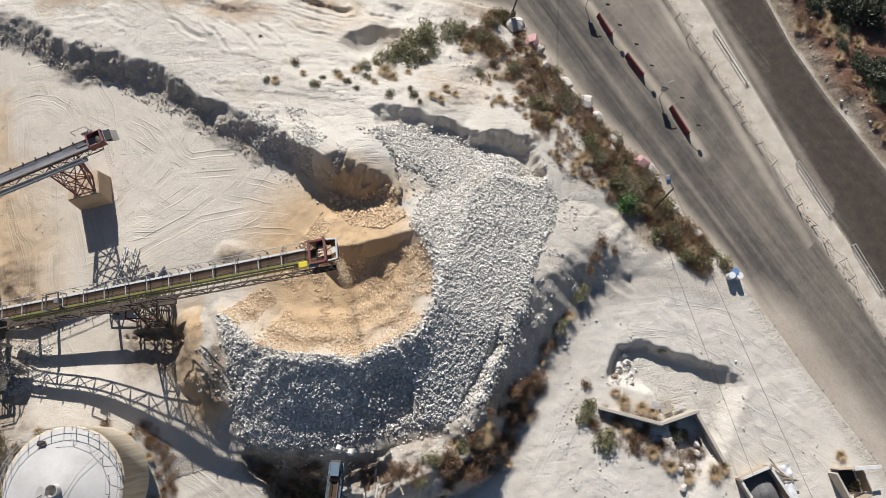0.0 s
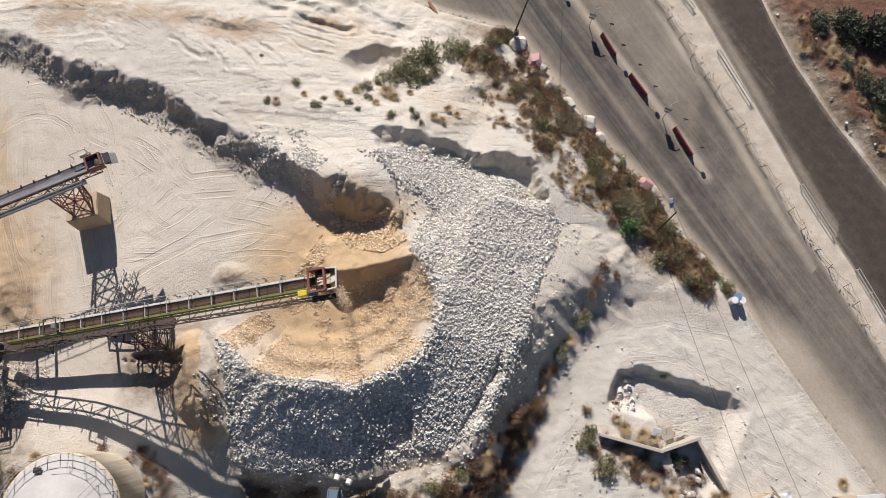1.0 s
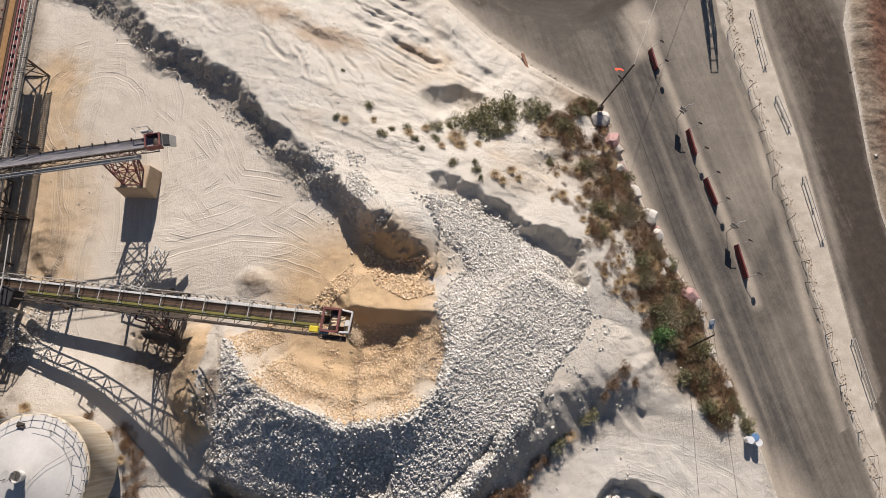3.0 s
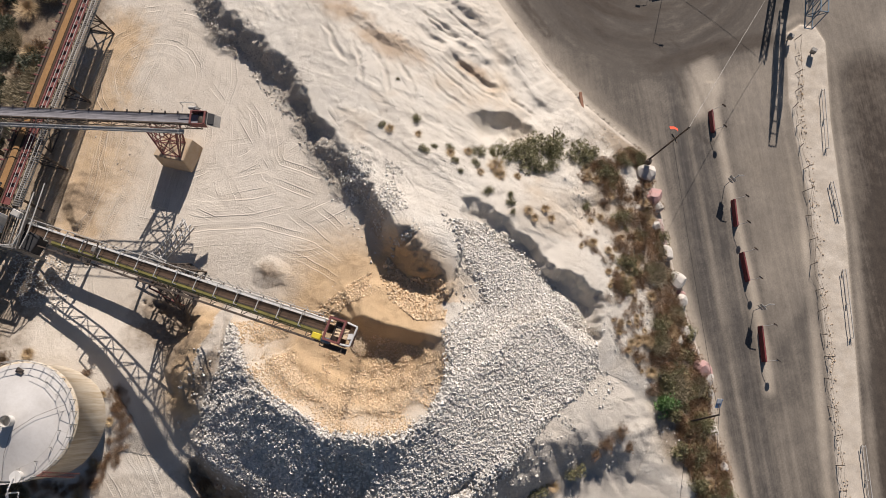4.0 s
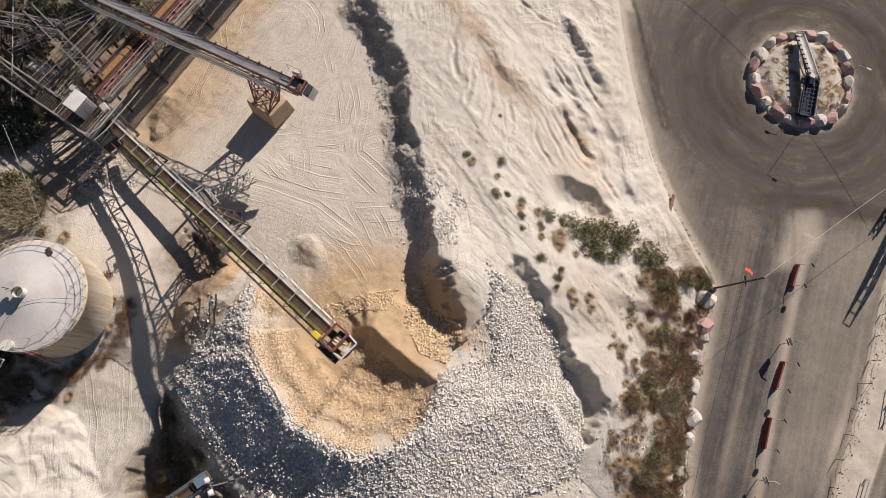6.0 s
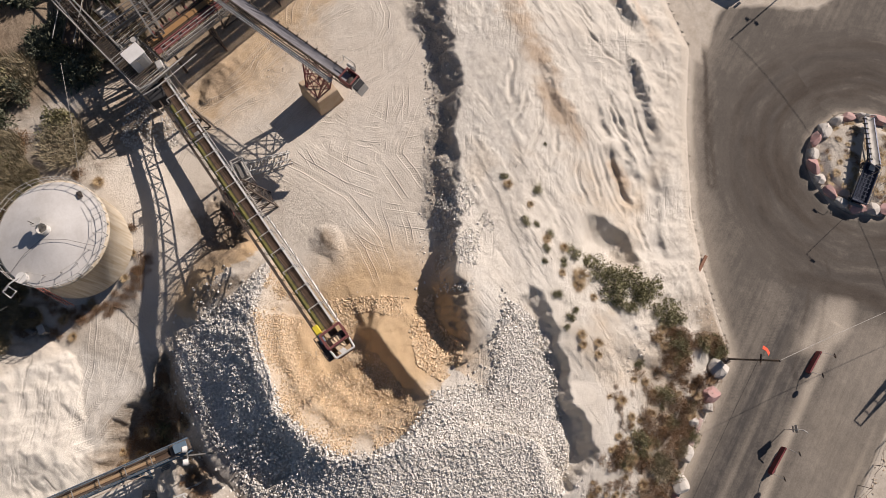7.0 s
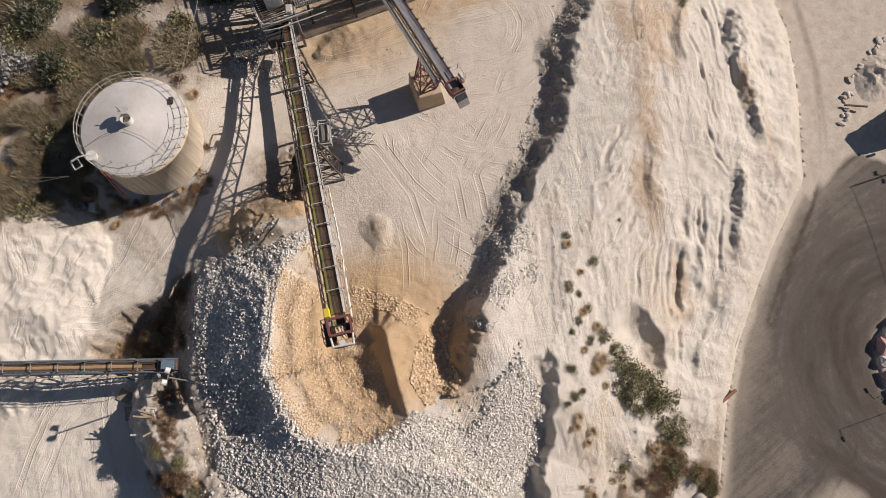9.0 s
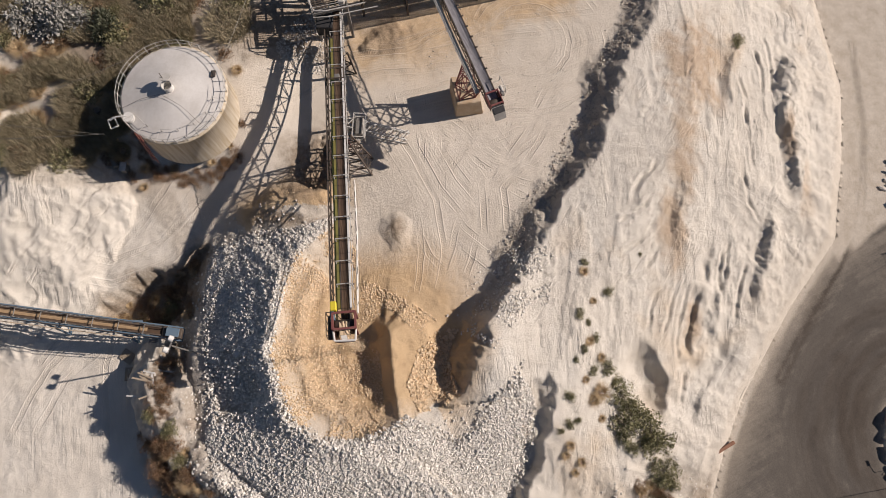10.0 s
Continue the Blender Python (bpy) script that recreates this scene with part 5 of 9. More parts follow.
def blue_conveyor():
    A, B = Vector((-8.9, -3.6, 0.9)), Vector((-10.95, -32.0, 5.2))
    m, L = along(A, B) @ Matrix.Diagonal((1, 0.74, 1, 1)), (B - A).length
    c = thing("reclaim_conveyor", (A.x, A.y, -3.2), "blue-framed belt conveyor rising out of a pit beneath the heap", "conveyor")
    part("belt", strip_bm(m, L, -0.36, 0.36, 0.0, 0.06, 0.10, 40, 0.01, 7), BELT, c)
    part("sand_load", strip_bm(m @ Matrix.Translation((2.8, 0, 0)), L - 2.8, -0.22, 0.22, 0.11, 0.03, -0.04, 60, 0.012, 9), OCHRELOAD, c, "thin layer of ochre grit")
    for s in (-0.45, 0.45):
        part("stringer", strip_bm(m, L, s - 0.07, s + 0.07, 0.15, 0.32), DARKSTEEL, c, "dark side channel")
    part("walkway", strip_bm(m @ Matrix.Translation((0.6, 0, 0)), L - 0.6, 0.56, 0.82, -0.05, 0.05), BLUE, c, "blue steel walkway")
    part("plank", strip_bm(m @ Matrix.Translation((4.0, 0, 0)), L - 4.0, 1.10, 1.22, -0.4, 0.05), WOOD, c, "weathered plank beside the frame")
    for off in (-0.55, 0.85):
        part("hand_rail", rail_bm([m @ Vector((1.0, off, 0.9)), m @ Vector((L, off, 0.9))], 0.03), DARKSTEEL, c)
        for i in range(14):
            s = 1.0 + i * (L - 1.2) / 13
            bar(c, "rail_post", m @ Vector((s, off, -0.1)), m @ Vector((s, off, 0.9)), 0.045, 0.045, STEEL)
    hoop = hoop_mesh("hoop", 1.05, 0.45, STEEL)
    for i in range(12):
        put(new("hoop", hoop), c, m @ Matrix.Translation((3.0 + i * 2.1, 0, 0.1)))
    truss(c, m, L, 1.5, -0.2, 0.9, 1.8, BLUE, 0.09)
    part("tail_box", box_bm(0.9, 1.2, 0.7, (0.3, 0, 0.1), 0.04), DARKSTEEL, c, "dark tail box", m=m)
    part("tail_cover", box_bm(1.1, 1.0, 0.1, (0.6, 0.0, 0.55), 0.03), BLUE, c, "dusty blue cover plate", m=m)
    bar(c, "tail_drum", m @ Vector((1.3, -0.6, 0.1)), m @ Vector((1.3, 0.6, 0.1)), 0.5, 0.5, DARKSTEEL, True)
    for s in (5.0, 11.5, 18.5, 25.5):
        p = m @ Vector((s, 0, -1.1))
        z = height(p.x, p.y)
        lattice_leg(c, [m @ Vector((s, -0.75, -1.1)), m @ Vector((s, 0.75, -1.1))], [Vector((p.x - 1.0, p.y, z)), Vector((p.x + 1.0, p.y, z))], BLUE, 0.14, 2)


def silo():
    c = thing("silo", (-29.15, -5.25, 1.4), "squat round concrete-grey storage tank with a railed roof", "storage tank")
    R, H = 4.6, 4.1
    bm = bmesh.new()
    prof = [(R + 0.05, -0.6), (R, 0.0), (R, H - 0.25), (R + 0.07, H - 0.22), (R + 0.07, H), (R - 0.15, H + 0.06)]
    n = 72
    rings = [[bm.verts.new((r * math.cos(a * math.tau / n), r * math.sin(a * math.tau / n), z)) for a in range(n)] for r, z in prof]
    for a, b in zip(rings[:-1], rings[1:]):
        for k in range(n):
            bm.faces.new((a[k], a[(k + 1) % n], b[(k + 1) % n], b[k]))
    part("shell", bm, SILO_WALL, c, "streaked ochre-white tank wall", m=WORLD[c], smooth=True)
    bm = bmesh.new()
    rr = [R - 0.1, 3.0, 1.5, 0.4]
    rings = [[bm.verts.new((r * math.cos(a * math.tau / n), r * math.sin(a * math.tau / n), H + 0.05 + 1.1 * (1 - r / R))) for a in range(n)] for r in rr]
    for a, b in zip(rings[:-1], rings[1:]):
        for k in range(n):
            bm.faces.new((a[k], a[(k + 1) % n], b[(k + 1) % n], b[k]))
    bm.faces.new(rings[-1])
    part("roof", bm, SILO_ROOF, c, "pale dusty conical roof", m=WORLD[c], smooth=True)
    top = WORLD[c] @ Matrix.Translation((0, 0, H))
    # ring of railings, each leaning a little outwards
    for i in range(30):
        a, b = i * math.tau / 30, (i + 1) * math.tau / 30
        p, q = Vector((math.cos(a), math.sin(a), 0)), Vector((math.cos(b), math.sin(b), 0))
        bar(c, "rail_post", top @ (p * (R + 0.02)), top @ (p * (R + 0.05) + Vector((0, 0, 1.05))), 0.05, 0.05, PALESTEEL)
        for z in (0.55, 1.05):
            bar(c, "hand_rail", top @ (p * (R + 0.05) + Vector((0, 0, z))), top @ (q * (R + 0.05) + Vector((0, 0, z))), 0.05, 0.05, PALESTEEL, True)
    # inner walkway rail on the north-east side
    a0 = [radians(a) for a in range(-50, 125, 22)]
    for a, b in zip(a0[:-1], a0[1:]):
        p, q = Vector((math.cos(a), math.sin(a), 0)), Vector((math.cos(b), math.sin(b), 0))
        bar(c, "inner_rail", top @ (p * (R - 0.95) + Vector((0, 0, 0.75))), top @ (q * (R - 0.95) + Vector((0, 0, 0.75))), 0.035, 0.035, PALESTEEL, True)
        bar(c, "inner_post", top @ (p * (R - 0.95) + Vector((0, 0, 0.2))), top @ (p * (R - 0.95) + Vector((0, 0, 0.75))), 0.04, 0.04, STEEL)
        bar(c, "cross_rail", top @ (p * (R - 0.95) + Vector((0, 0, 0.75))), top @ (p * (R + 0.04) + Vector((0, 0, 0.95))), 0.025, 0.025, PALESTEEL)
    part("hatch_cover", box_bm(0.62, 0.42, 0.08, (-1.9, 3.35, 0.42), 0.02), DARKSTEEL, c, "small dark hatch cover", m=top)
    # vent with a tilted lid
    v = part("vent", tube_bm(0.42, 0.42, 0.75, 24, (0.0, 0.0, 0.95), caps=False), WHITESTEEL, c, "open round roof vent", m=top, smooth=True)
    # Black disc stands in for the shade down the open vent.
    part("vent_floor", tube_bm(0.40, 0.40, 0.02, 24, (0, 0, 1.0)), BLACK, v, m=top)
    part("vent_rim", rail_bm([(0.44 * math.cos(k * math.tau / 20), 0.44 * math.sin(k * math.tau / 20), 1.7) for k in range(21)], 0.05, 5), PALESTEEL, v, m=top)
    part("vent_lid", tube_bm(0.46, 0.46, 0.05, 20), PALESTEEL, v, "tilted round lid", m=top @ Matrix.Translation((-0.62, -0.12, 1.9)) @ Matrix.Rotation(radians(-22), 4, "Y"))
    part("lid_lever", rail_bm([(-0.4, -0.2, 1.95), (-0.85, -0.55, 2.2)], 0.035), DARKSTEEL, v, m=top)
    f = part("filter_cap", tube_bm(0.42, 0.45, 0.5, 22, (2.55, -3.35, 0.15)), WHITESTEEL, c, "small white round filter cap", m=top, smooth=False)
    part("filter_pipe", rail_bm([(2.5, -3.4, 0.75), (2.7, -4.3, 0.85), (2.9, -4.9, 0.5)], 0.06), WHITESTEEL, f, m=top)
    part("roof_platform", rail_bm([(3.2, -4.3, 0.1), (3.5, -4.9, 0.1), (2.7, -5.3, 0.1), (2.4, -4.8, 0.1), (3.2, -4.3, 0.1)], 0.05), WHITESTEEL, c, m=top)
    part("roof_cable", rail_bm([(2.9, 2.9, 0.55), (1.5, 1.2, 0.95), (0.6, -0.6, 1.2), (0.9, -2.4, 0.75), (1.6, -4.1, 0.3)], 0.014), DARKSTEEL, c, m=top)
    # red ladder
    a = radians(-28)
    for s in (-0.25, 0.25):
        d = Vector((-math.sin(a), math.cos(a), 0)) * s
        bar(c, "ladder_rail", top @ (Vector((math.cos(a), math.sin(a), 0)) * (R + 0.15) + d + Vector((0, 0, 0.9))), top @ (Vector((math.cos(a), math.sin(a), 0)) * (R + 0.75) + d + Vector((0, 0, -H))), 0.07, 0.07, LADDERRED)
    for i in range(14):
        f = i / 14
        c0 = Vector((math.cos(a), math.sin(a), 0)) * (R + 0.15 + 0.6 * f) + Vector((0, 0, 0.7 - f * (H + 0.6)))
        d = Vector((-math.sin(a), math.cos(a), 0)) * 0.25
        bar(c, "ladder_rung", top @ (c0 - d), top @ (c0 + d), 0.05, 0.05, LADDERRED)


SILO_ROOF = plain("pale_dusty_roof", (0.60, 0.575, 0.54), (0.48, 0.45, 0.41), 0.55, 0.85, bump=0.25, lo=0.38, hi=0.68)


def streaked():
    m, t, p = nodes_of("streaked_tank_wall")
    v = coords(t, (2.2, 2.2, 0.12), "object")
    n = noise_of(t, v, 1.6, 5.0, 0.6)
    col = mix_of(t, ramp_of(t, n, 0.35, 0.65), (0.62, 0.55, 0.44), (0.42, 0.33, 0.22))
    t.links.new(col, p.inputs["Base Color"])
    p.inputs["Roughness"].default_value = 0.85
    return m


SILO_WALL = streaked()
LADDERRED = plain("faded_red_paint", (0.36, 0.12, 0.09), (0.26, 0.11, 0.085), 3.0, 0.7, bump=0.1)


def handrail(parent, pts, high=1.0, mat=None):
    """Posts and two rails along a line of floor points."""
    mat = mat or PALESTEEL
    up = Vector((0, 0, 1))
    for a, b in zip(pts[:-1], pts[1:]):
        a, b = Vector(a), Vector(b)
        n = max(1, round((b - a).length / 1.3))
        for i in range(n + 1):
            p = a.lerp(b, i / n)
            bar(parent, "rail_post", p, p + up * high, 0.05, 0.05, mat)
        for z in (high * 0.5, high):
            bar(parent, "hand_rail", a + up * z, b + up * z, 0.05, 0.05, mat, True)


def plant():
    """The steel transfer station with its cabin, gratings and stairs."""
    c = thing("transfer_station", (-43, 7.5, 0), "dusty steel transfer tower with gratings, stairs and railings", "steel structure")
    z = 5.6
    ax, ay = Vector((-0.28, 0.96, 0)), Vector((0.96, 0.28, 0))       # along the orange belt, and across it
    o = Vector((-38.1, 7.2, 0))

    def at(u, w, zz):
        return o + ax * u - ay * w + Vector((0, 0, zz))

    for u0, u1, w0, w1 in ((-1.2, 2.0, -0.4, 3.2), (-1.2, 0.2, 3.2, 12.0), (0.2, 9.0, 4.2, 5.6)):
        corners = [at(u0, w0, z), at(u1, w0, z), at(u1, w1, z), at(u0, w1, z)]
        for i in range(4):
            bar(c, "floor_beam", corners[i], corners[(i + 1) % 4], 0.14, 0.26, STEEL)
        n = int((w1 - w0) / 0.16)
        bm = bmesh.new()
        n = int((corners[3] - corners[0]).length / 0.22)
        for i in range(n):
            p, q = corners[0].lerp(corners[3], (i + 0.5) / n), corners[1].lerp(corners[2], (i + 0.5) / n)
            g_ = box_bm((q - p).length, 0.09, 0.05, ((q - p).length / 2, 0, -0.02))
            g_.transform(along(p, q))
            me_ = bpy.data.meshes.new("slats")
            g_.to_mesh(me_)
            g_.free()
            bm.from_mesh(me_)
            bpy.data.meshes.remove(me_)
        part("grating", bm, DARKSTEEL, c, "open steel grating")
        handrail(c, [corners[0], corners[3]])
        handrail(c, [corners[0], corners[1]])
        if w1 > 5:
            handrail(c, [corners[1] + (corners[2] - corners[1]) * 0.35, corners[2]])
    for u, w in ((-1.1, 0.0), (1.9, 0.0), (-1.1, 4.0), (1.9, 4.0), (-1.1, 8.0), (0.2, 8.0), (-1.1, 11.8), (0.2, 11.8), (8.8, 4.4), (8.8, 5.5), (5, 4.4)):
        bar(c, "column", at(u, w, -0.2), at(u, w, z), 0.24, 0.24, STEEL)
    for w in (0.0, 4.0, 8.0):
        bar(c, "bracing", at(-1.1, w, 0.2), at(-1.1, w + 4, z - 0.2), 0.12, 0.12, STEEL)
        bar(c, "bracing", at(-1.1, w + 4, 0.2), at(-1.1, w, z - 0.2), 0.12, 0.12, STEEL)
    # stair flight
    for s in (0.0, 0.95):
        bar(c, "stair_stringer", at(0.4 + s, 3.4, z), at(0.4 + s, 7.4, z - 2.9), 0.06, 0.24, PALESTEEL)
    for i in range(12):
        f = i / 12
        p = at(0.4, 3.4 + 4.0 * f, z - 2.9 * f)
        bar(c, "stair_tread", p, p + ax * 0.95, 0.24, 0.05, CONCRETE)
    handrail(c, [at(0.35, 3.4, z), at(0.35, 7.4, z - 2.9)])
    # pipes and rails that run round the end of the belt
    part("bent_pipe", rail_bm([at(3.6, -0.9, z + 0.9), at(0.0, -0.9, z + 0.9), at(-1.0, -0.6, z + 0.8), at(-1.3, 0.6, z + 0.7)], 0.06, 8), PALESTEEL, c, "bent pale pipe")
    part("bent_pipe", rail_bm([at(4.6, -1.2, z + 0.4), at(0.2, -1.2, z + 0.4), at(-1.2, -0.9, z + 0.3)], 0.05, 8), PALESTEEL, c)
    part("chute_box", box_bm(1.5, 1.5, 1.4, tuple(at(-0.3, -0.8, z - 1.3)), 0.05), BLACK, c, "black chute box over the belt's tail")
    part("drive_unit", box_bm(0.8, 0.6, 0.6, tuple(at(1.6, 0.2, z + 0.4)), 0.08), PALESTEEL, c, "dusty drive unit")
    part("drive_unit", tube_bm(0.28, 0.28, 0.9, 14, tuple(at(1.5, 3.4, z + 0.1))), PALESTEEL, c)
    # cabin
    k = thing("control_cabin", tuple(at(0.6, 1.7, z)), "small white sheet-metal cabin with a dark window", "cabin")
    r = Matrix.Translation(at(0.6, 1.75, z)) @ Matrix.Rotation(math.atan2(ax.y, ax.x), 4, "Z") @ Matrix.Diagonal((0.82, 0.82, 0.9, 1))
    part("cabin_body", box_bm(1.9, 1.5, 2.0, (0, 0, 1.0), 0.05), WHITESTEEL, k, m=r)
    part("cabin_roof", box_bm(2.05, 1.65, 0.1, (0, 0, 2.08), 0.03), WHITESTEEL, k, m=r)
    part("cabin_window", box_bm(0.06, 0.7, 0.7, (-0.97, 0.1, 1.35), 0.01), BLACK, k, "dark window", m=r)
    part("cabin_door", box_bm(0.75, 0.05, 1.7, (0.2, -0.78, 0.9), 0.01), PALESTEEL, k, m=r)
    # lattice gantry that carries the grey conveyor
    g = thing("lattice_gantry", (-50, 14, 0), "rusty lattice gantry around the tail of a conveyor", "steel structure")
    lines = [Vector((-58, 9.5, 9.0)), Vector((-46.5, 13.2, 9.0)), Vector((-47.5, 16.6, 9.0)), Vector((-59, 13.0, 9.0))]
    lows = [p - Vector((0, 0, 2.6)) for p in lines]
    for a in (lines, lows):
        for i in range(4):
            bar(g, "chord", a[i], a[(i + 1) % 4], 0.2, 0.2, STEEL)
    for i in (0, 2):
        n = 5
        for j in range(n):
            p, q = lines[i].lerp(lines[i + 1], j / n), lows[i].lerp(lows[i + 1], (j + 1) / n)
            bar(g, "diagonal", p, q, 0.14, 0.14, STEEL)
            bar(g, "post", p, lows[i].lerp(lows[i + 1], j / n), 0.12, 0.12, STEEL)
    for j in range(6):
        p, q = lines[0].lerp(lines[1], j / 5), lines[3].lerp(lines[2], j / 5)
        bar(g, "cross_tie", p, q, 0.12, 0.12, STEEL)
        if j < 5:
            bar(g, "sway_brace", p, lines[3].lerp(lines[2], (j + 1) / 5), 0.1, 0.1, STEEL)
    for p in (Vector((-49, 12.6, 0)), Vector((-50, 15.7, 0)), Vector((-56, 10.2, 0)), Vector((-57, 13.4, 0))):
        bar(g, "column", p, p + Vector((0, 0, 8.9)), 0.24, 0.24, DARKSTEEL)
    # long walkway between the two
    w = thing("raised_walkway", (-47, 9, 0), "narrow raised steel walkway with railings", "walkway")
    a, b = Vector((-46.2, 12.9, 6.2)), Vector((-48.6, 5.2, 5.4))
    d = (b - a).normalized().cross(Vector((0, 0, 1))).normalized()
    bm = bmesh.new()
    bm.faces.new([bm.verts.new(v) for v in (a, b, b + d * 0.9, a + d * 0.9)])
    bm.normal_update()
    bmesh.ops.solidify(bm, geom=bm.faces[:], thickness=0.06)
    part("grating", bm, DARKSTEEL, w)
    handrail(w, [a, b])
    handrail(w, [a + d * 0.9, b + d * 0.9])
    for f in (0.15, 0.85):
        bar(w, "column", a.lerp(b, f) - Vector((0, 0, 6.3)), a.lerp(b, f), 0.2, 0.2, DARKSTEEL)
    # second walkway, girders and props of the tower
    w2 = thing("raised_walkway", (-45, 9, 0), "narrow raised steel walkway with pale railings", "walkway")
    a, b = Vector((-46.2, 13.4, 6.0)), Vector((-44.5, 5.4, 6.0))
    side = Vector((0.98, 0.2, 0)) * 0.85
    for k in range(34):
        p = a.lerp(b, (k + 0.5) / 34)
        bar(w2, "slat", p, p + side, 0.13, 0.04, DARKSTEEL)
    for off in (0.0, 1.0):
        bar(w2, "stringer", a + side * off, b + side * off, 0.1, 0.22, STEEL)
        handrail(w2, [a + side * off, b + side * off])
    for f in (0.1, 0.5, 0.9):
        for off in (0.0, 1.0):
            p = a.lerp(b, f) + side * off
            bar(w2, "column", p - Vector((0, 0, 6.2)), p, 0.16, 0.16, DARKSTEEL)
        p, q = a.lerp(b, f), a.lerp(b, f) + side
        bar(w2, "bracing", p - Vector((0, 0, 5.8)), q - Vector((0, 0, 0.4)), 0.08, 0.08, DARKSTEEL)
    g2 = thing("lattice_girder", (-44.5, 9.5, 0), "rusty lattice girder across the transfer tower", "steel structure")
    for (p, q) in ((Vector((-49.5, 9.0, 8.0)), Vector((-41.0, 9.9, 7.4))), (Vector((-52.0, 6.0, 7.0)), Vector((-46.5, 10.0, 8.0))), (Vector((-50.5, 3.2, 6.4)), Vector((-44.0, 4.6, 6.0)))):
        m = along(p, q)
        truss(g2, m, (q - p).length, 0.9, 0.0, 0.9, 1.1, STEEL, 0.09)
        for e in (p, q):
            bar(g2, "column", (e.x, e.y, -0.2), e, 0.22, 0.22, DARKSTEEL)
    for x, y in ((-48.0, 7.0), (-50.0, 10.5), (-52.5, 8.0), (-47.2, 3.8)):
        bar(g2, "column", (x, y, -0.2), (x, y, 6.6), 0.2, 0.2, DARKSTEEL)
        bar(g2, "bracing", (x, y, 0.2), (x + 2.4, y + 0.6, 6.2), 0.1, 0.1, DARKSTEEL)
    st = thing("steel_stair", (-48, 5, 0), "steep steel stair flight with pale treads and railings", "stairs")
    p0, p1 = Vector((-45.1, 6.3, 5.6)), Vector((-49.6, 4.9, 2.2))
    side = Vector((-0.30, 0.95, 0)) * 0.9
    for off in (0.0, 1.0):
        bar(st, "stringer", p0 + side * off, p1 + side * off, 0.06, 0.24, STEEL)
        handrail(st, [p0 + side * off, p1 + side * off])
    for k in range(14):
        p = p0.lerp(p1, (k + 0.5) / 14)
        bar(st, "tread", p, p + side, 0.22, 0.05, PALESTEEL)
    for off in (0.0, 1.0):
        bar(st, "column", p1 + side * off - Vector((0, 0, 2.4)), p1 + side * off, 0.14, 0.14, DARKSTEEL)
    # a lower belt behind
    e = thing("rear_conveyor", (-52, 6, 0), "dark conveyor frame beside the trees", "conveyor")
    A, B = Vector((-46.0, 2.0, 4.2)), Vector((-58.0, 12.0, 7.5))
    m, L = along(A, B), (B - A).length
    part("belt", strip_bm(m, L, -0.45, 0.45, 0, 0.06, 0.1, 12), BELT, e)
    truss(e, m, L, 1.3, -0.1, 1.0, 1.6, DARKSTEEL, 0.1)
    for off in (-1.0, 1.0):
        part("hand_rail", rail_bm([m @ Vector((0, off, 0.9)), m @ Vector((L, off, 0.9))], 0.04), PALESTEEL, e)
    for s in (1.5, 8.0):
        p = m @ Vector((s, 0, -1.1))
        lattice_leg(e, [m @ Vector((s, -0.6, -1.1)), m @ Vector((s, 0.6, -1.1))], [Vector((p.x - 0.6, p.y - 0.8, 0)), Vector((p.x + 0.6, p.y + 0.8, 0))], DARKSTEEL, 0.15, 2)


main_conveyor()
grey_conveyor()
orange_conveyor()
blue_conveyor()
silo()
plant()


# ---- loose stone ----
def ico(sub=0):
    bm = bmesh.new()
    bmesh.ops.create_icosphere(bm, subdivisions=sub + 1, radius=1.0)
    v = np.array([p.co[:] for p in bm.verts])
    f = np.array([[q.index for q in p.verts] for p in bm.faces])
    bm.free()
    return v, f


def raw_mesh(name, co, faces, mat, smooth=False):
    n = faces.shape[1]
    me = bpy.data.meshes.new(name)
    me.vertices.add(len(co))
    me.vertices.foreach_set("co", co.astype(np.float32).ravel())
    me.loops.add(faces.size)
    me.loops.foreach_set("vertex_index", faces.astype(np.int32).ravel())
    me.polygons.add(len(faces))
    me.polygons.foreach_set("loop_start", np.arange(0, faces.size, n, dtype=np.int32))
    me.polygons.foreach_set("use_smooth", np.full(len(faces), smooth))
    me.update(calc_edges=True)
    me.materials.append(mat)
    return me


def rotations(rng, n):
    q = rng.normal(size=(n, 4))
    q /= np.linalg.norm(q, axis=1)[:, None]
    w, x, y, z = q.T
    return np.stack([np.stack([1 - 2 * (y * y + z * z), 2 * (x * y - z * w), 2 * (x * z + y * w)], -1),
                     np.stack([2 * (x * y + z * w), 1 - 2 * (x * x + z * z), 2 * (y * z - x * w)], -1),
                     np.stack([2 * (x * z - y * w), 2 * (y * z + x * w), 1 - 2 * (x * x + y * y)], -1)], 1)


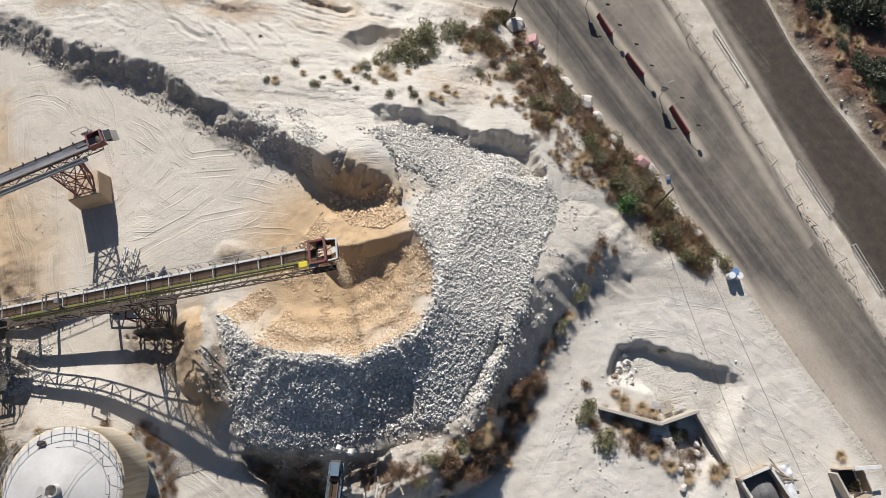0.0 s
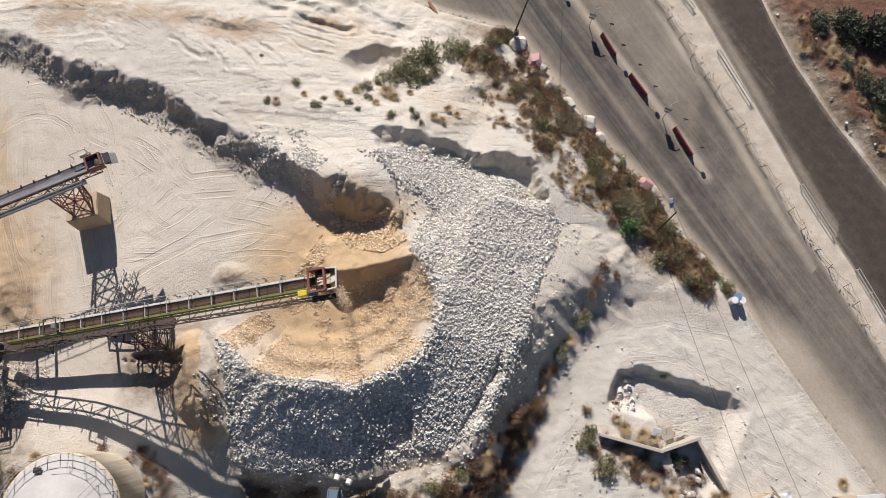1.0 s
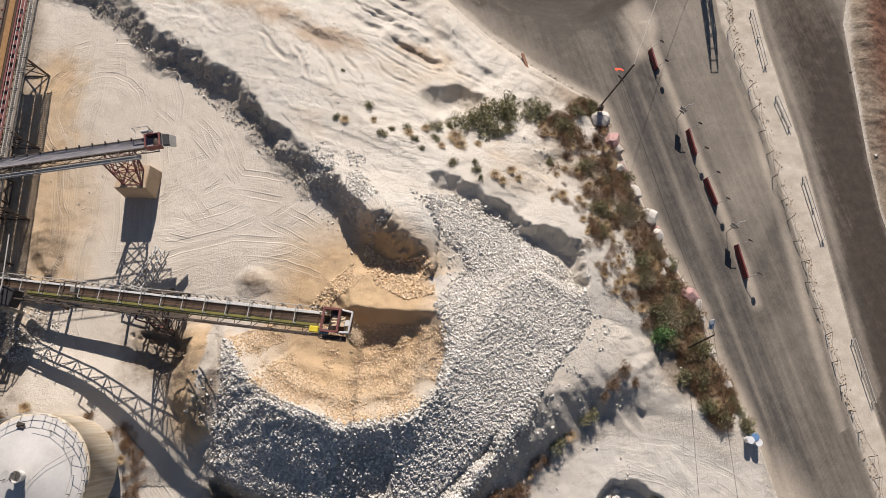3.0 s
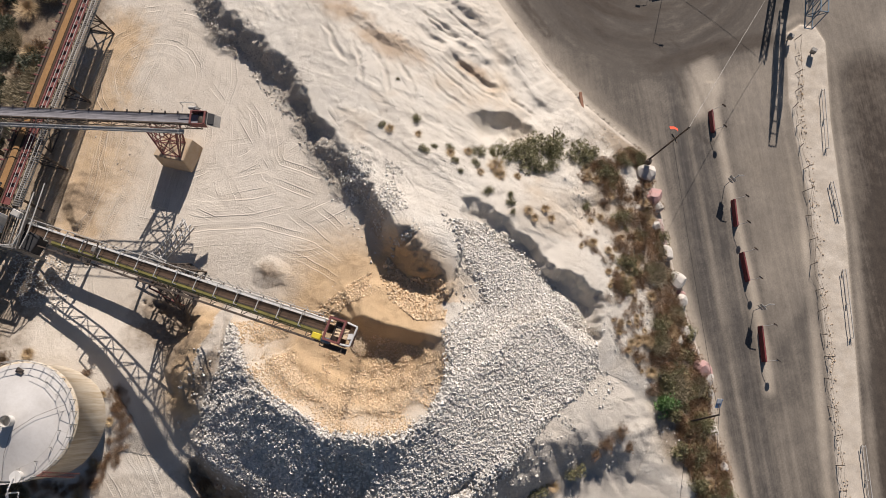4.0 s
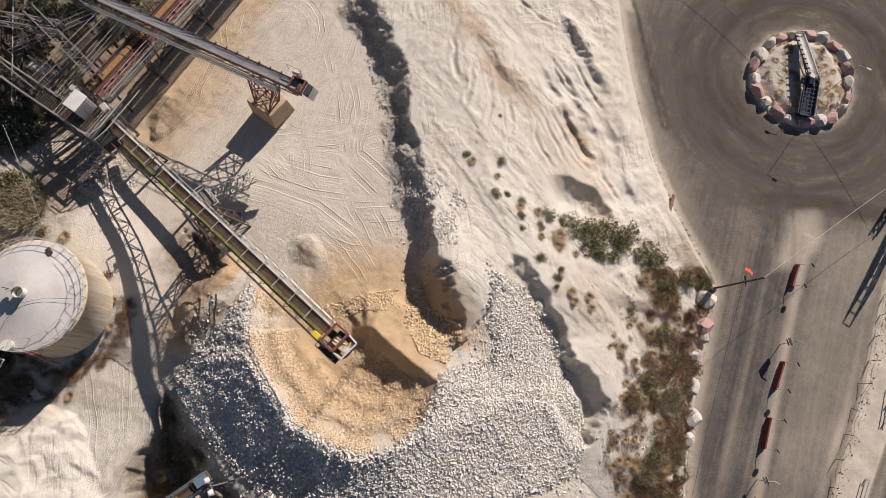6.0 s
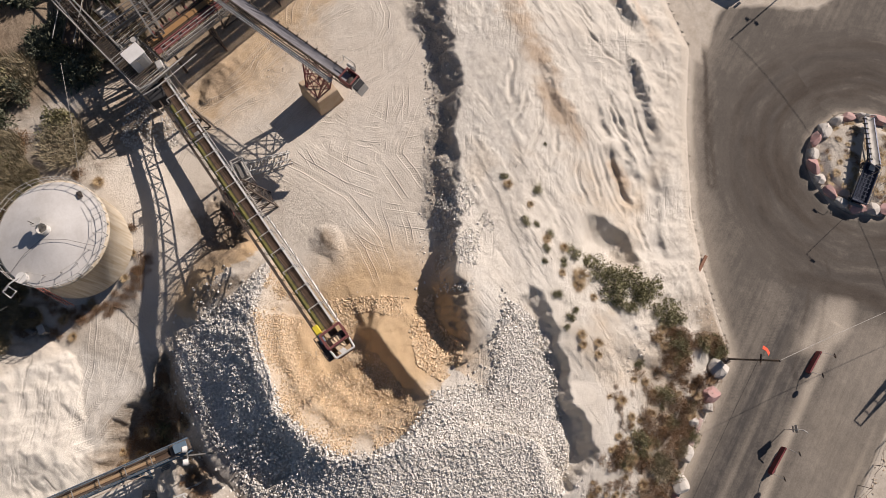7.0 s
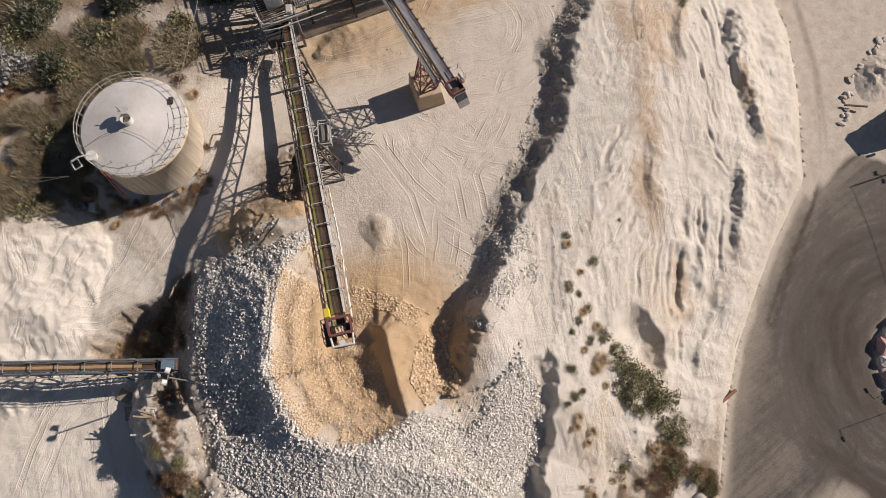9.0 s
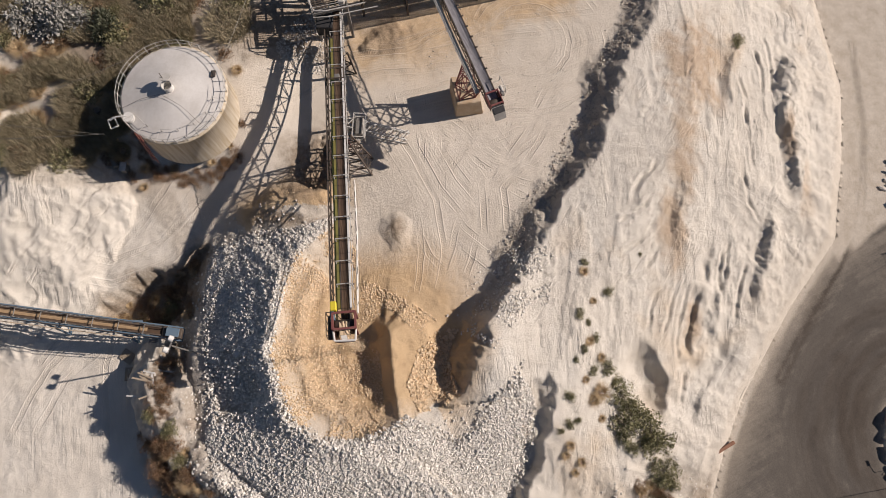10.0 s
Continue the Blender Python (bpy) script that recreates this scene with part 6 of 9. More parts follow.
def stones(name, label, category, P, size, mat, seed):
    """Many angular stones, each its own island, at the points P."""
    rng = np.random.default_rng(seed)
    v = np.array([(x, y, z) for x in (-0.62, 0.62) for y in (-0.62, 0.62) for z in (-0.62, 0.62)])
    f = np.array([(0, 1, 3), (0, 3, 2), (4, 6, 7), (4, 7, 5), (0, 4, 5), (0, 5, 1), (2, 3, 7), (2, 7, 6), (0, 2, 6), (0, 6, 4), (1, 5, 7), (1, 7, 3)])
    n = len(P)
    R = rotations(rng, n)
    shape = v[None] * (1 + rng.uniform(-0.34, 0.34, (n, len(v), 1)))
    shape = shape * rng.uniform(0.62, 1.25, (n, 1, 3))
    co = np.einsum("nij,nkj->nki", R, shape) * size[:, None, None] * 0.5 + P[:, None, :]
    faces = (f[None] + (np.arange(n) * len(v))[:, None, None]).reshape(-1, 3)
    return tagged(new(name, raw_mesh(name, co.reshape(-1, 3), faces, mat)), label, category, kind="stuff")


def strew(rng, n, poly, keep=None):
    xs, ys = [p[0] for p in poly], [p[1] for p in poly]
    X, Y = rng.uniform(min(xs), max(xs), n * 3), rng.uniform(min(ys), max(ys), n * 3)
    ok = inside(X, Y, poly)
    if keep is not None:
        ok &= keep(X, Y)
    X, Y = X[ok][:n], Y[ok][:n]
    return X, Y


HEAP = [(-20.0, 9.0), (-19.2, 6.7), (-18.7, 4.7), (-18.8, 2.4), (-18.3, 0.9), (-17.0, -2.4), (-13, -2.7), (-8.9, -2.2), (-3, -1.2), (0.8, -0.2), (4.2, 1.7), (5.8, 4.8), (7.6, 9), (8.3, 13.0), (9.0, 15.1), (10.6, 17.7), (11.0, 20), (10.2, 22.0),
        (9.0, 23.4), (8.0, 24.2), (6.2, 24.6), (4.6, 25.4), (3.2, 25.9), (1.2, 26.6), (-0.7, 27.2), (-4.0, 27.4), (-5.6, 26.9), (-7.0, 25.6), (-5.2, 23.8), (-3.4, 22.4), (-1.4, 20.8), (-2.6, 18.2), (-3.0, 16.4), (-1.6, 14.2), (-0.9, 12.6), (-1.0, 10.0), (-2.6, 7.4), (-7.4, 5.2), (-12.9, 5.4), (-16.2, 6.5), (-18.8, 8.7)]
INNER = [(-19.6, 9.0), (-16.5, 6.3), (-13, 4.9), (-7.6, 4.7), (-2.3, 7.1), (-0.8, 9.8), (-0.6, 12.5), (-1.9, 15.8), (-4.4, 16.6), (-8.5, 15.2), (-12, 13.2), (-17, 11.0)]


def stone_fields():
    rng = np.random.default_rng(4)

    def thin(size, seed, lo):
        def f(X, Y):
            return fbm(X, Y, size, seed, 3) > lo + rng.uniform(-0.25, 0.25, X.shape)
        return f

    def lay(name, label, category, n, poly, lo, hi, mat, seed, keep=None, sink=0.15, power=1.0, pile=0.0):
        X, Y = strew(rng, n, poly, keep)
        Z = land(X, Y)[0]
        s = lo + (hi - lo) * rng.uniform(0, 1, len(X)) ** (1.5 * power)
        return stones(name, label, category, np.stack([X, Y, Z + s * (0.5 - sink) * 0.55 + pile * rng.uniform(0, 1, len(X)) ** 2], -1), s, mat, seed)

    lay("rock_heap", "crescent heap of coarse broken white limestone", "rock heap", 60000, HEAP, 0.13, 0.30, ROCK, 11, lambda X, Y: (sdf(X, Y, HEAP) > np.maximum(0, 1.2 + 2.6 * fbm(X, Y, 2.5, 97, 3)) * rng.uniform(0, 1, X.shape)) & ~((np.hypot((X + 4.5) / 3.2, (Y - 1.9) / 2.2) < 1 + 0.5 * fbm(X, Y, 1.5, 3)) & (rng.uniform(size=X.shape) > 0.12)), pile=0.20)
    # stones dropping from the belt's end on to the heap
    n_ = 520
    f_ = rng.uniform(0, 1, n_) ** 0.8
    low = land(np.array([-8.2]), np.array([11.9]))[0][0]
    fall = np.stack([-8.1 - 0.45 * f_ + rng.normal(0, 0.13 + 0.16 * f_), 12.1 - 0.2 * f_ + rng.normal(0, 0.16 + 0.16 * f_), 10.0 + (low - 10.0) * f_], -1)
    stones("falling_stones", "stream of tan stones dropping from the belt on to the heap", "stones", fall, rng.uniform(0.05, 0.12, n_), TANROCK, 29)
    lay("stray_rock", "loose rocks that rolled off the heap", "rocks", 4200, [(-23, 10), (-21.5, 1), (-18.5, -4.2), (-10, -4.4), (1, -3), (6.5, 1), (9.6, 8), (12, 14), (14.5, 18), (14, 23.5), (9, 24.5), (4, 26.8), (-4, 28), (-8, 26), (-4, 22), (-3, 17), (4, 12), (0, 4), (-12, 3), (-18, 6)], 0.08, 0.30, ROCK, 26, lambda X, Y: (np.abs(sdf(X, Y, HEAP)) < 2.0) & (fbm(X, Y, 1.6, 96, 3) > rng.uniform(-0.3, 0.5, X.shape)), 0.2, 1.3)
    lay("chalk_block", "broken chalk blocks at the scarp's end", "rocks", 34, [(15.4, 3.2), (15.6, 5.6), (17.2, 5.8), (18.4, 4.6), (17.4, 3.0)], 0.2, 0.75, ROCK, 27, None, 0.2, 1.3)
    lay("fine_stone", "small limestone chips between the coarse rock", "gravel", 10000, HEAP, 0.09, 0.18, ROCK, 12)
    lay("ochre_rock", "ochre-dusted broken stone under the belt's end", "rock heap", 15000, INNER, 0.07, 0.22, TANROCK, 13, lambda X, Y: (fbm(X, Y, 2.2, 81, 3) > -0.1 + rng.uniform(-0.25, 0.25, X.shape)) & (dist_line(X, Y, SPUR)[0] > 1.1), 0.2, 1.4)
    lay("ochre_rock", "ochre-dusted stones at the foot of the cut", "rock heap", 1900, [(-8.4, 17.0), (-5.4, 16.3), (-3.3, 17.4), (-3.4, 19.2), (-5.0, 20.6), (-8.4, 19.6), (-10.4, 20.4), (-10.6, 19.2)], 0.10, 0.34, TANROCK, 14, lambda X, Y: fbm(X, Y, 1.8, 98, 3) > rng.uniform(-0.5, 0.25, X.shape))
    lay("ochre_rock", "ochre-dusted stones on the back of the spur", "rock heap", 1500, [(-14.6, 11.7), (-13.4, 14.7), (-11.3, 18.5), (-9.3, 19.0), (-9.8, 17.0), (-11.7, 14.6), (-12.9, 12.1)], 0.08, 0.24, TANROCK, 30, lambda X, Y: fbm(X, Y, 1.2, 95, 3) > rng.uniform(-0.45, 0.3, X.shape))
    lay("bank_stones", "pale stones slumped down the cut bank", "stones", 2100, [(-18.6, 26.0), (-17.8, 28.6), (-13.0, 28.2), (-11.0, 25.2), (-8.6, 23.4), (-9.8, 21.4), (-14.5, 22.4), (-17.4, 24.4)], 0.08, 0.27, ROCK, 15, thin(1.6, 83, 0.0), 0.2, 1.6)
    lay("bank_stones", "scattered stones at the foot of the cut bank", "stones", 2600, [(-44, 34), (-30, 30), (-18, 23), (-11, 19), (-9.5, 21), (-18, 26.8), (-29, 33.5), (-44, 38)], 0.06, 0.22, ROCK, 16, thin(2.5, 85, 0.1), 0.2, 1.6)
    lay("bank_rubble", "broken earth clods down the face of the cut", "stones", 5200, [(-46, 37.2), (-40, 36.4), (-35, 34.2), (-30, 33.0), (-25.5, 30.6), (-20.6, 27.6), (-17, 25.6), (-17.5, 23.6), (-22, 25.6), (-27, 28.6), (-32, 31.0), (-40, 34.2), (-46, 36)], 0.06, 0.24, CLOD, 28, thin(1.4, 99, -0.05), 0.25, 1.8)
    lay("spill_stones", "crushed stone spilled beneath the transfer tower", "stones", 1300, [(-40.5, 7.5), (-34.5, 6.2), (-34, 2.5), (-37, 1.8), (-41, 4)], 0.07, 0.2, ROCK, 17)
    lay("yard_stones", "small stones strewn over the trodden yard", "stones", 1700, [(-43, 34), (-12, 19), (-11, 13), (-20, 11.5), (-27, 10), (-42, 12)], 0.04, 0.13, BOULDER_W, 18, thin(3.0, 87, 0.15), 0.25, 2.4)
    lay("mound_stones", "clods on the brown earth mound", "stones", 60, [(-22, 8.5), (-19.5, 8), (-18.8, 2), (-22, 1), (-25, 5)], 0.05, 0.16, TANROCK, 19)
    lay("verge_stones", "small stones on the slope above the road", "stones", 2200, [(-12, 50), (-2, 45.5), (7, 42.5), (15, 31), (22, 23), (28, 14), (22, 14), (14, 20), (9, 27), (2, 34), (-8, 43)], 0.06, 0.24, ROCK, 20, thin(3.0, 88, 0.05), 0.2, 1.6)
    lay("plateau_stones", "clods and stones on the white upper ground", "stones", 2600, [(-44, 56), (-22, 56), (-8, 47), (0, 34), (4, 29), (-10, 28), (-22, 30), (-34, 37), (-46, 40)], 0.04, 0.17, BOULDER_W, 24, thin(2.2, 89, 0.2), 0.3, 2.6)
    lay("bank_rubble", "pale rubble under the south embankment", "stones", 1100, [(15, 17), (16, 11), (9, 2), (4, -5), (-2, -6.5), (-13, -6), (-13, -2.6), (-1, -2.2), (5, 2), (8, 9)], 0.06, 0.26, ROCK, 21, thin(2.2, 90, 0.1), 0.2, 1.6)
    lay("dirt_stones", "small stones beside the dirt track", "stones", 900, [(12, 6), (16, 9), (30, 5), (36, -3), (30, -8), (8, -8)], 0.06, 0.28, BOULDER_W, 22, thin(2.5, 92, 0.2), 0.2, 2.0)
    lay("far_stones", "pale stones along the far verge of the road", "stones", 110, [(36, 46), (39.5, 46), (49, 26), (46, 24.5)], 0.08, 0.6, BOULDER_W, 23, thin(1.6, 94, 0.05), 0.2, 2.0)


def boulder_mesh(name, seed, mat):
    rng = np.random.default_rng(seed)
    v, f = ico(2)
    d = v.copy()
    for k in range(15):
        ax = rng.normal(size=3)
        ax /= np.linalg.norm(ax)
        cut = rng.uniform(0.55, 0.85)
        over = np.maximum(d @ ax - cut, 0)
        d = d - over[:, None] * ax[None]
    d = d * (1 + 0.015 * rng.normal(size=(len(v), 1)))
    d = d * np.array([1.0, rng.uniform(0.7, 0.95), rng.uniform(0.6, 0.8)])
    return raw_mesh(name, d, f, mat)


def boulders():
    white = [boulder_mesh("boulder", 100 + i, BOULDER_W) for i in range(5)]
    pink = [boulder_mesh("boulder", 200 + i, BOULDER_P) for i in range(4)]
    rng = random.Random(6)

    def place(x, y, size, kind, group, label, turn=None):
        z = ROAD_Z if "roundabout" in group else height(x, y)
        ob = new("boulder", rng.choice(pink if kind else white))
        ob.matrix_basis = pose(x, y, z + size * 0.22, rng.uniform(-12, 12), rng.uniform(-12, 12), rng.uniform(0, 360) if turn is None else turn) @ Matrix.Diagonal((size * 0.62, size * (0.5 if turn is not None else 0.6), size * 0.6, 1))
        tagged(ob, label, "boulder", group)

    ring = ISLAND
    tot = [0.0]
    for a, b in zip(ring, ring[1:] + ring[:1]):
        tot.append(tot[-1] + math.hypot(b[0] - a[0], b[1] - a[1]))
    n = 21
    cx, cy = sum(p[0] for p in ring) / len(ring), sum(p[1] for p in ring) / len(ring)
    for i in range(n):
        s = tot[-1] * (i + 0.15 * rng.random()) / n
        k = max(j for j in range(len(ring)) if tot[j] <= s)
        f = (s - tot[k]) / (tot[k + 1] - tot[k])
        a, b = ring[k], ring[(k + 1) % len(ring)]
        x, y = a[0] + (b[0] - a[0]) * f, a[1] + (b[1] - a[1]) * f
        d = math.hypot(cx - x, cy - y)
        x, y = x + (cx - x) / d * 0.6, y + (cy - y) / d * 0.6
        place(x, y, rng.uniform(1.35, 2.0), i % 2, "boulders round the roundabout", "pink-painted boulder in the roundabout's ring" if i % 2 else "whitewashed boulder in the roundabout's ring", math.degrees(math.atan2(b[1] - a[1], b[0] - a[0])))
    road = "boulders along the road"
    for x, y, s, k in ((8.0, 41.4, 2.0, 0), (9.6, 39.3, 1.7, 1), (10.3, 38.5, 1.3, 0), (13.0, 34.3, 1.6, 0), (15.0, 32.4, 1.9, 0), (15.9, 31.5, 1.0, 1), (16.2, 30.9, 1.4, 0), (17.4, 27.9, 1.2, 0), (18.3, 28.0, 1.2, 0), (17.3, 26.7, 1.2, 0),
                       (20.4, 25.4, 1.8, 1), (21.2, 24.7, 1.4, 0), (22.0, 23.6, 1.1, 0), (19.2, 26.6, 1.0, 0), (23.6, 20.6, 1.0, 0), (25.6, 18.0, 0.9, 0), (10.9, 36.6, 1.0, 0)):
        place(x, y, s, k, road, "pink-painted boulder on the verge" if k else "large white boulder on the verge")


stone_fields()
boulders()


# ---- plants ----
def leaf_mesh(name, mat, rng, n, radius, tall, leaf, lumps=9, low=0.05, slim=0.33):
    """A crown of small leaves gathered in uneven clumps."""
    c = rng.normal(size=(lumps, 3))
    c /= np.linalg.norm(c, axis=1)[:, None]
    c *= rng.uniform(0.35, 0.85, (lumps, 1))
    c[:, 2] = np.abs(c[:, 2])
    rad = rng.uniform(0.28, 0.52, lumps)
    k = rng.integers(0, lumps, n)
    d = rng.normal(size=(n, 3))
    d /= np.linalg.norm(d, axis=1)[:, None]
    p = c[k] + d * rad[k][:, None] * rng.uniform(0.55, 1.05, (n, 1))
    p[:, 2] = np.maximum(p[:, 2], low)
    p = p * np.array([radius, radius, tall])
    out = d + rng.normal(size=(n, 3)) * 0.6
    out /= np.linalg.norm(out, axis=1)[:, None]
    side = np.cross(out, rng.normal(size=(n, 3)))
    side /= np.linalg.norm(side, axis=1)[:, None]
    s = leaf * rng.uniform(0.6, 1.4, (n, 1))
    tip = p + out * s
    mid = p + out * s * 0.5
    quad = np.stack([p, mid - side * s * slim, tip, mid + side * s * slim], 1)
    return raw_mesh(name, quad.reshape(-1, 3), np.arange(n * 4).reshape(-1, 4), mat)


def blade_mesh(name, mat, rng, n, radius, tall, width, spread=0.45):
    """A tuft of thin blades that fan out from the ground."""
    a = rng.uniform(0, math.tau, n)
    r0 = radius * spread * np.sqrt(rng.uniform(0, 1, n))
    base = np.stack([r0 * np.cos(a), r0 * np.sin(a), np.zeros(n)], -1)
    lean = rng.uniform(0.15, 1.0, n)
    b = a + rng.normal(size=n) * (0.5 + 1.6 * (spread > 0.6))
    L = tall * rng.uniform(0.5, 1.1, n)
    mid = base + np.stack([np.cos(b) * lean * L * 0.35, np.sin(b) * lean * L * 0.35, L * 0.6], -1)
    reach = radius * (1.1 if spread < 0.6 else 0.55)
    tip = base + np.stack([np.cos(b) * lean * reach, np.sin(b) * lean * reach, L * (1 - 0.25 * lean)], -1)
    side = np.stack([-np.sin(b), np.cos(b), np.zeros(n)], -1) * width
    quad = np.stack([base - side, mid - side * 0.8, tip, mid + side * 0.8], 1)
    return raw_mesh(name, quad.reshape(-1, 3), np.arange(n * 4).reshape(-1, 4), mat)


def twig_mesh(name, mat, rng, n, radius, tall, thick):
    """Bare stems that rise and spread from one root."""
    bm = bmesh.new()
    for i in range(n):
        a, r = rng.uniform(0, math.tau), radius * rng.uniform(0.2, 0.9)
        p0, p2 = Vector((0.05 * math.cos(a), 0.05 * math.sin(a), -0.1)), Vector((r * math.cos(a), r * math.sin(a), tall * rng.uniform(0.5, 0.95)))
        p1 = p0.lerp(p2, 0.5) + Vector((0, 0, tall * 0.12))
        for q0, q1, t0, t1 in ((p0, p1, thick, thick * 0.7), (p1, p2, thick * 0.7, thick * 0.25)):
            m = along(q0, q1)
            L = (q1 - q0).length
            ra = [bm.verts.new(m @ Vector((0, t0 * math.cos(k * 2.094), t0 * math.sin(k * 2.094)))) for k in range(3)]
            rb = [bm.verts.new(m @ Vector((L, t1 * math.cos(k * 2.094), t1 * math.sin(k * 2.094)))) for k in range(3)]
            for k in range(3):
                bm.faces.new((ra[k], ra[(k + 1) % 3], rb[(k + 1) % 3], rb[k]))
    return mesh_of(name, bm, mat)


def plant_kind(name, label, category, stem, crown, crown_name):
    e = new(name)
    tagged(e, label, category)
    for nm, me in (("stem", stem), (crown_name, crown)):
        if me is not None:
            ob = new(nm, me)
            ob.parent = e
    return e


PLANTS = {}


def plant_kinds():
    rng = np.random.default_rng(9)
    for i in range(3):
        PLANTS["green", i] = plant_kind("shrub", "dusty green shrub on pale ground", "shrub", twig_mesh("stem", BARK, rng, 12, 0.7, 0.8, 0.03), leaf_mesh("foliage", GREEN, rng, 1050, 1.0, 0.9, 0.13, 18), "foliage")
        PLANTS["dead", i] = plant_kind("dry_shrub", "dead brown shrub on the bank", "shrub", twig_mesh("stem", BARK, rng, 22, 0.8, 0.8, 0.022), leaf_mesh("foliage", DEAD, rng, 1150, 1.0, 0.7, 0.095, 22), "foliage")
        PLANTS["straw", i] = plant_kind("grass_tuft", "dry straw-coloured grass tuft", "grass", None, blade_mesh("blade_tuft", DRY, rng, 420, 0.95, 0.75, 0.018), "blade_tuft")
        PLANTS["reed", i] = plant_kind("reed_clump", "brown-green reeds in a dense clump", "reeds", twig_mesh("stem", BARK, rng, 14, 1.0, 1.0, 0.02), blade_mesh("blade_tuft", REED, rng, 1500, 1.15, 1.0, 0.02, 0.95), "blade_tuft")
        PLANTS["deep", i] = plant_kind("dense_bush", "dark leafy bush in a thicket", "bush", twig_mesh("stem", BARK, rng, 14, 0.8, 0.9, 0.05), leaf_mesh("foliage", DEEP, rng, 2600, 1.0, 1.0, 0.24, 26, slim=0.13), "foliage")
    PLANTS["fresh", 0] = plant_kind("green_bush", "bright green bush on the bank", "bush", twig_mesh("stem", BARK, rng, 14, 0.7, 0.9, 0.03), leaf_mesh("foliage", FRESH, rng, 1500, 0.95, 1.1, 0.15, 12), "foliage")
    PLANTS["pale", 0] = plant_kind("dusty_bush", "bush whose leaves are white with dust", "bush", twig_mesh("stem", BARK, rng, 14, 0.8, 0.9, 0.04), leaf_mesh("foliage", PALE, rng, 2200, 1.0, 1.0, 0.17, 16), "foliage")
    USED.clear()


SCRUB = []


def scrub(x, y, r, h=None):
    """Marks a place for the joined scrub."""
    SCRUB.append((x, y, height(x, y) - 0.04, r, h or r * PRND.uniform(0.8, 1.1), PRND.uniform(0, math.tau), PRND.randrange(3)))


def scrub_mesh():
    co = []
    for k in range(3):
        me = PLANTS["dead", k].children[1].data if PLANTS["dead", k].children[1].name.startswith("foliage") else PLANTS["dead", k].children[0].data
        base = np.empty(len(me.vertices) * 3, np.float32)
        me.vertices.foreach_get("co", base)
        base = base.reshape(-1, 4, 3)[::2].reshape(-1, 3)
        for x, y, z, r, h, a, kind in SCRUB:
            if kind == k:
                c, s = math.cos(a), math.sin(a)
                co.append(np.stack([x + r * (base[:, 0] * c - base[:, 1] * s), y + r * (base[:, 0] * s + base[:, 1] * c), z + h * base[:, 2]], -1))
    co = np.concatenate(co)
    tagged(new("dry_scrub", raw_mesh("dry_scrub", co, np.arange(len(co)).reshape(-1, 4), DEAD)), "dense dead brown scrub along the verge and banks", "scrub", kind="stuff")


USED = set()
PRND = random.Random(17)


def grow(kind, x, y, r, h=None, group="", z=None):
    """Plants one of a kind; the first of each mesh is the original, the rest are copies."""
    pick = [k for k in PLANTS if k[0] == kind]
    k = PRND.choice(pick)
    h = h or r * PRND.uniform(0.85, 1.15)
    r = r * 0.8 if kind == "straw" else r
    m = pose(x, y, (height(x, y) if z is None else z) - 0.04, PRND.uniform(-6, 6), PRND.uniform(-6, 6), PRND.uniform(0, 360))
    s = Vector((r * PRND.uniform(0.85, 1.15), r * PRND.uniform(0.85, 1.15), h))
    e = PLANTS[k]
    if k in USED:
        e = copy_thing(e, m)
    USED.add(k)
    e.matrix_basis = m @ Matrix.Diagonal((*s, 1))
    if group:
        e["group"] = group


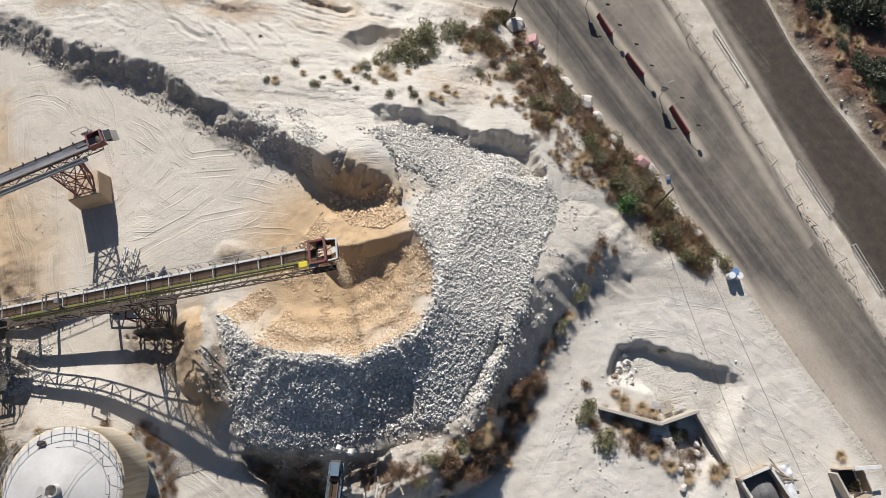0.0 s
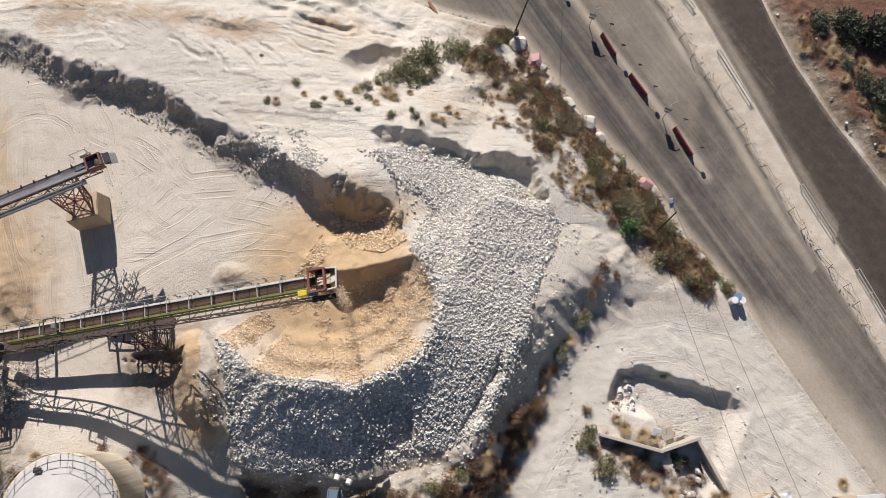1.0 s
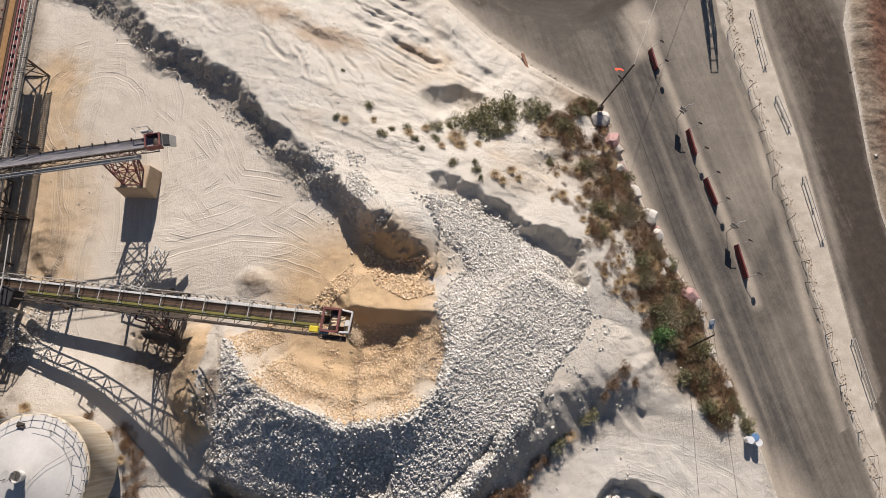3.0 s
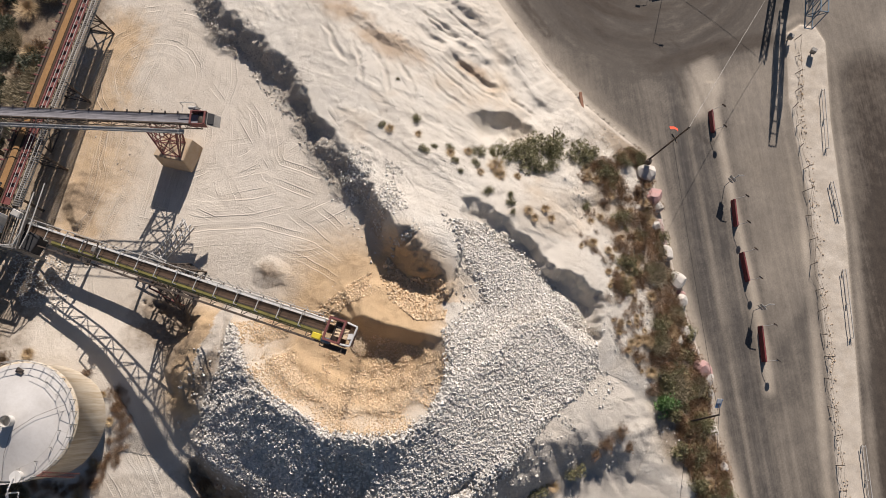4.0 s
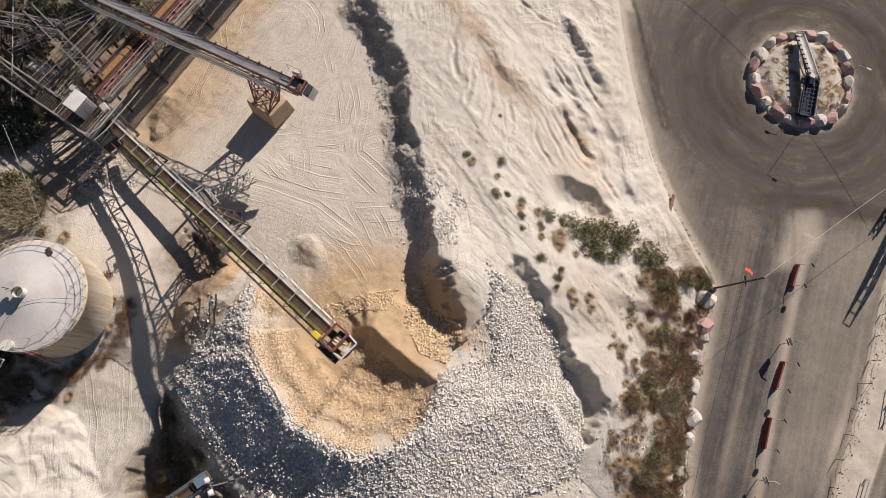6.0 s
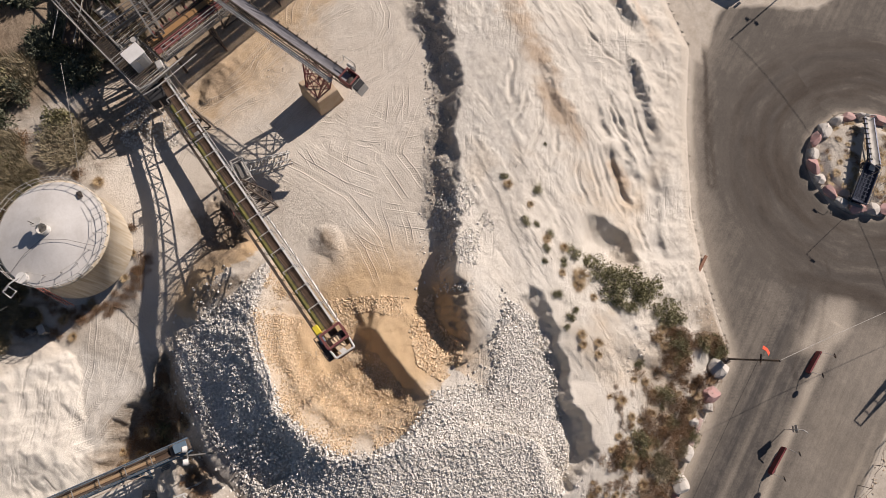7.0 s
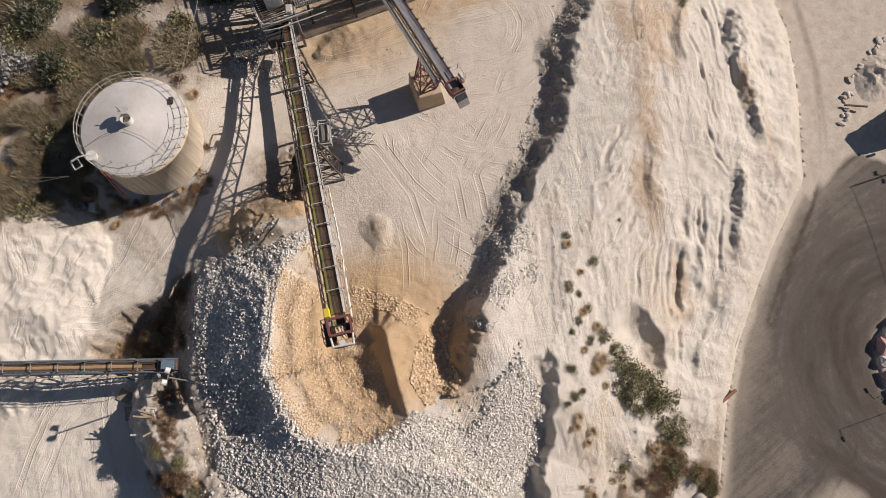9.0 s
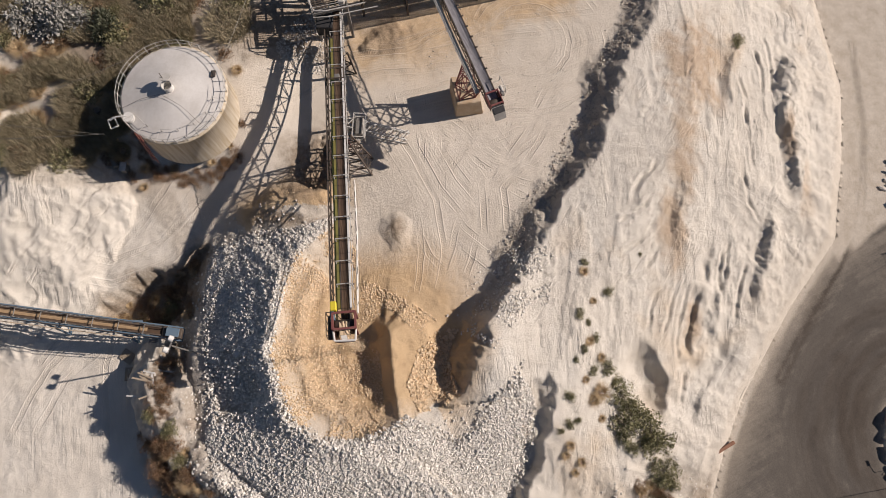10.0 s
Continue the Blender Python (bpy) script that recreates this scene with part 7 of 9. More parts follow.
def plants():
    plant_kinds()
    rng = random.Random(23)
    g = "shrubs on the upper ground"
    for x, y, r in ((-2.9, 37.6, 1.7), (-1.9, 38.8, 1.5), (-3.9, 36.6, 1.3), (-1.2, 37.4, 1.2), (-4.6, 35.6, 1.2), (-3.3, 35.2, 1.4), (-5.6, 34.9, 1.2), (-2.0, 35.4, 1.1), (0.9, 39.6, 1.2), (1.5, 38.8, 1.1), (0.4, 38.4, 0.9), (1.9, 40.2, 0.9),
                    (-0.9, 36.2, 0.8), (-6.9, 34.6, 0.8), (-7.9, 33.6, 0.8)):
        grow("green", x, y, r, r * 0.95, g)
    for x, y, r in ((-14.3, 33.5, 0.75), (-12.2, 30.8, 0.8), (-9.2, 31.3, 0.65), (-5.1, 30.1, 0.75), (-3.1, 30.9, 0.6), (-2.8, 30.1, 0.8), (-7.4, 32.3, 0.7), (-16.8, 31.3, 0.6), (-11.5, 31.6, 0.5), (-8.3, 30.6, 0.5), (-2.2, 29.4, 0.55), (-10.3, 32.4, 0.6), (-18.0, 36.5, 0.3)):
        grow("green", x, y, r * 0.75, None, g)
    for x, y, r in ((-5.6, 33.0, 1.2), (-4.9, 32.4, 0.8), (-15.9, 31.2, 0.6), (-9.9, 31.8, 0.6), (-1.0, 30.3, 0.7), (0.3, 31.4, 0.7), (-0.2, 30.0, 0.6), (1.2, 30.9, 0.6), (-13.4, 32.1, 0.5), (-6.6, 31.6, 0.6), (-3.4, 33.2, 0.6), (-8.6, 33.0, 0.6)):
        grow("straw", x, y, r, None, "grass tufts on the upper ground")
    # verge between the quarry and the road
    edge = [(5.6, 43.6), (7.4, 43.0), (10.8, 38.5), (15.4, 31.9), (18.7, 28.0), (22, 24.3), (24.1, 20.6), (27.2, 17.0), (28.8, 14.8)]
    wide = (4.0, 6.8, 7.8, 6.6, 5.0, 4.4, 4.0, 3.2, 1.6)
    n = 0
    while n < 590:
        s = rng.uniform(0, len(edge) - 1.001)
        i, f = int(s), s % 1
        a, b = Vector(edge[i]), Vector(edge[i + 1])
        out = Vector((-(b - a).y, (b - a).x)).normalized()
        if out.x > 0:
            out = -out
        w = wide[i] + (wide[i + 1] - wide[i]) * f
        off = 0.7 + w * rng.random() ** 1.1
        p = a.lerp(b, f) + out * off
        if fbm(np.array([p.x]), np.array([p.y]), 3.2, 75, 3)[0] < -0.32 + 0.25 * (off / w - 0.5):
            continue
        k = rng.choices(("dead", "green", "straw", "reed"), (0.76, 0.11, 0.11, 0.02))[0]
        size = rng.uniform(0.4, 1.15) * (0.75 if k == "straw" else 1)
        if k == "dead" and n % 4:
            scrub(p.x, p.y, size)
        else:
            grow(k, p.x, p.y, size, None, "shrubs along the road's verge")
        n += 1
    grow("fresh", 18.1, 20.3, 1.15, 1.7)
    for x, y, r in ((14.2, 27.7, 0.8), (15.2, 23.8, 0.8), (16.4, 21.1, 0.9), (15.6, 22.4, 0.7), (10.4, 29.2, 0.6), (12.8, 28.9, 0.7)):
        grow("dead" if r > 0.75 else "straw", x, y, r)
    # foot of the embankment
    for x, y, r, k in ((14.9, 16.2, 1.1, "dead"), (14.2, 14.8, 0.9, "dead"), (13.7, 13.4, 0.7, "dead"), (12.9, 11.4, 0.9, "green"), (11.6, 9.3, 0.8, "straw"), (10.6, 8.2, 1.0, "green"), (9.3, 6.3, 0.8, "dead"), (8.9, 5.0, 0.6, "straw"), (16.2, 15.4, 0.7, "dead"),
                       (7.4, 2.4, 1.0, "dead"), (6.6, 0.9, 1.1, "dead"), (5.9, -0.6, 1.2, "dead"), (7.2, 0.0, 0.9, "straw"), (5.0, -2.4, 1.2, "dead"), (3.9, -1.2, 1.1, "dead"), (3.0, -2.8, 1.3, "dead"), (1.6, -2.4, 1.0, "green"), (0.4, -3.1, 1.1, "dead"),
                       (-0.8, -3.3, 0.8, "green"), (2.2, -4.4, 1.2, "dead"), (4.1, -4.3, 1.1, "dead"), (5.6, -3.8, 0.8, "straw"), (0.6, -5.0, 1.0, "dead"), (6.6, 2.9, 0.8, "dead"), (8.2, 3.9, 0.6, "dead"), (-10.5, -7.6, 1.2, "dead"), (-11.8, -6.6, 1.2, "green"),
                       (-9.6, -9.2, 1.0, "straw"), (-13.2, -7.0, 1.1, "dead"), (-12.6, -8.6, 0.9, "straw"), (-3.5, -4.2, 0.8, "dead"), (-2.0, -5.2, 0.7, "green"), (-6.4, -4.8, 0.9, "dead"), (10.2, 6.6, 0.6, "dead"), (6.2, -2.2, 0.9, "dead"), (4.9, 0.6, 0.9, "dead")):
        grow(k, x, y, r, None, "shrubs below the embankment")
    for i in range(46):
        f = rng.random()
        x = 0.0 + 7.6 * f + rng.uniform(-1.3, 1.3)
        y = -5.6 + 8.2 * f + rng.uniform(-1.8, 1.6)
        grow(rng.choice(("dead", "dead", "dead", "dead", "straw")), x, y, rng.uniform(0.6, 1.2), rng.uniform(0.5, 1.0), "brown scrub on the embankment")
    # low dry plants on the white slope
    n = 0
    while n < 110:
        x, y = rng.uniform(1.5, 15), rng.uniform(22, 38)
        r = sdf(np.array([x]), np.array([y]), ROAD_ZONE)[0]
        if r > -5.5 or x + y < 34.5 or r < -13 or fbm(np.array([x]), np.array([y]), 3.0, 175, 2)[0] < -0.05:
            continue
        if n % 3:
            scrub(x, y, rng.uniform(0.25, 0.7))
        else:
            grow("straw", x, y, rng.uniform(0.25, 0.7), None, "low dry plants on the white slope")
        n += 1
    for i in range(40):
        x = rng.uniform(-8.0, 1.0)
        scrub(x, -4.2 + 0.12 * x + rng.uniform(-0.9, 0.9), rng.uniform(0.35, 0.8), rng.uniform(0.3, 0.7))
    for i in range(130):
        x, y = -12.6 + rng.uniform(-3.4, 2.8), -8.0 + rng.uniform(-5.0, 4.4)
        if (x > -10.6 and y > -6.2) or x < -16.6 - 0.62 * (y + 4.0):
            continue
        if i % 4:
            scrub(x, y, rng.uniform(0.5, 1.0), rng.uniform(0.4, 0.8))
        else:
            grow("straw", x, y, rng.uniform(0.4, 0.8), None, "dry tufts beside the reclaim pit")
    # round the broken walls
    for x, y, r, k in ((13.2, 1.0, 1.0, "green"), (12.7, 0.0, 0.9, "green"), (13.6, -0.6, 0.8, "dead"), (14.4, -2.0, 1.2, "green"), (15.6, -0.2, 0.7, "dead"), (16.6, -0.8, 1.0, "straw"), (17.4, -2.2, 1.0, "dead"), (18.2, -1.2, 0.9, "dead"), (18.2, 0.9, 0.8, "straw"),
                       (19.2, 0.6, 0.8, "straw"), (16.6, 1.5, 0.9, "straw"), (15.8, 2.3, 0.7, "straw"), (18.9, -3.1, 0.9, "straw"), (20.6, -4.2, 0.9, "straw"), (22.2, -5.2, 1.0, "straw"), (24.8, -4.8, 1.2, "straw"), (25.7, -4.4, 0.9, "straw"), (21.3, -1.2, 1.0, "green"),
                       (22.4, -1.6, 0.8, "dead"), (22.8, -3.0, 0.6, "dead"), (15.9, 3.6, 0.6, "dead"), (20.8, 6.2, 0.45, "green"), (37.4, -3.4, 0.7, "straw"), (38.3, -6.0, 0.7, "green"), (13.1, 3.0, 0.7, "dead"), (19.9, -2.4, 0.8, "dead")):
        grow(k, x, y, r, None, "shrubs round the broken walls")
    for i in range(70):
        x = rng.uniform(13.5, 24)
        scrub(x, -0.3 - 0.32 * (x - 14) + rng.uniform(-1.8, 1.9), rng.uniform(0.3, 0.75), rng.uniform(0.25, 0.6))
    # far verge
    n = 0
    while n < 84:
        s = rng.random()
        x, y = 37.5 + 9.5 * s + rng.uniform(0.4, 6.0), 43.5 - 17 * s + rng.uniform(-1.5, 2.0)
        k = rng.choices(("dead", "green", "straw", "deep"), (0.35, 0.15, 0.4, 0.1))[0]
        if sdf(np.array([x]), np.array([y]), ROAD_ZONE)[0] > -0.8:
            continue
        size = rng.uniform(0.5, 1.1) * (1.4 if k == "deep" else 1)
        if k == "dead":
            scrub(x, y, size)
        else:
            grow(k, x, y, size, None, "shrubs on the far verge")
        n += 1
    for x, y, r in ((46.8, 34.6, 2.0), (44.2, 44.4, 1.9), (47.5, 36.5, 1.6), (49.5, 30, 1.8), (47.6, 44.0, 1.8)):
        grow("deep", x, y, r, r * 1.3)
    # reeds and thicket behind the tank
    n = 0
    while n < 210:
        x, y = rng.uniform(-41, -23.5), rng.uniform(-29, -6)
        if math.hypot(x + 29.15, y + 5.25) < 5.9 or x > -24.2 - 0.35 * (y + 14) or (y > -10 and x > -34) or (y > -11.5 and x > -31.5):
            continue
        k = rng.choice(("reed", "reed", "reed", "reed", "dead", "dead", "green", "straw"))
        grow(k, x, y, rng.uniform(0.8, 1.4), rng.uniform(1.0, 1.7), "reeds behind the tank")
        n += 1
    n = 0
    while n < 90:
        x, y = rng.uniform(-62, -36), rng.uniform(-32, 3)
        if x > -37.5 - 0.10 * (y + 6) ** 1 and y > -12 and x > -39.5:
            continue
        if y > -2 and x > -43:
            continue
        if sdf(np.array([x]), np.array([y]), [(-44.3, -13.6), (-48.6, -4.2), (-53.6, -6.4), (-49.6, -16.0)])[0] > -0.6:
            continue
        pale = math.hypot(x + 38, y + 21) < 4.5
        grow("pale" if pale and rng.random() < 0.75 else rng.choice(("deep", "deep", "reed", "reed", "green")), x, y, rng.uniform(1.3, 2.3), rng.uniform(1.3, 2.4), "bushes of the thicket")
        n += 1
    for x, y, r, k in ((-25.3, -11.5, 0.9, "straw"), (-24.3, -9.6, 0.8, "straw"), (-23.9, -8.4, 0.8, "dead"), (-24.5, -6.8, 0.7, "straw"), (-25.0, -3.2, 0.6, "straw"), (-26.5, -1.4, 0.5, "straw"), (-28.6, -0.5, 0.5, "dead"), (-23.6, -10.8, 0.7, "dead"), (-24.4, -4.6, 0.5, "dead"), (-22.6, -9.6, 0.7, "straw"), (-33.5, -1.2, 0.8, "straw"), (-35.0, -2.6, 0.9, "dead")):
        grow(k, x, y, r, None, "tufts round the tank")
    for i in range(150):
        a = rng.uniform(-1.9, 1.0)
        d = 5.0 + rng.uniform(0, 1.2)
        scrub(-29.15 + d * math.cos(a), -5.25 + d * math.sin(a), rng.uniform(0.3, 0.65), rng.uniform(0.2, 0.5))
    # dark scrub beneath the steelwork
    n = 0
    while n < 85:
        x, y = rng.uniform(-62, -43.5), rng.uniform(-4, 24)
        if x > -43.8 - 0.28 * max(0, y - 9):
            continue
        grow(rng.choices(("deep", "dead", "reed"), (0.5, 0.25, 0.25))[0], x, y, rng.uniform(0.9, 1.7), rng.uniform(0.8, 1.8), "scrub beneath the steelwork", 0.0)
        n += 1
    # behind the orange belt
    for i in range(34):
        x, y = rng.uniform(-62, -48.5), rng.uniform(14, 34)
        if x > -47.0 - (y - 14) * 0.28:
            continue
        grow(rng.choice(("straw", "straw", "dead", "deep", "reed")), x, y, rng.uniform(0.9, 1.7), rng.uniform(1.0, 2.0), "scrub behind the belts", 0.0)
    for i in range(110):
        a, r = rng.uniform(0, math.tau), 4.9 * math.sqrt(rng.random())
        grow("straw" if rng.random() < 0.8 else "dead", -2.4 + r * math.cos(a), 66.4 + r * math.sin(a), rng.uniform(0.35, 0.7), rng.uniform(0.12, 0.25), "dry grass on the roundabout")
    grow("green", -40.2, 46.8, 0.8, None)


plants()
scrub_mesh()


# ---- road furniture ----
BARRIER_RED = plain("faded_red_plastic", (0.20, 0.028, 0.032), (0.15, 0.03, 0.03), 2.0, 0.6, bump=0.05)
SIGNBLUE = plain("blue_sign_paint", (0.10, 0.22, 0.42), (0.16, 0.28, 0.45), 3.0, 0.5, bump=0.05)
FLAGRED = plain("orange_red_cloth", (0.75, 0.085, 0.03), (0.62, 0.07, 0.03), 3.0, 0.8, bump=0.1)
DARKBLUE = plain("dark_blue_steel", (0.035, 0.045, 0.075), (0.06, 0.07, 0.10), 1.5, 0.5, 0.3, bump=0.1)
TARP = plain("white_plastic_sheet", (0.80, 0.79, 0.77), (0.68, 0.68, 0.68), 2.0, 0.5, bump=0.4, dist=0.1)
PINKPAINT = plain("faded_pink_paint", (0.52, 0.33, 0.29), (0.62, 0.54, 0.48), 2.0, 0.8, bump=0.2)
RUST = plain("rusty_iron", (0.22, 0.09, 0.05), (0.30, 0.16, 0.10), 3.0, 0.8, bump=0.2)
SHEETMETAL = plain("dull_zinc_sheet", (0.60, 0.585, 0.56), (0.47, 0.45, 0.42), 0.7, 0.6, 0.1, bump=0.1)
TRUCKTAN = plain("tan_truck_paint", (0.50, 0.39, 0.27), (0.43, 0.33, 0.23), 1.2, 0.45, bump=0.05)
TRUCKRUST = plain("orange_brown_grille", (0.34, 0.17, 0.075), (0.26, 0.13, 0.06), 2.0, 0.5, bump=0.05)
CABLE = plain("black_cable", (0.03, 0.028, 0.026), (0.05, 0.045, 0.04), 3.0, 0.7, bump=0.0)


def barriers():
    g = "red barriers along the median"
    for (x0, y0), (x1, y1) in (((17.0, 42.9), (18.3, 40.4)), ((19.8, 38.1), (21.4, 35.6)), ((24.1, 32.0), (25.7, 28.9)), ((11.3, 51.0), (12.4, 48.9))):
        c = thing("road_barrier", ((x0 + x1) / 2, (y0 + y1) / 2, ROAD_Z), "dark red plastic road barrier with thin marker poles", "road barrier", g)
        m = along((x0, y0, ROAD_Z), (x1, y1, ROAD_Z))
        L = math.hypot(x1 - x0, y1 - y0)
        prof = [(-0.19, 0.06), (0.19, 0.06), (0.19, 0.2), (0.10, 0.38), (0.07, 0.72), (-0.07, 0.72), (-0.10, 0.38), (-0.19, 0.2)]
        bm = loft_bm([[Vector((x, y, z)) for y, z in prof] for x in (0, 0.08, L * 0.5, L - 0.08, L)])
        part("barrier_body", bm, BARRIER_RED, c, m=m)
        for k in range(3):
            part("foot_block", box_bm(0.3, 0.46, 0.1, (L * (0.15 + 0.35 * k), 0, 0.05), 0.02), BARRIER_RED, c, m=m)
        for s, lean in ((0.05, 0.25), (L - 0.05, 0.12)):
            p0, p1 = m @ Vector((s, 0.0, 0.8)), m @ Vector((s, 0.55 + lean, 1.75))
            bar(c, "marker_pole", p0, p1, 0.05, 0.05, PALESTEEL, True)
            d = part("marker_disc", tube_bm(0.24, 0.24, 0.03, 18), DARKSTEEL, c, "small round marker plate", m=along(p1, p1 + Vector((0.3, 0.9, 0.2))) @ Matrix.Rotation(radians(90), 4, "Y"))
    g = "sign posts along the median"
    for x, y in ((15.7, 44.0), (23.0, 33.2)):
        c = thing("sign_post", (x, y, ROAD_Z), "thin steel post with two small rectangular plates", "road sign", g)
        bar(c, "post", (x, y, ROAD_Z - 0.1), (x, y, ROAD_Z + 2.5), 0.07, 0.07, PALESTEEL, True)
        for z, h, w in ((2.15, 0.7, 0.75), (1.55, 0.4, 0.6)):
            part("sign_plate", box_bm(w, 0.04, h, (0, 0, 0), 0.01), PALESTEEL, c, m=pose(x, y + 0.06, ROAD_Z + z, 8, 0, -25))
        part("lamp_arm", rail_bm([(x, y, ROAD_Z + 2.45), (x + 0.25, y + 0.35, ROAD_Z + 2.75), (x + 0.7, y + 0.55, ROAD_Z + 2.8)], 0.045), PALESTEEL, c)


def median_fence():
    line = [(16.4, 63.0), (19.0, 55.3), (21.2, 51.6), (24.2, 44.8), (27.8, 37.9), (31.6, 30.2), (35.2, 23.0), (38.5, 17.0), (42.4, 9.4)]
    c = thing("wire_fence", (24.2, 44.8, ROAD_Z), "sagging low wire fence on leaning posts", "fence")
    rng = random.Random(31)
    pts = []
    for a, b in zip(line[:-1], line[1:]):
        n = max(1, round(math.hypot(b[0] - a[0], b[1] - a[1]) / 2.3))
        for i in range(n):
            f = i / n
            pts.append((a[0] + (b[0] - a[0]) * f + rng.uniform(-0.15, 0.15), a[1] + (b[1] - a[1]) * f))
    tops = []
    for x, y in pts:
        t = Vector((x + rng.uniform(-0.05, 0.55), y + rng.uniform(-0.15, 0.5), ROAD_Z + rng.uniform(0.75, 1.15)))
        bar(c, "fence_post", (x, y, ROAD_Z), t, 0.05, 0.05, DARKSTEEL)
        tops.append(t)
    for a, b in zip(tops[:-1], tops[1:]):
        for k in (0.0, 0.45):
            mid = a.lerp(b, 0.5) - Vector((rng.uniform(-0.2, 0.3), 0, 0.35 + k * 0.5))
            part("fence_wire", rail_bm([a - Vector((0, 0, k)), mid, b - Vector((0, 0, k))], 0.012, 4), DARKSTEEL, c)
    # low rubble kerb along the reserve
    rng2 = np.random.default_rng(41)
    L = [(17.2, 62.6), (19.6, 56), (25.2, 45.2), (30.9, 33.4), (36.1, 21.9), (43.6, 7.6)]
    P = []
    for a, b in zip(L[:-1], L[1:]):
        n = int(math.hypot(b[0] - a[0], b[1] - a[1]) * 9)
        for i in range(n):
            f = rng2.random()
            P.append((a[0] + (b[0] - a[0]) * f + rng2.normal() * 0.22, a[1] + (b[1] - a[1]) * f + rng2.normal() * 0.22, ROAD_Z + 0.18))
    P = np.array(P)
    stones("kerb_rubble", "dark broken rubble along the road's reserve", "stones", P, rng2.uniform(0.05, 0.17, len(P)), OCHRECONC, 42)
    g = "steel guard rails"
    for (x0, y0), (x1, y1) in (((25.2, 49.2), (27.2, 46.0)), ((29.4, 41.0), (32.4, 34.8)), ((36.6, 25.8), (39.4, 20.2)), ((41.2, 17.0), (43.4, 12.2)), ((20.9, 58.6), (23.6, 52.4))):
        k = thing("guard_rail", (x0, y0, ROAD_Z), "low pale double guard rail beside the road", "guard rail", g)
        m = along((x0, y0, ROAD_Z), (x1, y1, ROAD_Z))
        L = math.hypot(x1 - x0, y1 - y0)
        for off, z in ((-0.16, 0.62), (0.16, 0.62)):
            part("rail", strip_bm(m, L, off - 0.03, off + 0.03, z, 0.1), PALESTEEL, k)
        for i in range(3):
            bar(k, "rail_post", m @ Vector((0.1 + i * (L - 0.2) / 2, 0, 0)), m @ Vector((0.1 + i * (L - 0.2) / 2, 0, 0.6)), 0.1, 0.1, PALESTEEL)


def poles():
    c = thing("flag_pole", (7.3, 42.2, -5.2), "tall leaning utility pole with an orange-red flag", "pole")
    foot, top = Vector((7.2, 42.1, height(7.2, 42.1) - 0.1)), Vector((8.5, 42.4, 4.2))
    bar(c, "mast", foot, top, 0.18, 0.18, DARKSTEEL, True)
    part("switch_box", box_bm(0.5, 0.4, 0.8, (7.5, 42.0, height(7.2, 42.1) + 1.4), 0.03), DARKSTEEL, c, "dark switch box")
    fl = bmesh.new()
    vs = [[fl.verts.new((8.05 - 0.36 * i - 0.06 * j, 42.75 + 0.12 * math.sin(i * 1.5) + 0.2 * j, 2.1 - 0.15 * i - 0.17 * j)) for j in range(3)] for i in range(3)]
    for i in range(2):
        for j in range(2):
            fl.faces.new((vs[i][j], vs[i + 1][j], vs[i + 1][j + 1], vs[i][j + 1]))
    fl.normal_update()
    bmesh.ops.solidify(fl, geom=fl.faces[:], thickness=0.015)
    part("flag", fl, FLAGRED, c, "small orange-red cloth flag")
    bar(c, "cross_arm", (7.7, 42.6, 1.4), (8.5, 42.0, 1.4), 0.1, 0.1, DARKSTEEL)
    c = thing("leaning_sign", (21.4, 20.6, height(21.4, 20.6)), "leaning dark post with a small blue and white plate", "road sign")
    f = Vector((20.9, 20.2, height(20.9, 20.2)))
    bar(c, "post", f, (22.3, 21.6, -2.2), 0.14, 0.14, DARKSTEEL)
    part("sign_plate", box_bm(0.6, 0.9, 0.05, (0, 0, 0), 0.01), SIGNBLUE, c, "blue plate", m=pose(21.9, 22.5, -2.3, 30, 20, 25))
    part("sign_plate", box_bm(0.5, 0.45, 0.05, (0, 0, 0.05), 0.01), TARP, c, "white plate", m=pose(21.8, 22.7, -2.2, 30, 20, 25))
    bar(c, "plate_arm", (22.3, 21.6, -2.2), (21.9, 22.5, -2.35), 0.07, 0.07, DARKSTEEL)
    # overhead cables
    spans = (((7.9, 42.3, 1.4), (22.2, 21.4, -2.0)), ((22.2, 21.4, -2.0), (35.6, -16.5, -2.0)), ((20.6, 17.6, -2.0), (29.6, -13.0, -2.0)))
    for a, b in spans:
        c = thing("overhead_cable", a, "thin black overhead cable", "cable", "overhead cables")
        a, b = Vector(a), Vector(b)
        part("cable_run", rail_bm([a.lerp(b, f) - Vector((0, 0, 1.2 * f * (1 - f))) for f in (0, 0.2, 0.4, 0.6, 0.8, 1)], 0.016, 4), CABLE, c)
    # street lamps on the roundabout side
    for x, y, h, a in ((0.4, 66.2, 7.2, 20), (-0.9, 64.9, 3.6, 200)):
        c = thing("street_lamp", (x, y, ROAD_Z), "slim street lamp beside the roundabout", "street lamp", "street lamps")
        bar(c, "mast", (x, y, ROAD_Z), (x, y, ROAD_Z + h), 0.05, 0.05, STEEL, True)
        e = Vector((x + 0.9 * math.cos(radians(a)), y + 0.9 * math.sin(radians(a)), ROAD_Z + h + 0.15))
        bar(c, "arm", (x, y, ROAD_Z + h), e, 0.05, 0.05, STEEL, True)
        part("lamp_head", box_bm(0.5, 0.22, 0.1, (0, 0, 0), 0.03), PALESTEEL, c, m=along(e, e + Vector((math.cos(radians(a)), math.sin(radians(a)), 0))))


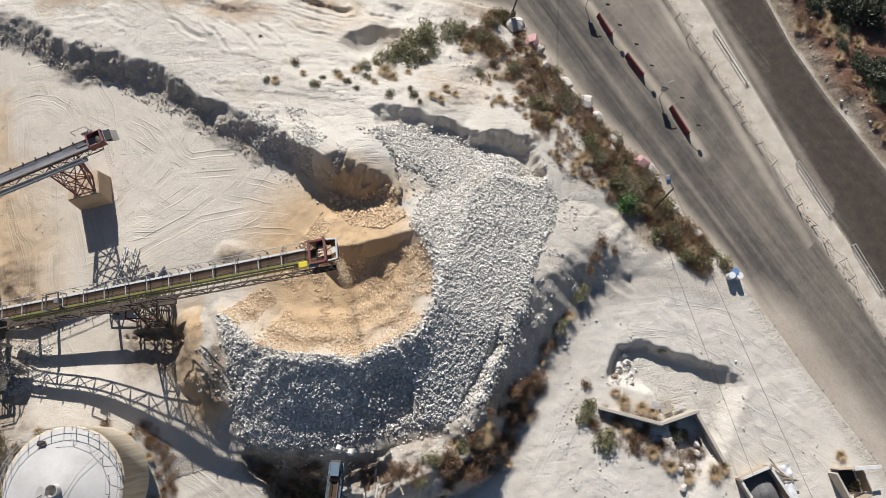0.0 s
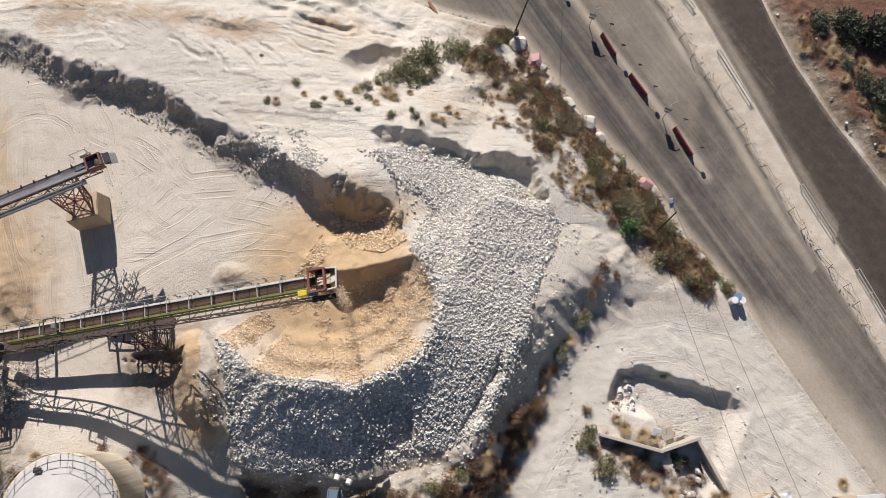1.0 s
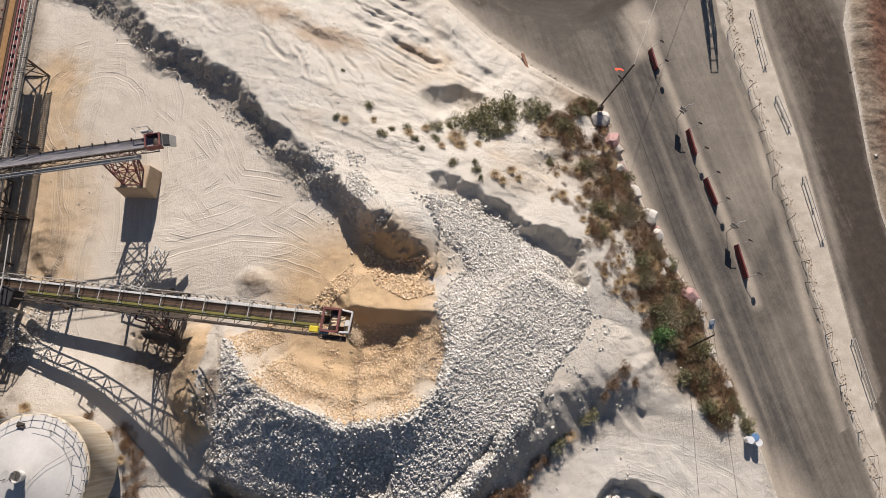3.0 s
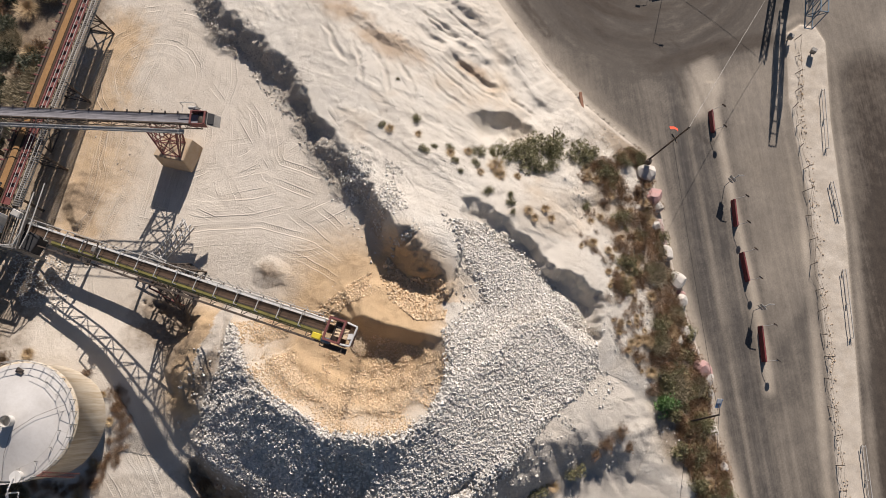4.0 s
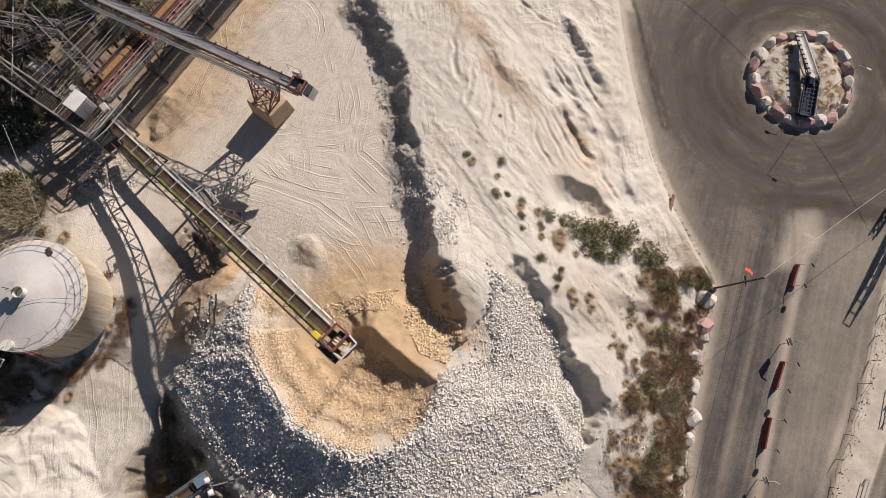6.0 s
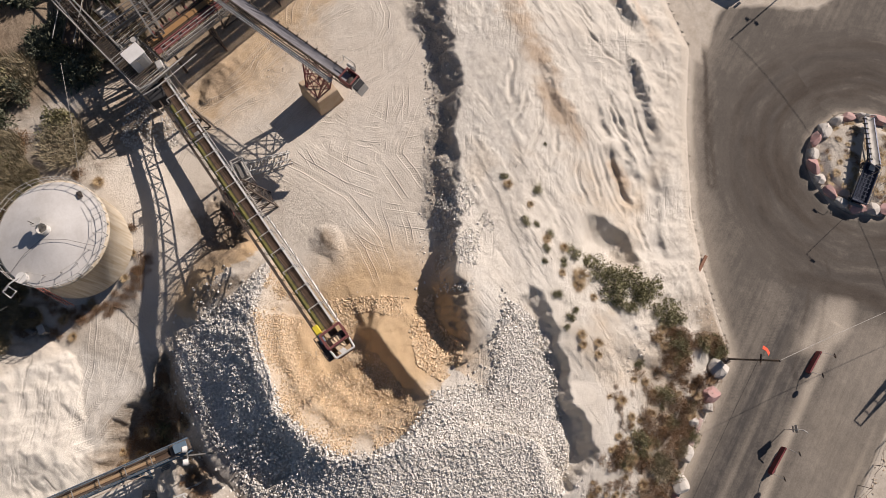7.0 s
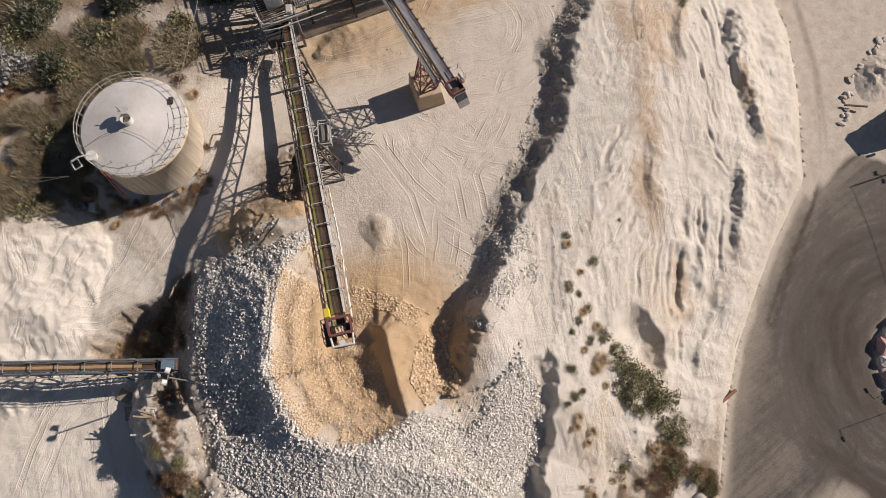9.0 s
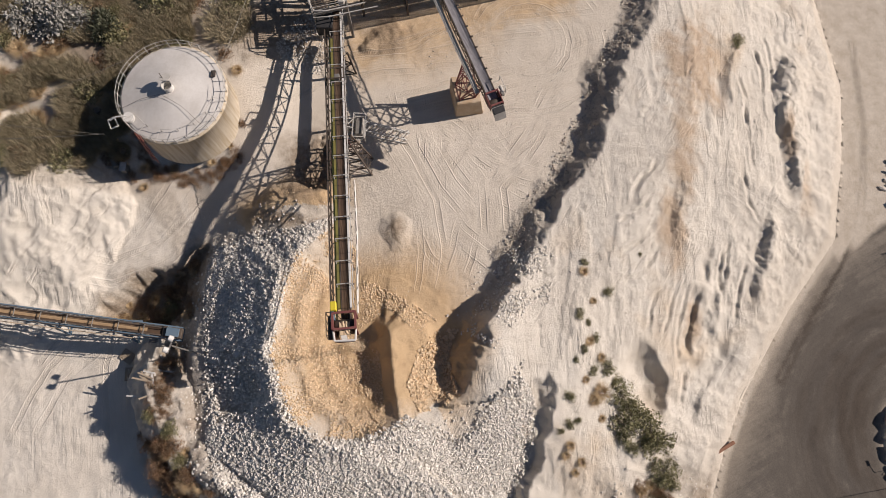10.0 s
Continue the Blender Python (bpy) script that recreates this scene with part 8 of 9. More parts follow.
def road_lamp():
    x, y, top = -24.3, 78.4, ROAD_Z + 11.0
    c = thing("street_lamp", (x, y, ROAD_Z), "tall dark lamp post with two lamp heads", "street lamp", "street lamps")
    bar(c, "mast", (x, y, ROAD_Z - 0.1), (x, y, top), 0.15, 0.15, DARKSTEEL, True)
    for dx, dy in ((0.45, 0.3), (-0.45, -0.3)):
        bar(c, "arm", (x, y, top - 2.4), (x + dx, y + dy, top - 2.3), 0.06, 0.06, DARKSTEEL, True)
        part("lamp_head", box_bm(0.5, 0.28, 0.16, (x + dx, y + dy, top - 2.25), 0.04), DARKSTEEL, c)
    for a, b, sag in (((x, y, top - 0.1), (11.6, 70.4, ROAD_Z + 7.8), 1.7), ((11.6, 70.4, ROAD_Z + 7.8), (8.5, 42.4, 4.1), 0.9)):
        k = thing("overhead_cable", a, "pale overhead cable hung from mast to mast", "cable", "overhead cables")
        a, b = Vector(a), Vector(b)
        part("cable_run", rail_bm([a.lerp(b, f / 16) - Vector((0, 0, 4 * sag * f / 16 * (1 - f / 16))) for f in range(17)], 0.02, 5), STEEL, k)


road_lamp()


def billboard():
    z0 = ROAD_Z
    a = Vector((15.85, 61.35, -2.1))
    b = a + Vector((-0.31, 0.95, 0)) * 11.5
    c = thing("billboard", (15.0, 64.0, ROAD_Z), "pale lettered board on a high blue lattice frame", "billboard")
    m = along(a, b)
    L = (b - a).length
    board = part("board", box_bm(L - 2.2, 0.1, 2.7, (1.1 + L / 2, 0, 1.75), 0.02), PALESTEEL, c, "pale sign board", m=m)
    rng = random.Random(3)
    for r in range(3):
        x = 2.6
        while x < L - 0.7:
            w = rng.uniform(0.25, 0.6)
            part("text_bar", box_bm(w, 0.03, 0.42 if r == 1 else 0.22, (x + w / 2, 0.075, 0.95 + 0.8 * r)), BLUE, board, m=m)
            x += w + 0.14
    for off in (0.14, -0.6):
        for z in (0.15, 3.25):
            bar(c, "board_rail", m @ Vector((0, off, z)), m @ Vector((L, off, z)), 0.1, 0.1, BLUE)
        for i in range(9):
            x = i * L / 8
            bar(c, "board_post", m @ Vector((x, off, 0.15)), m @ Vector((x, off, 3.25)), 0.08, 0.08, BLUE)
            if i < 8:
                bar(c, "diagonal", m @ Vector((x, off, 0.15 if i % 2 else 3.25)), m @ Vector((x + L / 8, off, 3.25 if i % 2 else 0.15)), 0.07, 0.07, BLUE)
    for i in range(9):
        for z in (0.15, 3.25):
            bar(c, "board_stay", m @ Vector((i * L / 8, -0.6, z)), m @ Vector((i * L / 8, 0.14, z)), 0.07, 0.07, BLUE)
    for x in (7.4, 10.8):
        p = m @ Vector((x, -0.25, 0.2))
        bar(c, "column", (p.x, p.y, z0 - 0.1), p, 0.3, 0.3, BLUE)
    c = thing("lattice_mast", (11.6, 70.4, ROAD_Z), "dark square lattice mast", "mast")
    base = [Vector((11.3 + 0.6 * i, 70.1 + 0.6 * j, z0)) for i, j in ((0, 0), (1, 0), (1, 1), (0, 1))]
    lattice_leg(c, [p + Vector((0, 0, 7.8)) for p in base], base, DARKSTEEL, 0.1, 7)
    for x, y, h in ((15.6, 62.6, 1.3), (18.4, 62.2, 1.2)):
        k = thing("junction_box", (x, y, ROAD_Z), "weathered box on a stub post in the reserve", "junction box")
        bar(k, "post", (x, y, ROAD_Z), (x, y, ROAD_Z + 0.5), 0.12, 0.12, DARKSTEEL)
        part("box_body", box_bm(0.55, 0.45, 0.6, (x, y, ROAD_Z + h - 0.4), 0.03), STEEL, k)


def tipper_truck(nose, f, paint, front, label, tall):
    """A parked lorry: x runs back from the bumper, y across."""
    k = thing("tipper_truck", nose, label, "truck")
    nose, f = Vector(nose), Vector(f)
    m = along(nose, nose - f) @ Matrix.Diagonal((1, 1, tall, 1))
    cab = bmesh.new()
    prof = [(0.0, 0.55), (-0.05, 1.5), (0.10, 2.1), (0.45, 3.05), (0.75, 3.3), (2.1, 3.45), (2.1, 0.55)]
    rings = [[cab.verts.new((x, y * (1 - 0.035 * max(0, z - 2.0)), z)) for x, z in prof] for y in (-1.25, 1.25)]
    for a in range(len(prof)):
        b = (a + 1) % len(prof)
        cab.faces.new((rings[0][a], rings[0][b], rings[1][b], rings[1][a]))
    cab.faces.new(rings[0][::-1])
    cab.faces.new(rings[1])
    bmesh.ops.recalc_face_normals(cab, faces=cab.faces[:])
    bmesh.ops.bevel(cab, geom=cab.edges[:], offset=0.07, segments=2, affect="EDGES")
    body = part("cab", cab, paint, k, m=m)
    part("windscreen", box_bm(0.05, 2.1, 0.92, (0.235, 0, 2.6), 0.02), BLACK, body, "dark windscreen", m=m @ Matrix.Translation((0.19, 0, 2.6)) @ Matrix.Rotation(radians(20), 4, "Y") @ Matrix.Translation((-0.21, 0, -2.6)))
    part("sun_visor", box_bm(0.35, 2.3, 0.05, (0.32, 0, 3.12), 0.02), BLACK, body, m=m)
    for y in (-1.27, 1.27):
        part("side_window", box_bm(0.85, 0.04, 0.7, (1.0, y, 2.45), 0.02), BLACK, body, m=m)
    part("roof_hatch", box_bm(0.62, 0.62, 0.07, (1.25, 0.0, 3.40), 0.02), BLACK, body, "dark roof hatch", m=m)
    part("roof_deflector", box_bm(0.7, 2.1, 0.42, (1.75, 0, 3.6), 0.12), paint, body, m=m)
    g = part("grille", box_bm(0.12, 2.2, 0.95, (-0.08, 0, 1.35), 0.03), front, k, m=m)
    for i in range(9):
        part("grille_slat", box_bm(0.08, 0.07, 0.8, (-0.16, -0.9 + i * 0.225, 1.35)), BLACK, g, m=m)
    part("bumper", box_bm(0.4, 2.5, 0.4, (0.0, 0, 0.62), 0.06), front, k, m=m)
    for y in (-0.95, 0.95):
        part("headlight", box_bm(0.1, 0.42, 0.22, (-0.2, y, 0.72), 0.03), WHITESTEEL, k, m=m)
        part("mirror", box_bm(0.12, 0.28, 0.6, (0.1, y * 1.52, 2.4), 0.03), BLACK, k, m=m)
    for y in (-0.42, 0.42):
        part("frame_rail", box_bm(8.6, 0.14, 0.3, (4.6, y, 0.85), 0.01), DARKSTEEL, k, m=m)
    part("tipper_floor", box_bm(5.9, 2.4, 0.15, (5.45, 0, 1.35), 0.02), WHITESTEEL, k, m=m)
    for y in (-1.2, 1.2):
        part("tipper_side", box_bm(5.9, 0.09, 1.8, (5.45, y, 2.3), 0.02), WHITESTEEL, k, "white steel tipper side", m=m)
        for i in range(6):
            part("side_stake", box_bm(0.1, 0.08, 1.75, (2.7 + i * 1.1, y * 1.07, 2.3), 0.01), DARKBLUE, k, m=m)
    for x in (2.5, 8.4):
        part("tipper_end", box_bm(0.09, 2.4, 1.9, (x, 0, 2.35), 0.02), WHITESTEEL, k, m=m)
    part("tipper_load", strip_bm(m @ Matrix.Translation((2.6, 0, 2.4)), 5.7, -1.1, 1.1, 0.0, 0.1, -0.25, 14, 0.12, 4), ASH, k, "bluish grey stone load")
    for x in (1.2, 5.9, 7.3):
        for y in (-1.05, 1.05):
            w = part("wheel", tube_bm(0.52, 0.52, 0.36, 22), BLACK, k, m=m @ Matrix.Translation((x, y - 0.18, 0.52)) @ Matrix.Rotation(radians(-90), 4, "X"))
            part("rim", tube_bm(0.28, 0.28, 0.38, 14), STEEL, w, m=WORLD[w])


def island_machine():
    c = thing("display_crusher", (-0.6, 64.5, ROAD_Z + 0.2), "old dark blue mobile crusher shown on the roundabout", "machine")
    z = ROAD_Z + 0.25
    m = along((0.9, 62.7, z), (-2.05, 66.4, z + 0.75)) @ Matrix.Diagonal((1, 1, 0.62, 1))
    L = 5.0
    for y in (-0.38, 0.38):
        part("chassis_rail", box_bm(L, 0.16, 0.24, (L / 2, y, 0.5), 0.03), DARKBLUE, c, m=m)
    for i in range(5):
        part("chassis_tie", box_bm(0.12, 0.76, 0.14, (0.4 + i * 1.05, 0, 0.5), 0.02), DARKBLUE, c, m=m)
    bm = bmesh.new()
    t_ = [bm.verts.new(v) for v in ((0.3, -0.72, 1.6), (4.4, -0.72, 1.6), (4.4, 0.72, 1.6), (0.3, 0.72, 1.6))]
    b_ = [bm.verts.new(v) for v in ((0.9, -0.4, 0.66), (3.9, -0.4, 0.66), (3.9, 0.4, 0.66), (0.9, 0.4, 0.66))]
    for k in range(4):
        bm.faces.new((t_[k], t_[(k + 1) % 4], b_[(k + 1) % 4], b_[k]))
    bm.faces.new(b_[::-1])
    bm.normal_update()
    bmesh.ops.solidify(bm, geom=bm.faces[:], thickness=0.08)
    part("hopper", bm, DARKBLUE, c, "open dark blue hopper", m=m)
    for i in range(9):
        bar(c, "grizzly_bar", m @ Vector((0.7 + i * 0.42, -0.6, 1.34)), m @ Vector((0.7 + i * 0.42, 0.6, 1.34)), 0.06, 0.06, DARKBLUE)
    for y in (-0.35, 0.0, 0.35):
        bar(c, "grizzly_rail", m @ Vector((0.5, y, 1.40)), m @ Vector((4.2, y, 1.40)), 0.06, 0.06, DARKBLUE)
    part("hopper_rim", rail_bm([(0.3, -0.72, 1.65), (4.4, -0.72, 1.65), (4.4, 0.72, 1.65), (0.3, 0.72, 1.65), (0.3, -0.72, 1.65)], 0.06, 6), DARKBLUE, c, m=m)
    part("feed_plate", box_bm(0.75, 0.55, 0.05, (4.1, 0.0, 1.5), 0.01), PALESTEEL, c, "pale worn feed plate", m=m @ Matrix.Translation((0, 0, 0.1)))
    part("end_step", box_bm(0.3, 1.5, 0.1, (0.0, 0, 0.95), 0.02), STEEL, c, m=m)
    for y in (-0.82, 0.82):
        part("side_rail", rail_bm([m @ Vector((0.4, y, 1.3)), m @ Vector((0.4, y * 1.15, 1.7)), m @ Vector((3.9, y * 1.15, 1.7)), m @ Vector((3.9, y, 1.3))], 0.03), STEEL, c)
    for x in (0.8, 4.2):
        for y in (-0.62, 0.62):
            w = part("wheel", tube_bm(0.36, 0.36, 0.26, 20), BLACK, c, m=m @ Matrix.Translation((x, y - 0.13, 0.34)) @ Matrix.Rotation(radians(-90), 4, "X"))
            part("rim", tube_bm(0.19, 0.19, 0.28, 14), STEEL, w, m=WORLD[w])
    a, b = m @ Vector((4.3, 0.0, 2.3)), Vector((-6.1, 69.1, ROAD_Z + 1.35))
    mm = along(a, b)
    LL = (b - a).length
    part("arm_belt", strip_bm(mm, LL, -0.35, 0.35, 0, 0.06, 0.08, 8), STEEL, c, "grey belt of the arm")
    for s in (-0.45, 0.45):
        part("arm_side", strip_bm(mm, LL, s - 0.06, s + 0.06, 0.1, 0.25), DARKBLUE, c)
    for i in range(9):
        bar(c, "arm_roller", mm @ Vector((0.5 + i * (LL - 0.8) / 8, 0.3, 0.12)), mm @ Vector((0.5 + i * (LL - 0.8) / 8, 0.75, 0.12)), 0.14, 0.14, BLACK, True)
    part("arm_hood", rail_bm([mm @ Vector((LL, -0.5, 0)), mm @ Vector((LL, -0.5, 0.45)), mm @ Vector((LL, 0.5, 0.45)), mm @ Vector((LL, 0.5, 0))], 0.05), PALESTEEL, c, "pale end frame")
    for y in (0.4, -0.4):
        bar(c, "arm_stay", mm @ Vector((LL * 0.7, y, -0.1)), m @ Vector((4.9, y, 0.5)), 0.08, 0.08, DARKBLUE)
    tipper_truck((-26.0, 68.65, ROAD_Z), (0.45, -0.893, 0), TRUCKTAN, TRUCKRUST, "tan tipper lorry with an orange-brown grille, parked by the side road", 1.13)
    tipper_truck((8.0, 73.0, ROAD_Z), (0.59, -0.807, 0), REDSTEEL, DARKSTEEL, "maroon tipper lorry with a black front, parked beside the lattice mast", 0.9)
    # stacked slabs and pipes at the road's edge
    p = thing("painted_beam", (11.8, 36.2, height(11.8, 36.2)), "fallen concrete beam with faded pink paint", "concrete beam")
    part("beam", box_bm(2.7, 0.42, 0.4, (0, 0, 0.18), 0.05), PINKPAINT, p, m=pose(11.8, 36.3, height(11.8, 36.2), 0, 4, -54))
    p = thing("rusty_rail", (-0.9, 46.1, height(-0.9, 46.1)), "rusty iron rail lying at the road's edge", "rail")
    part("rail_body", box_bm(2.6, 0.3, 0.22, (0, 0, 0.1), 0.03), RUST, p, m=pose(-1.2, 45.6, height(-1.2, 45.6), 0, 0, -58))
    # kerb slabs at the foot of the white slope
    rng = random.Random(8)
    for i in range(9):
        x, y = -14.2 + i * 1.55, 52.2 - i * 0.80
        p = thing("kerb_slab", (x, y, ROAD_Z), "worn pale kerb slab along the slope's foot", "kerb slab", "kerb slabs")
        part("slab", box_bm(1.45, 0.32, 0.3, (0, 0, 0.06), 0.04), CONCRETE, p, m=pose(x, y - 0.55, ROAD_Z + 0.05, 0, rng.uniform(-3, 3), -28 + rng.uniform(-5, 5)))


def side_road_rubble():
    """Grey spoil and broken kerb stones at the corner of the side road."""
    rng = random.Random(77)
    bm = bmesh.new()
    bmesh.ops.create_grid(bm, x_segments=34, y_segments=34, size=1.0)
    for v in bm.verts:
        r = math.hypot(v.co.x, v.co.y)
        p = Vector((v.co.x * 3.4, v.co.y * 2.3, 0))
        v.co = Vector((p.x, p.y, 1.15 * max(0.0, 1 - r) ** 1.1 * (1 + 0.5 * noise.noise(p * 1.1)) + 0.16 * noise.noise(p * 2.6) * max(0.0, 1.1 - r) - 0.03))
    c = thing("spoil_heap", (-32.6, 68.4, ROAD_Z), "low heap of grey spoil beside the side road", "earth heap")
    part("heap", bm, CLOD, c, m=pose(-32.6, 68.4, ROAD_Z, 0, 0, 140))
    edge = [Vector(p) for p in ((-38.0, 73.0, ROAD_Z), (-36.4, 69.4, ROAD_Z), (-33.6, 66.2, ROAD_Z), (-29.9, 64.2, ROAD_Z), (-27.5, 63.5, ROAD_Z))]
    for a, b in zip(edge[:-1], edge[1:]):
        for i in range(6):
            p = a.lerp(b, (i + rng.random()) / 6)
            ob = new("stone_block", boulder_mesh("stone_block", 500 + rng.randrange(999), CONCRETE if rng.random() < 0.5 else BOULDER_W))
            w = rng.uniform(0.18, 0.42)
            ob.matrix_basis = pose(p.x + rng.uniform(-0.3, 0.3), p.y + rng.uniform(-0.3, 0.3), ROAD_Z + w * 0.25, 0, 0, rng.uniform(0, 360)) @ Matrix.Diagonal((w * 1.4, w, w * 0.8, 1))
            tagged(ob, "broken pale stone at the side road's corner", "stone", "stones by the side road")
    k = thing("concrete_beam", (-28.6, 64.6, ROAD_Z), "thin dark beam lying on the rubble", "beam")
    bar(k, "beam", (-29.6, 63.9, ROAD_Z + 0.3), (-29.0, 66.0, ROAD_Z + 0.7), 0.16, 0.16, DARKSTEEL)


def yard_things():
    # two floodlights on a pole over the reclaim pit
    c = thing("floodlight_pole", (-7.4, -2.6, height(-7.4, -2.6)), "pole with two white floodlights above the pit", "floodlight")
    bar(c, "mast", (-7.4, -2.4, height(-7.4, -2.4) - 0.3), (-7.4, -2.2, 6.2), 0.14, 0.14, STEEL, True)
    bar(c, "cross_arm", (-8.1, -2.1, 6.3), (-6.8, -2.4, 6.3), 0.09, 0.09, STEEL)
    for x, y in ((-7.9, -2.0), (-7.0, -2.3)):
        l = part("lamp_body", tube_bm(0.26, 0.21, 0.36, 16), WHITESTEEL, c, "white floodlight housing", m=pose(x, y - 0.1, 6.35, 60, 0, -20))
        part("lamp_glass", tube_bm(0.22, 0.22, 0.02, 16), PALESTEEL, l, m=pose(x, y - 0.1, 6.35, 60, 0, -20) @ Matrix.Translation((0, 0, -0.02)))
    # pallets
    def pallet(x, y, turn, tilt=0.0, mat=None):
        z = height(x, y) + 0.08
        c = thing("pallet", (x, y, z), "grey wooden pallet on the ground", "pallet", "pallets")
        m = pose(x, y, z, tilt, 0, turn)
        for i in range(7):
            part("top_board", box_bm(1.2, 0.1, 0.022, (0, -0.45 + i * 0.15, 0.13)), mat or WOOD, c, m=m)
        for i in range(3):
            part("bearer", box_bm(0.1, 1.0, 0.1, (-0.55 + i * 0.55, 0, 0.06)), mat or WOOD, c, m=m)
            part("bottom_board", box_bm(1.2, 0.1, 0.02, (0, -0.45 + i * 0.45, 0.0)), mat or WOOD, c, m=m)
    pallet(-5.4, -8.9, 4)
    pallet(-7.0, -9.6, 60, 6)
    pallet(-8.6, -7.0, 85, 0, STEEL)
    # old planks
    rng = random.Random(12)
    for i in range(12):
        x, y = -4.6 + rng.uniform(-1.2, 1.4), -5.6 + rng.uniform(-1.4, 1.2)
        z = height(x, y)
        c = thing("plank", (x, y, z), "weathered loose plank on the bank", "plank", "loose planks")
        part("board", box_bm(rng.uniform(0.9, 2.0), 0.14, 0.04, (0, 0, 0.12)), WOOD if i % 3 else WHITESTEEL, c, m=pose(x, y, z, 0, rng.uniform(-10, 10), rng.uniform(20, 120)))
    # lattice boom lying in the yard
    c = thing("lattice_boom", (-29.0, 12.3, 0), "pale lattice boom lying on the yard floor", "crane boom")
    a, b = Vector((-29.3, 9.2, 0.15)), Vector((-28.2, 15.0, 0.1))
    m = along(a, b)
    L = (b - a).length
    for s, z in ((-0.65, 0.0), (0.65, 0.0), (-0.5, 0.8), (0.5, 0.8)):
        bar(c, "chord", m @ Vector((0, s, z)), m @ Vector((L, s * 0.8, z * 0.75)), 0.11, 0.11, WHITESTEEL, True)
    for i in range(9):
        x = i * L / 9
        bar(c, "lacing", m @ Vector((x, -0.6, 0)), m @ Vector((x + 0.6, 0.6, 0)), 0.06, 0.06, WHITESTEEL)
        bar(c, "lacing", m @ Vector((x, -0.5, 0.78)), m @ Vector((x + 0.6, 0.5, 0.75)), 0.06, 0.06, WHITESTEEL)
        bar(c, "lacing", m @ Vector((x, 0.55, 0.0)), m @ Vector((x + 0.6, 0.48, 0.76)), 0.06, 0.06, WHITESTEEL)
        bar(c, "lacing", m @ Vector((x, -0.55, 0.0)), m @ Vector((x + 0.6, -0.48, 0.76)), 0.06, 0.06, WHITESTEEL)
    c = thing("machine_frame", (-28.6, 10.4, 0), "dusty machine frame standing under the belt", "machine")
    for x in (-29.9, -27.6):
        for y in (9.9, 11.0):
            bar(c, "frame_post", (x, y, 0), (x, y, 1.5), 0.1, 0.1, PALESTEEL)
    for z in (0.8, 1.5):
        for p, q in (((-29.9, 9.9), (-27.6, 9.9)), ((-29.9, 11.0), (-27.6, 11.0)), ((-29.9, 9.9), (-29.9, 11.0)), ((-27.6, 9.9), (-27.6, 11.0))):
            bar(c, "frame_beam", (*p, z), (*q, z), 0.09, 0.09, PALESTEEL)
    part("machine_body", box_bm(1.7, 0.8, 0.9, (-28.8, 10.45, 0.75), 0.1), STEEL, c)
    # steel frame of a lean-to near the mound
    c = thing("steel_stand", (-26.2, 9.0, 0), "maroon steel frame beneath the belt", "steel frame")
    for x in (-27.2, -24.6):
        for y in (8.3, 9.6):
            bar(c, "frame_post", (x, y, 0), (x, y, 2.4), 0.12, 0.12, REDSTEEL)
        bar(c, "frame_beam", (x, 8.3, 2.4), (x, 9.6, 2.4), 0.12, 0.12, REDSTEEL)
    for y in (8.3, 9.6):
        bar(c, "frame_beam", (-27.2, y, 2.4), (-24.6, y, 2.4), 0.12, 0.12, REDSTEEL)
    bar(c, "frame_brace", (-27.2, 8.3, 0.2), (-24.6, 8.3, 2.3), 0.08, 0.08, REDSTEEL)
    # clutter behind the tank
    for i, (x, y) in enumerate(((-25.6, -11.4), (-26.8, -13.0), (-28.9, -13.6), (-25.0, -12.6))):
        c = thing("steel_drum", (x, y, height(x, y)), "dented drum lying behind the tank", "drum", "drums behind the tank")
        part("drum_body", tube_bm(0.3, 0.3, 0.88, 18), STEEL if i % 2 else DARKSTEEL, c, m=pose(x, y, height(x, y) + (0.28 if i % 2 else -0.02), 90 if i % 2 else 0, 0, 40 * i))
    c = thing("scrap_cabinet", (-24.2, -11.3, height(-24.2, -11.4)), "small grey metal cabinet in the weeds", "cabinet")
    part("cabinet_body", box_bm(0.8, 0.55, 0.9, (-24.2, -11.4, height(-24.2, -11.4) + 0.42), 0.04), STEEL, c)
    part("cabinet_lid", box_bm(0.85, 0.6, 0.06, (-24.2, -11.4, height(-24.2, -11.4) + 0.9), 0.02), PALESTEEL, c)
    for a, b in (((-25.4, -11.0, 5.0), (-24.4, -24.0, 4.6)), ((-33.0, -9.6, 4.8), (-25.0, -26.0, 4.0)), ((-32.6, -1.9, 4.6), (-43.5, 1.0, 5.5)), ((-25.4, -11.0, 4.9), (-26.5, -26.0, 4.4))):
        c = thing("overhead_cable", a, "thin pale cable from the tank's roof", "cable", "cables at the tank")
        a, b = Vector(a), Vector(b)
        part("cable_run", rail_bm([a.lerp(b, f) - Vector((0, 0, 0.8 * f * (1 - f))) for f in (0, 0.25, 0.5, 0.75, 1)], 0.02, 4), STEEL, c)
    # shed in the trees
    c = thing("shed", (-46.4, -9.7, height(-46.4, -9.7)), "low ochre shed with a ribbed sheet-metal roof among trees", "shed")
    g0 = height(-46.4, -9.7) - 0.2
    m = along((-44.9, -13.0, g0), (-48.3, -5.2, g0))
    L, D, H = 8.5, 5.0, 2.2
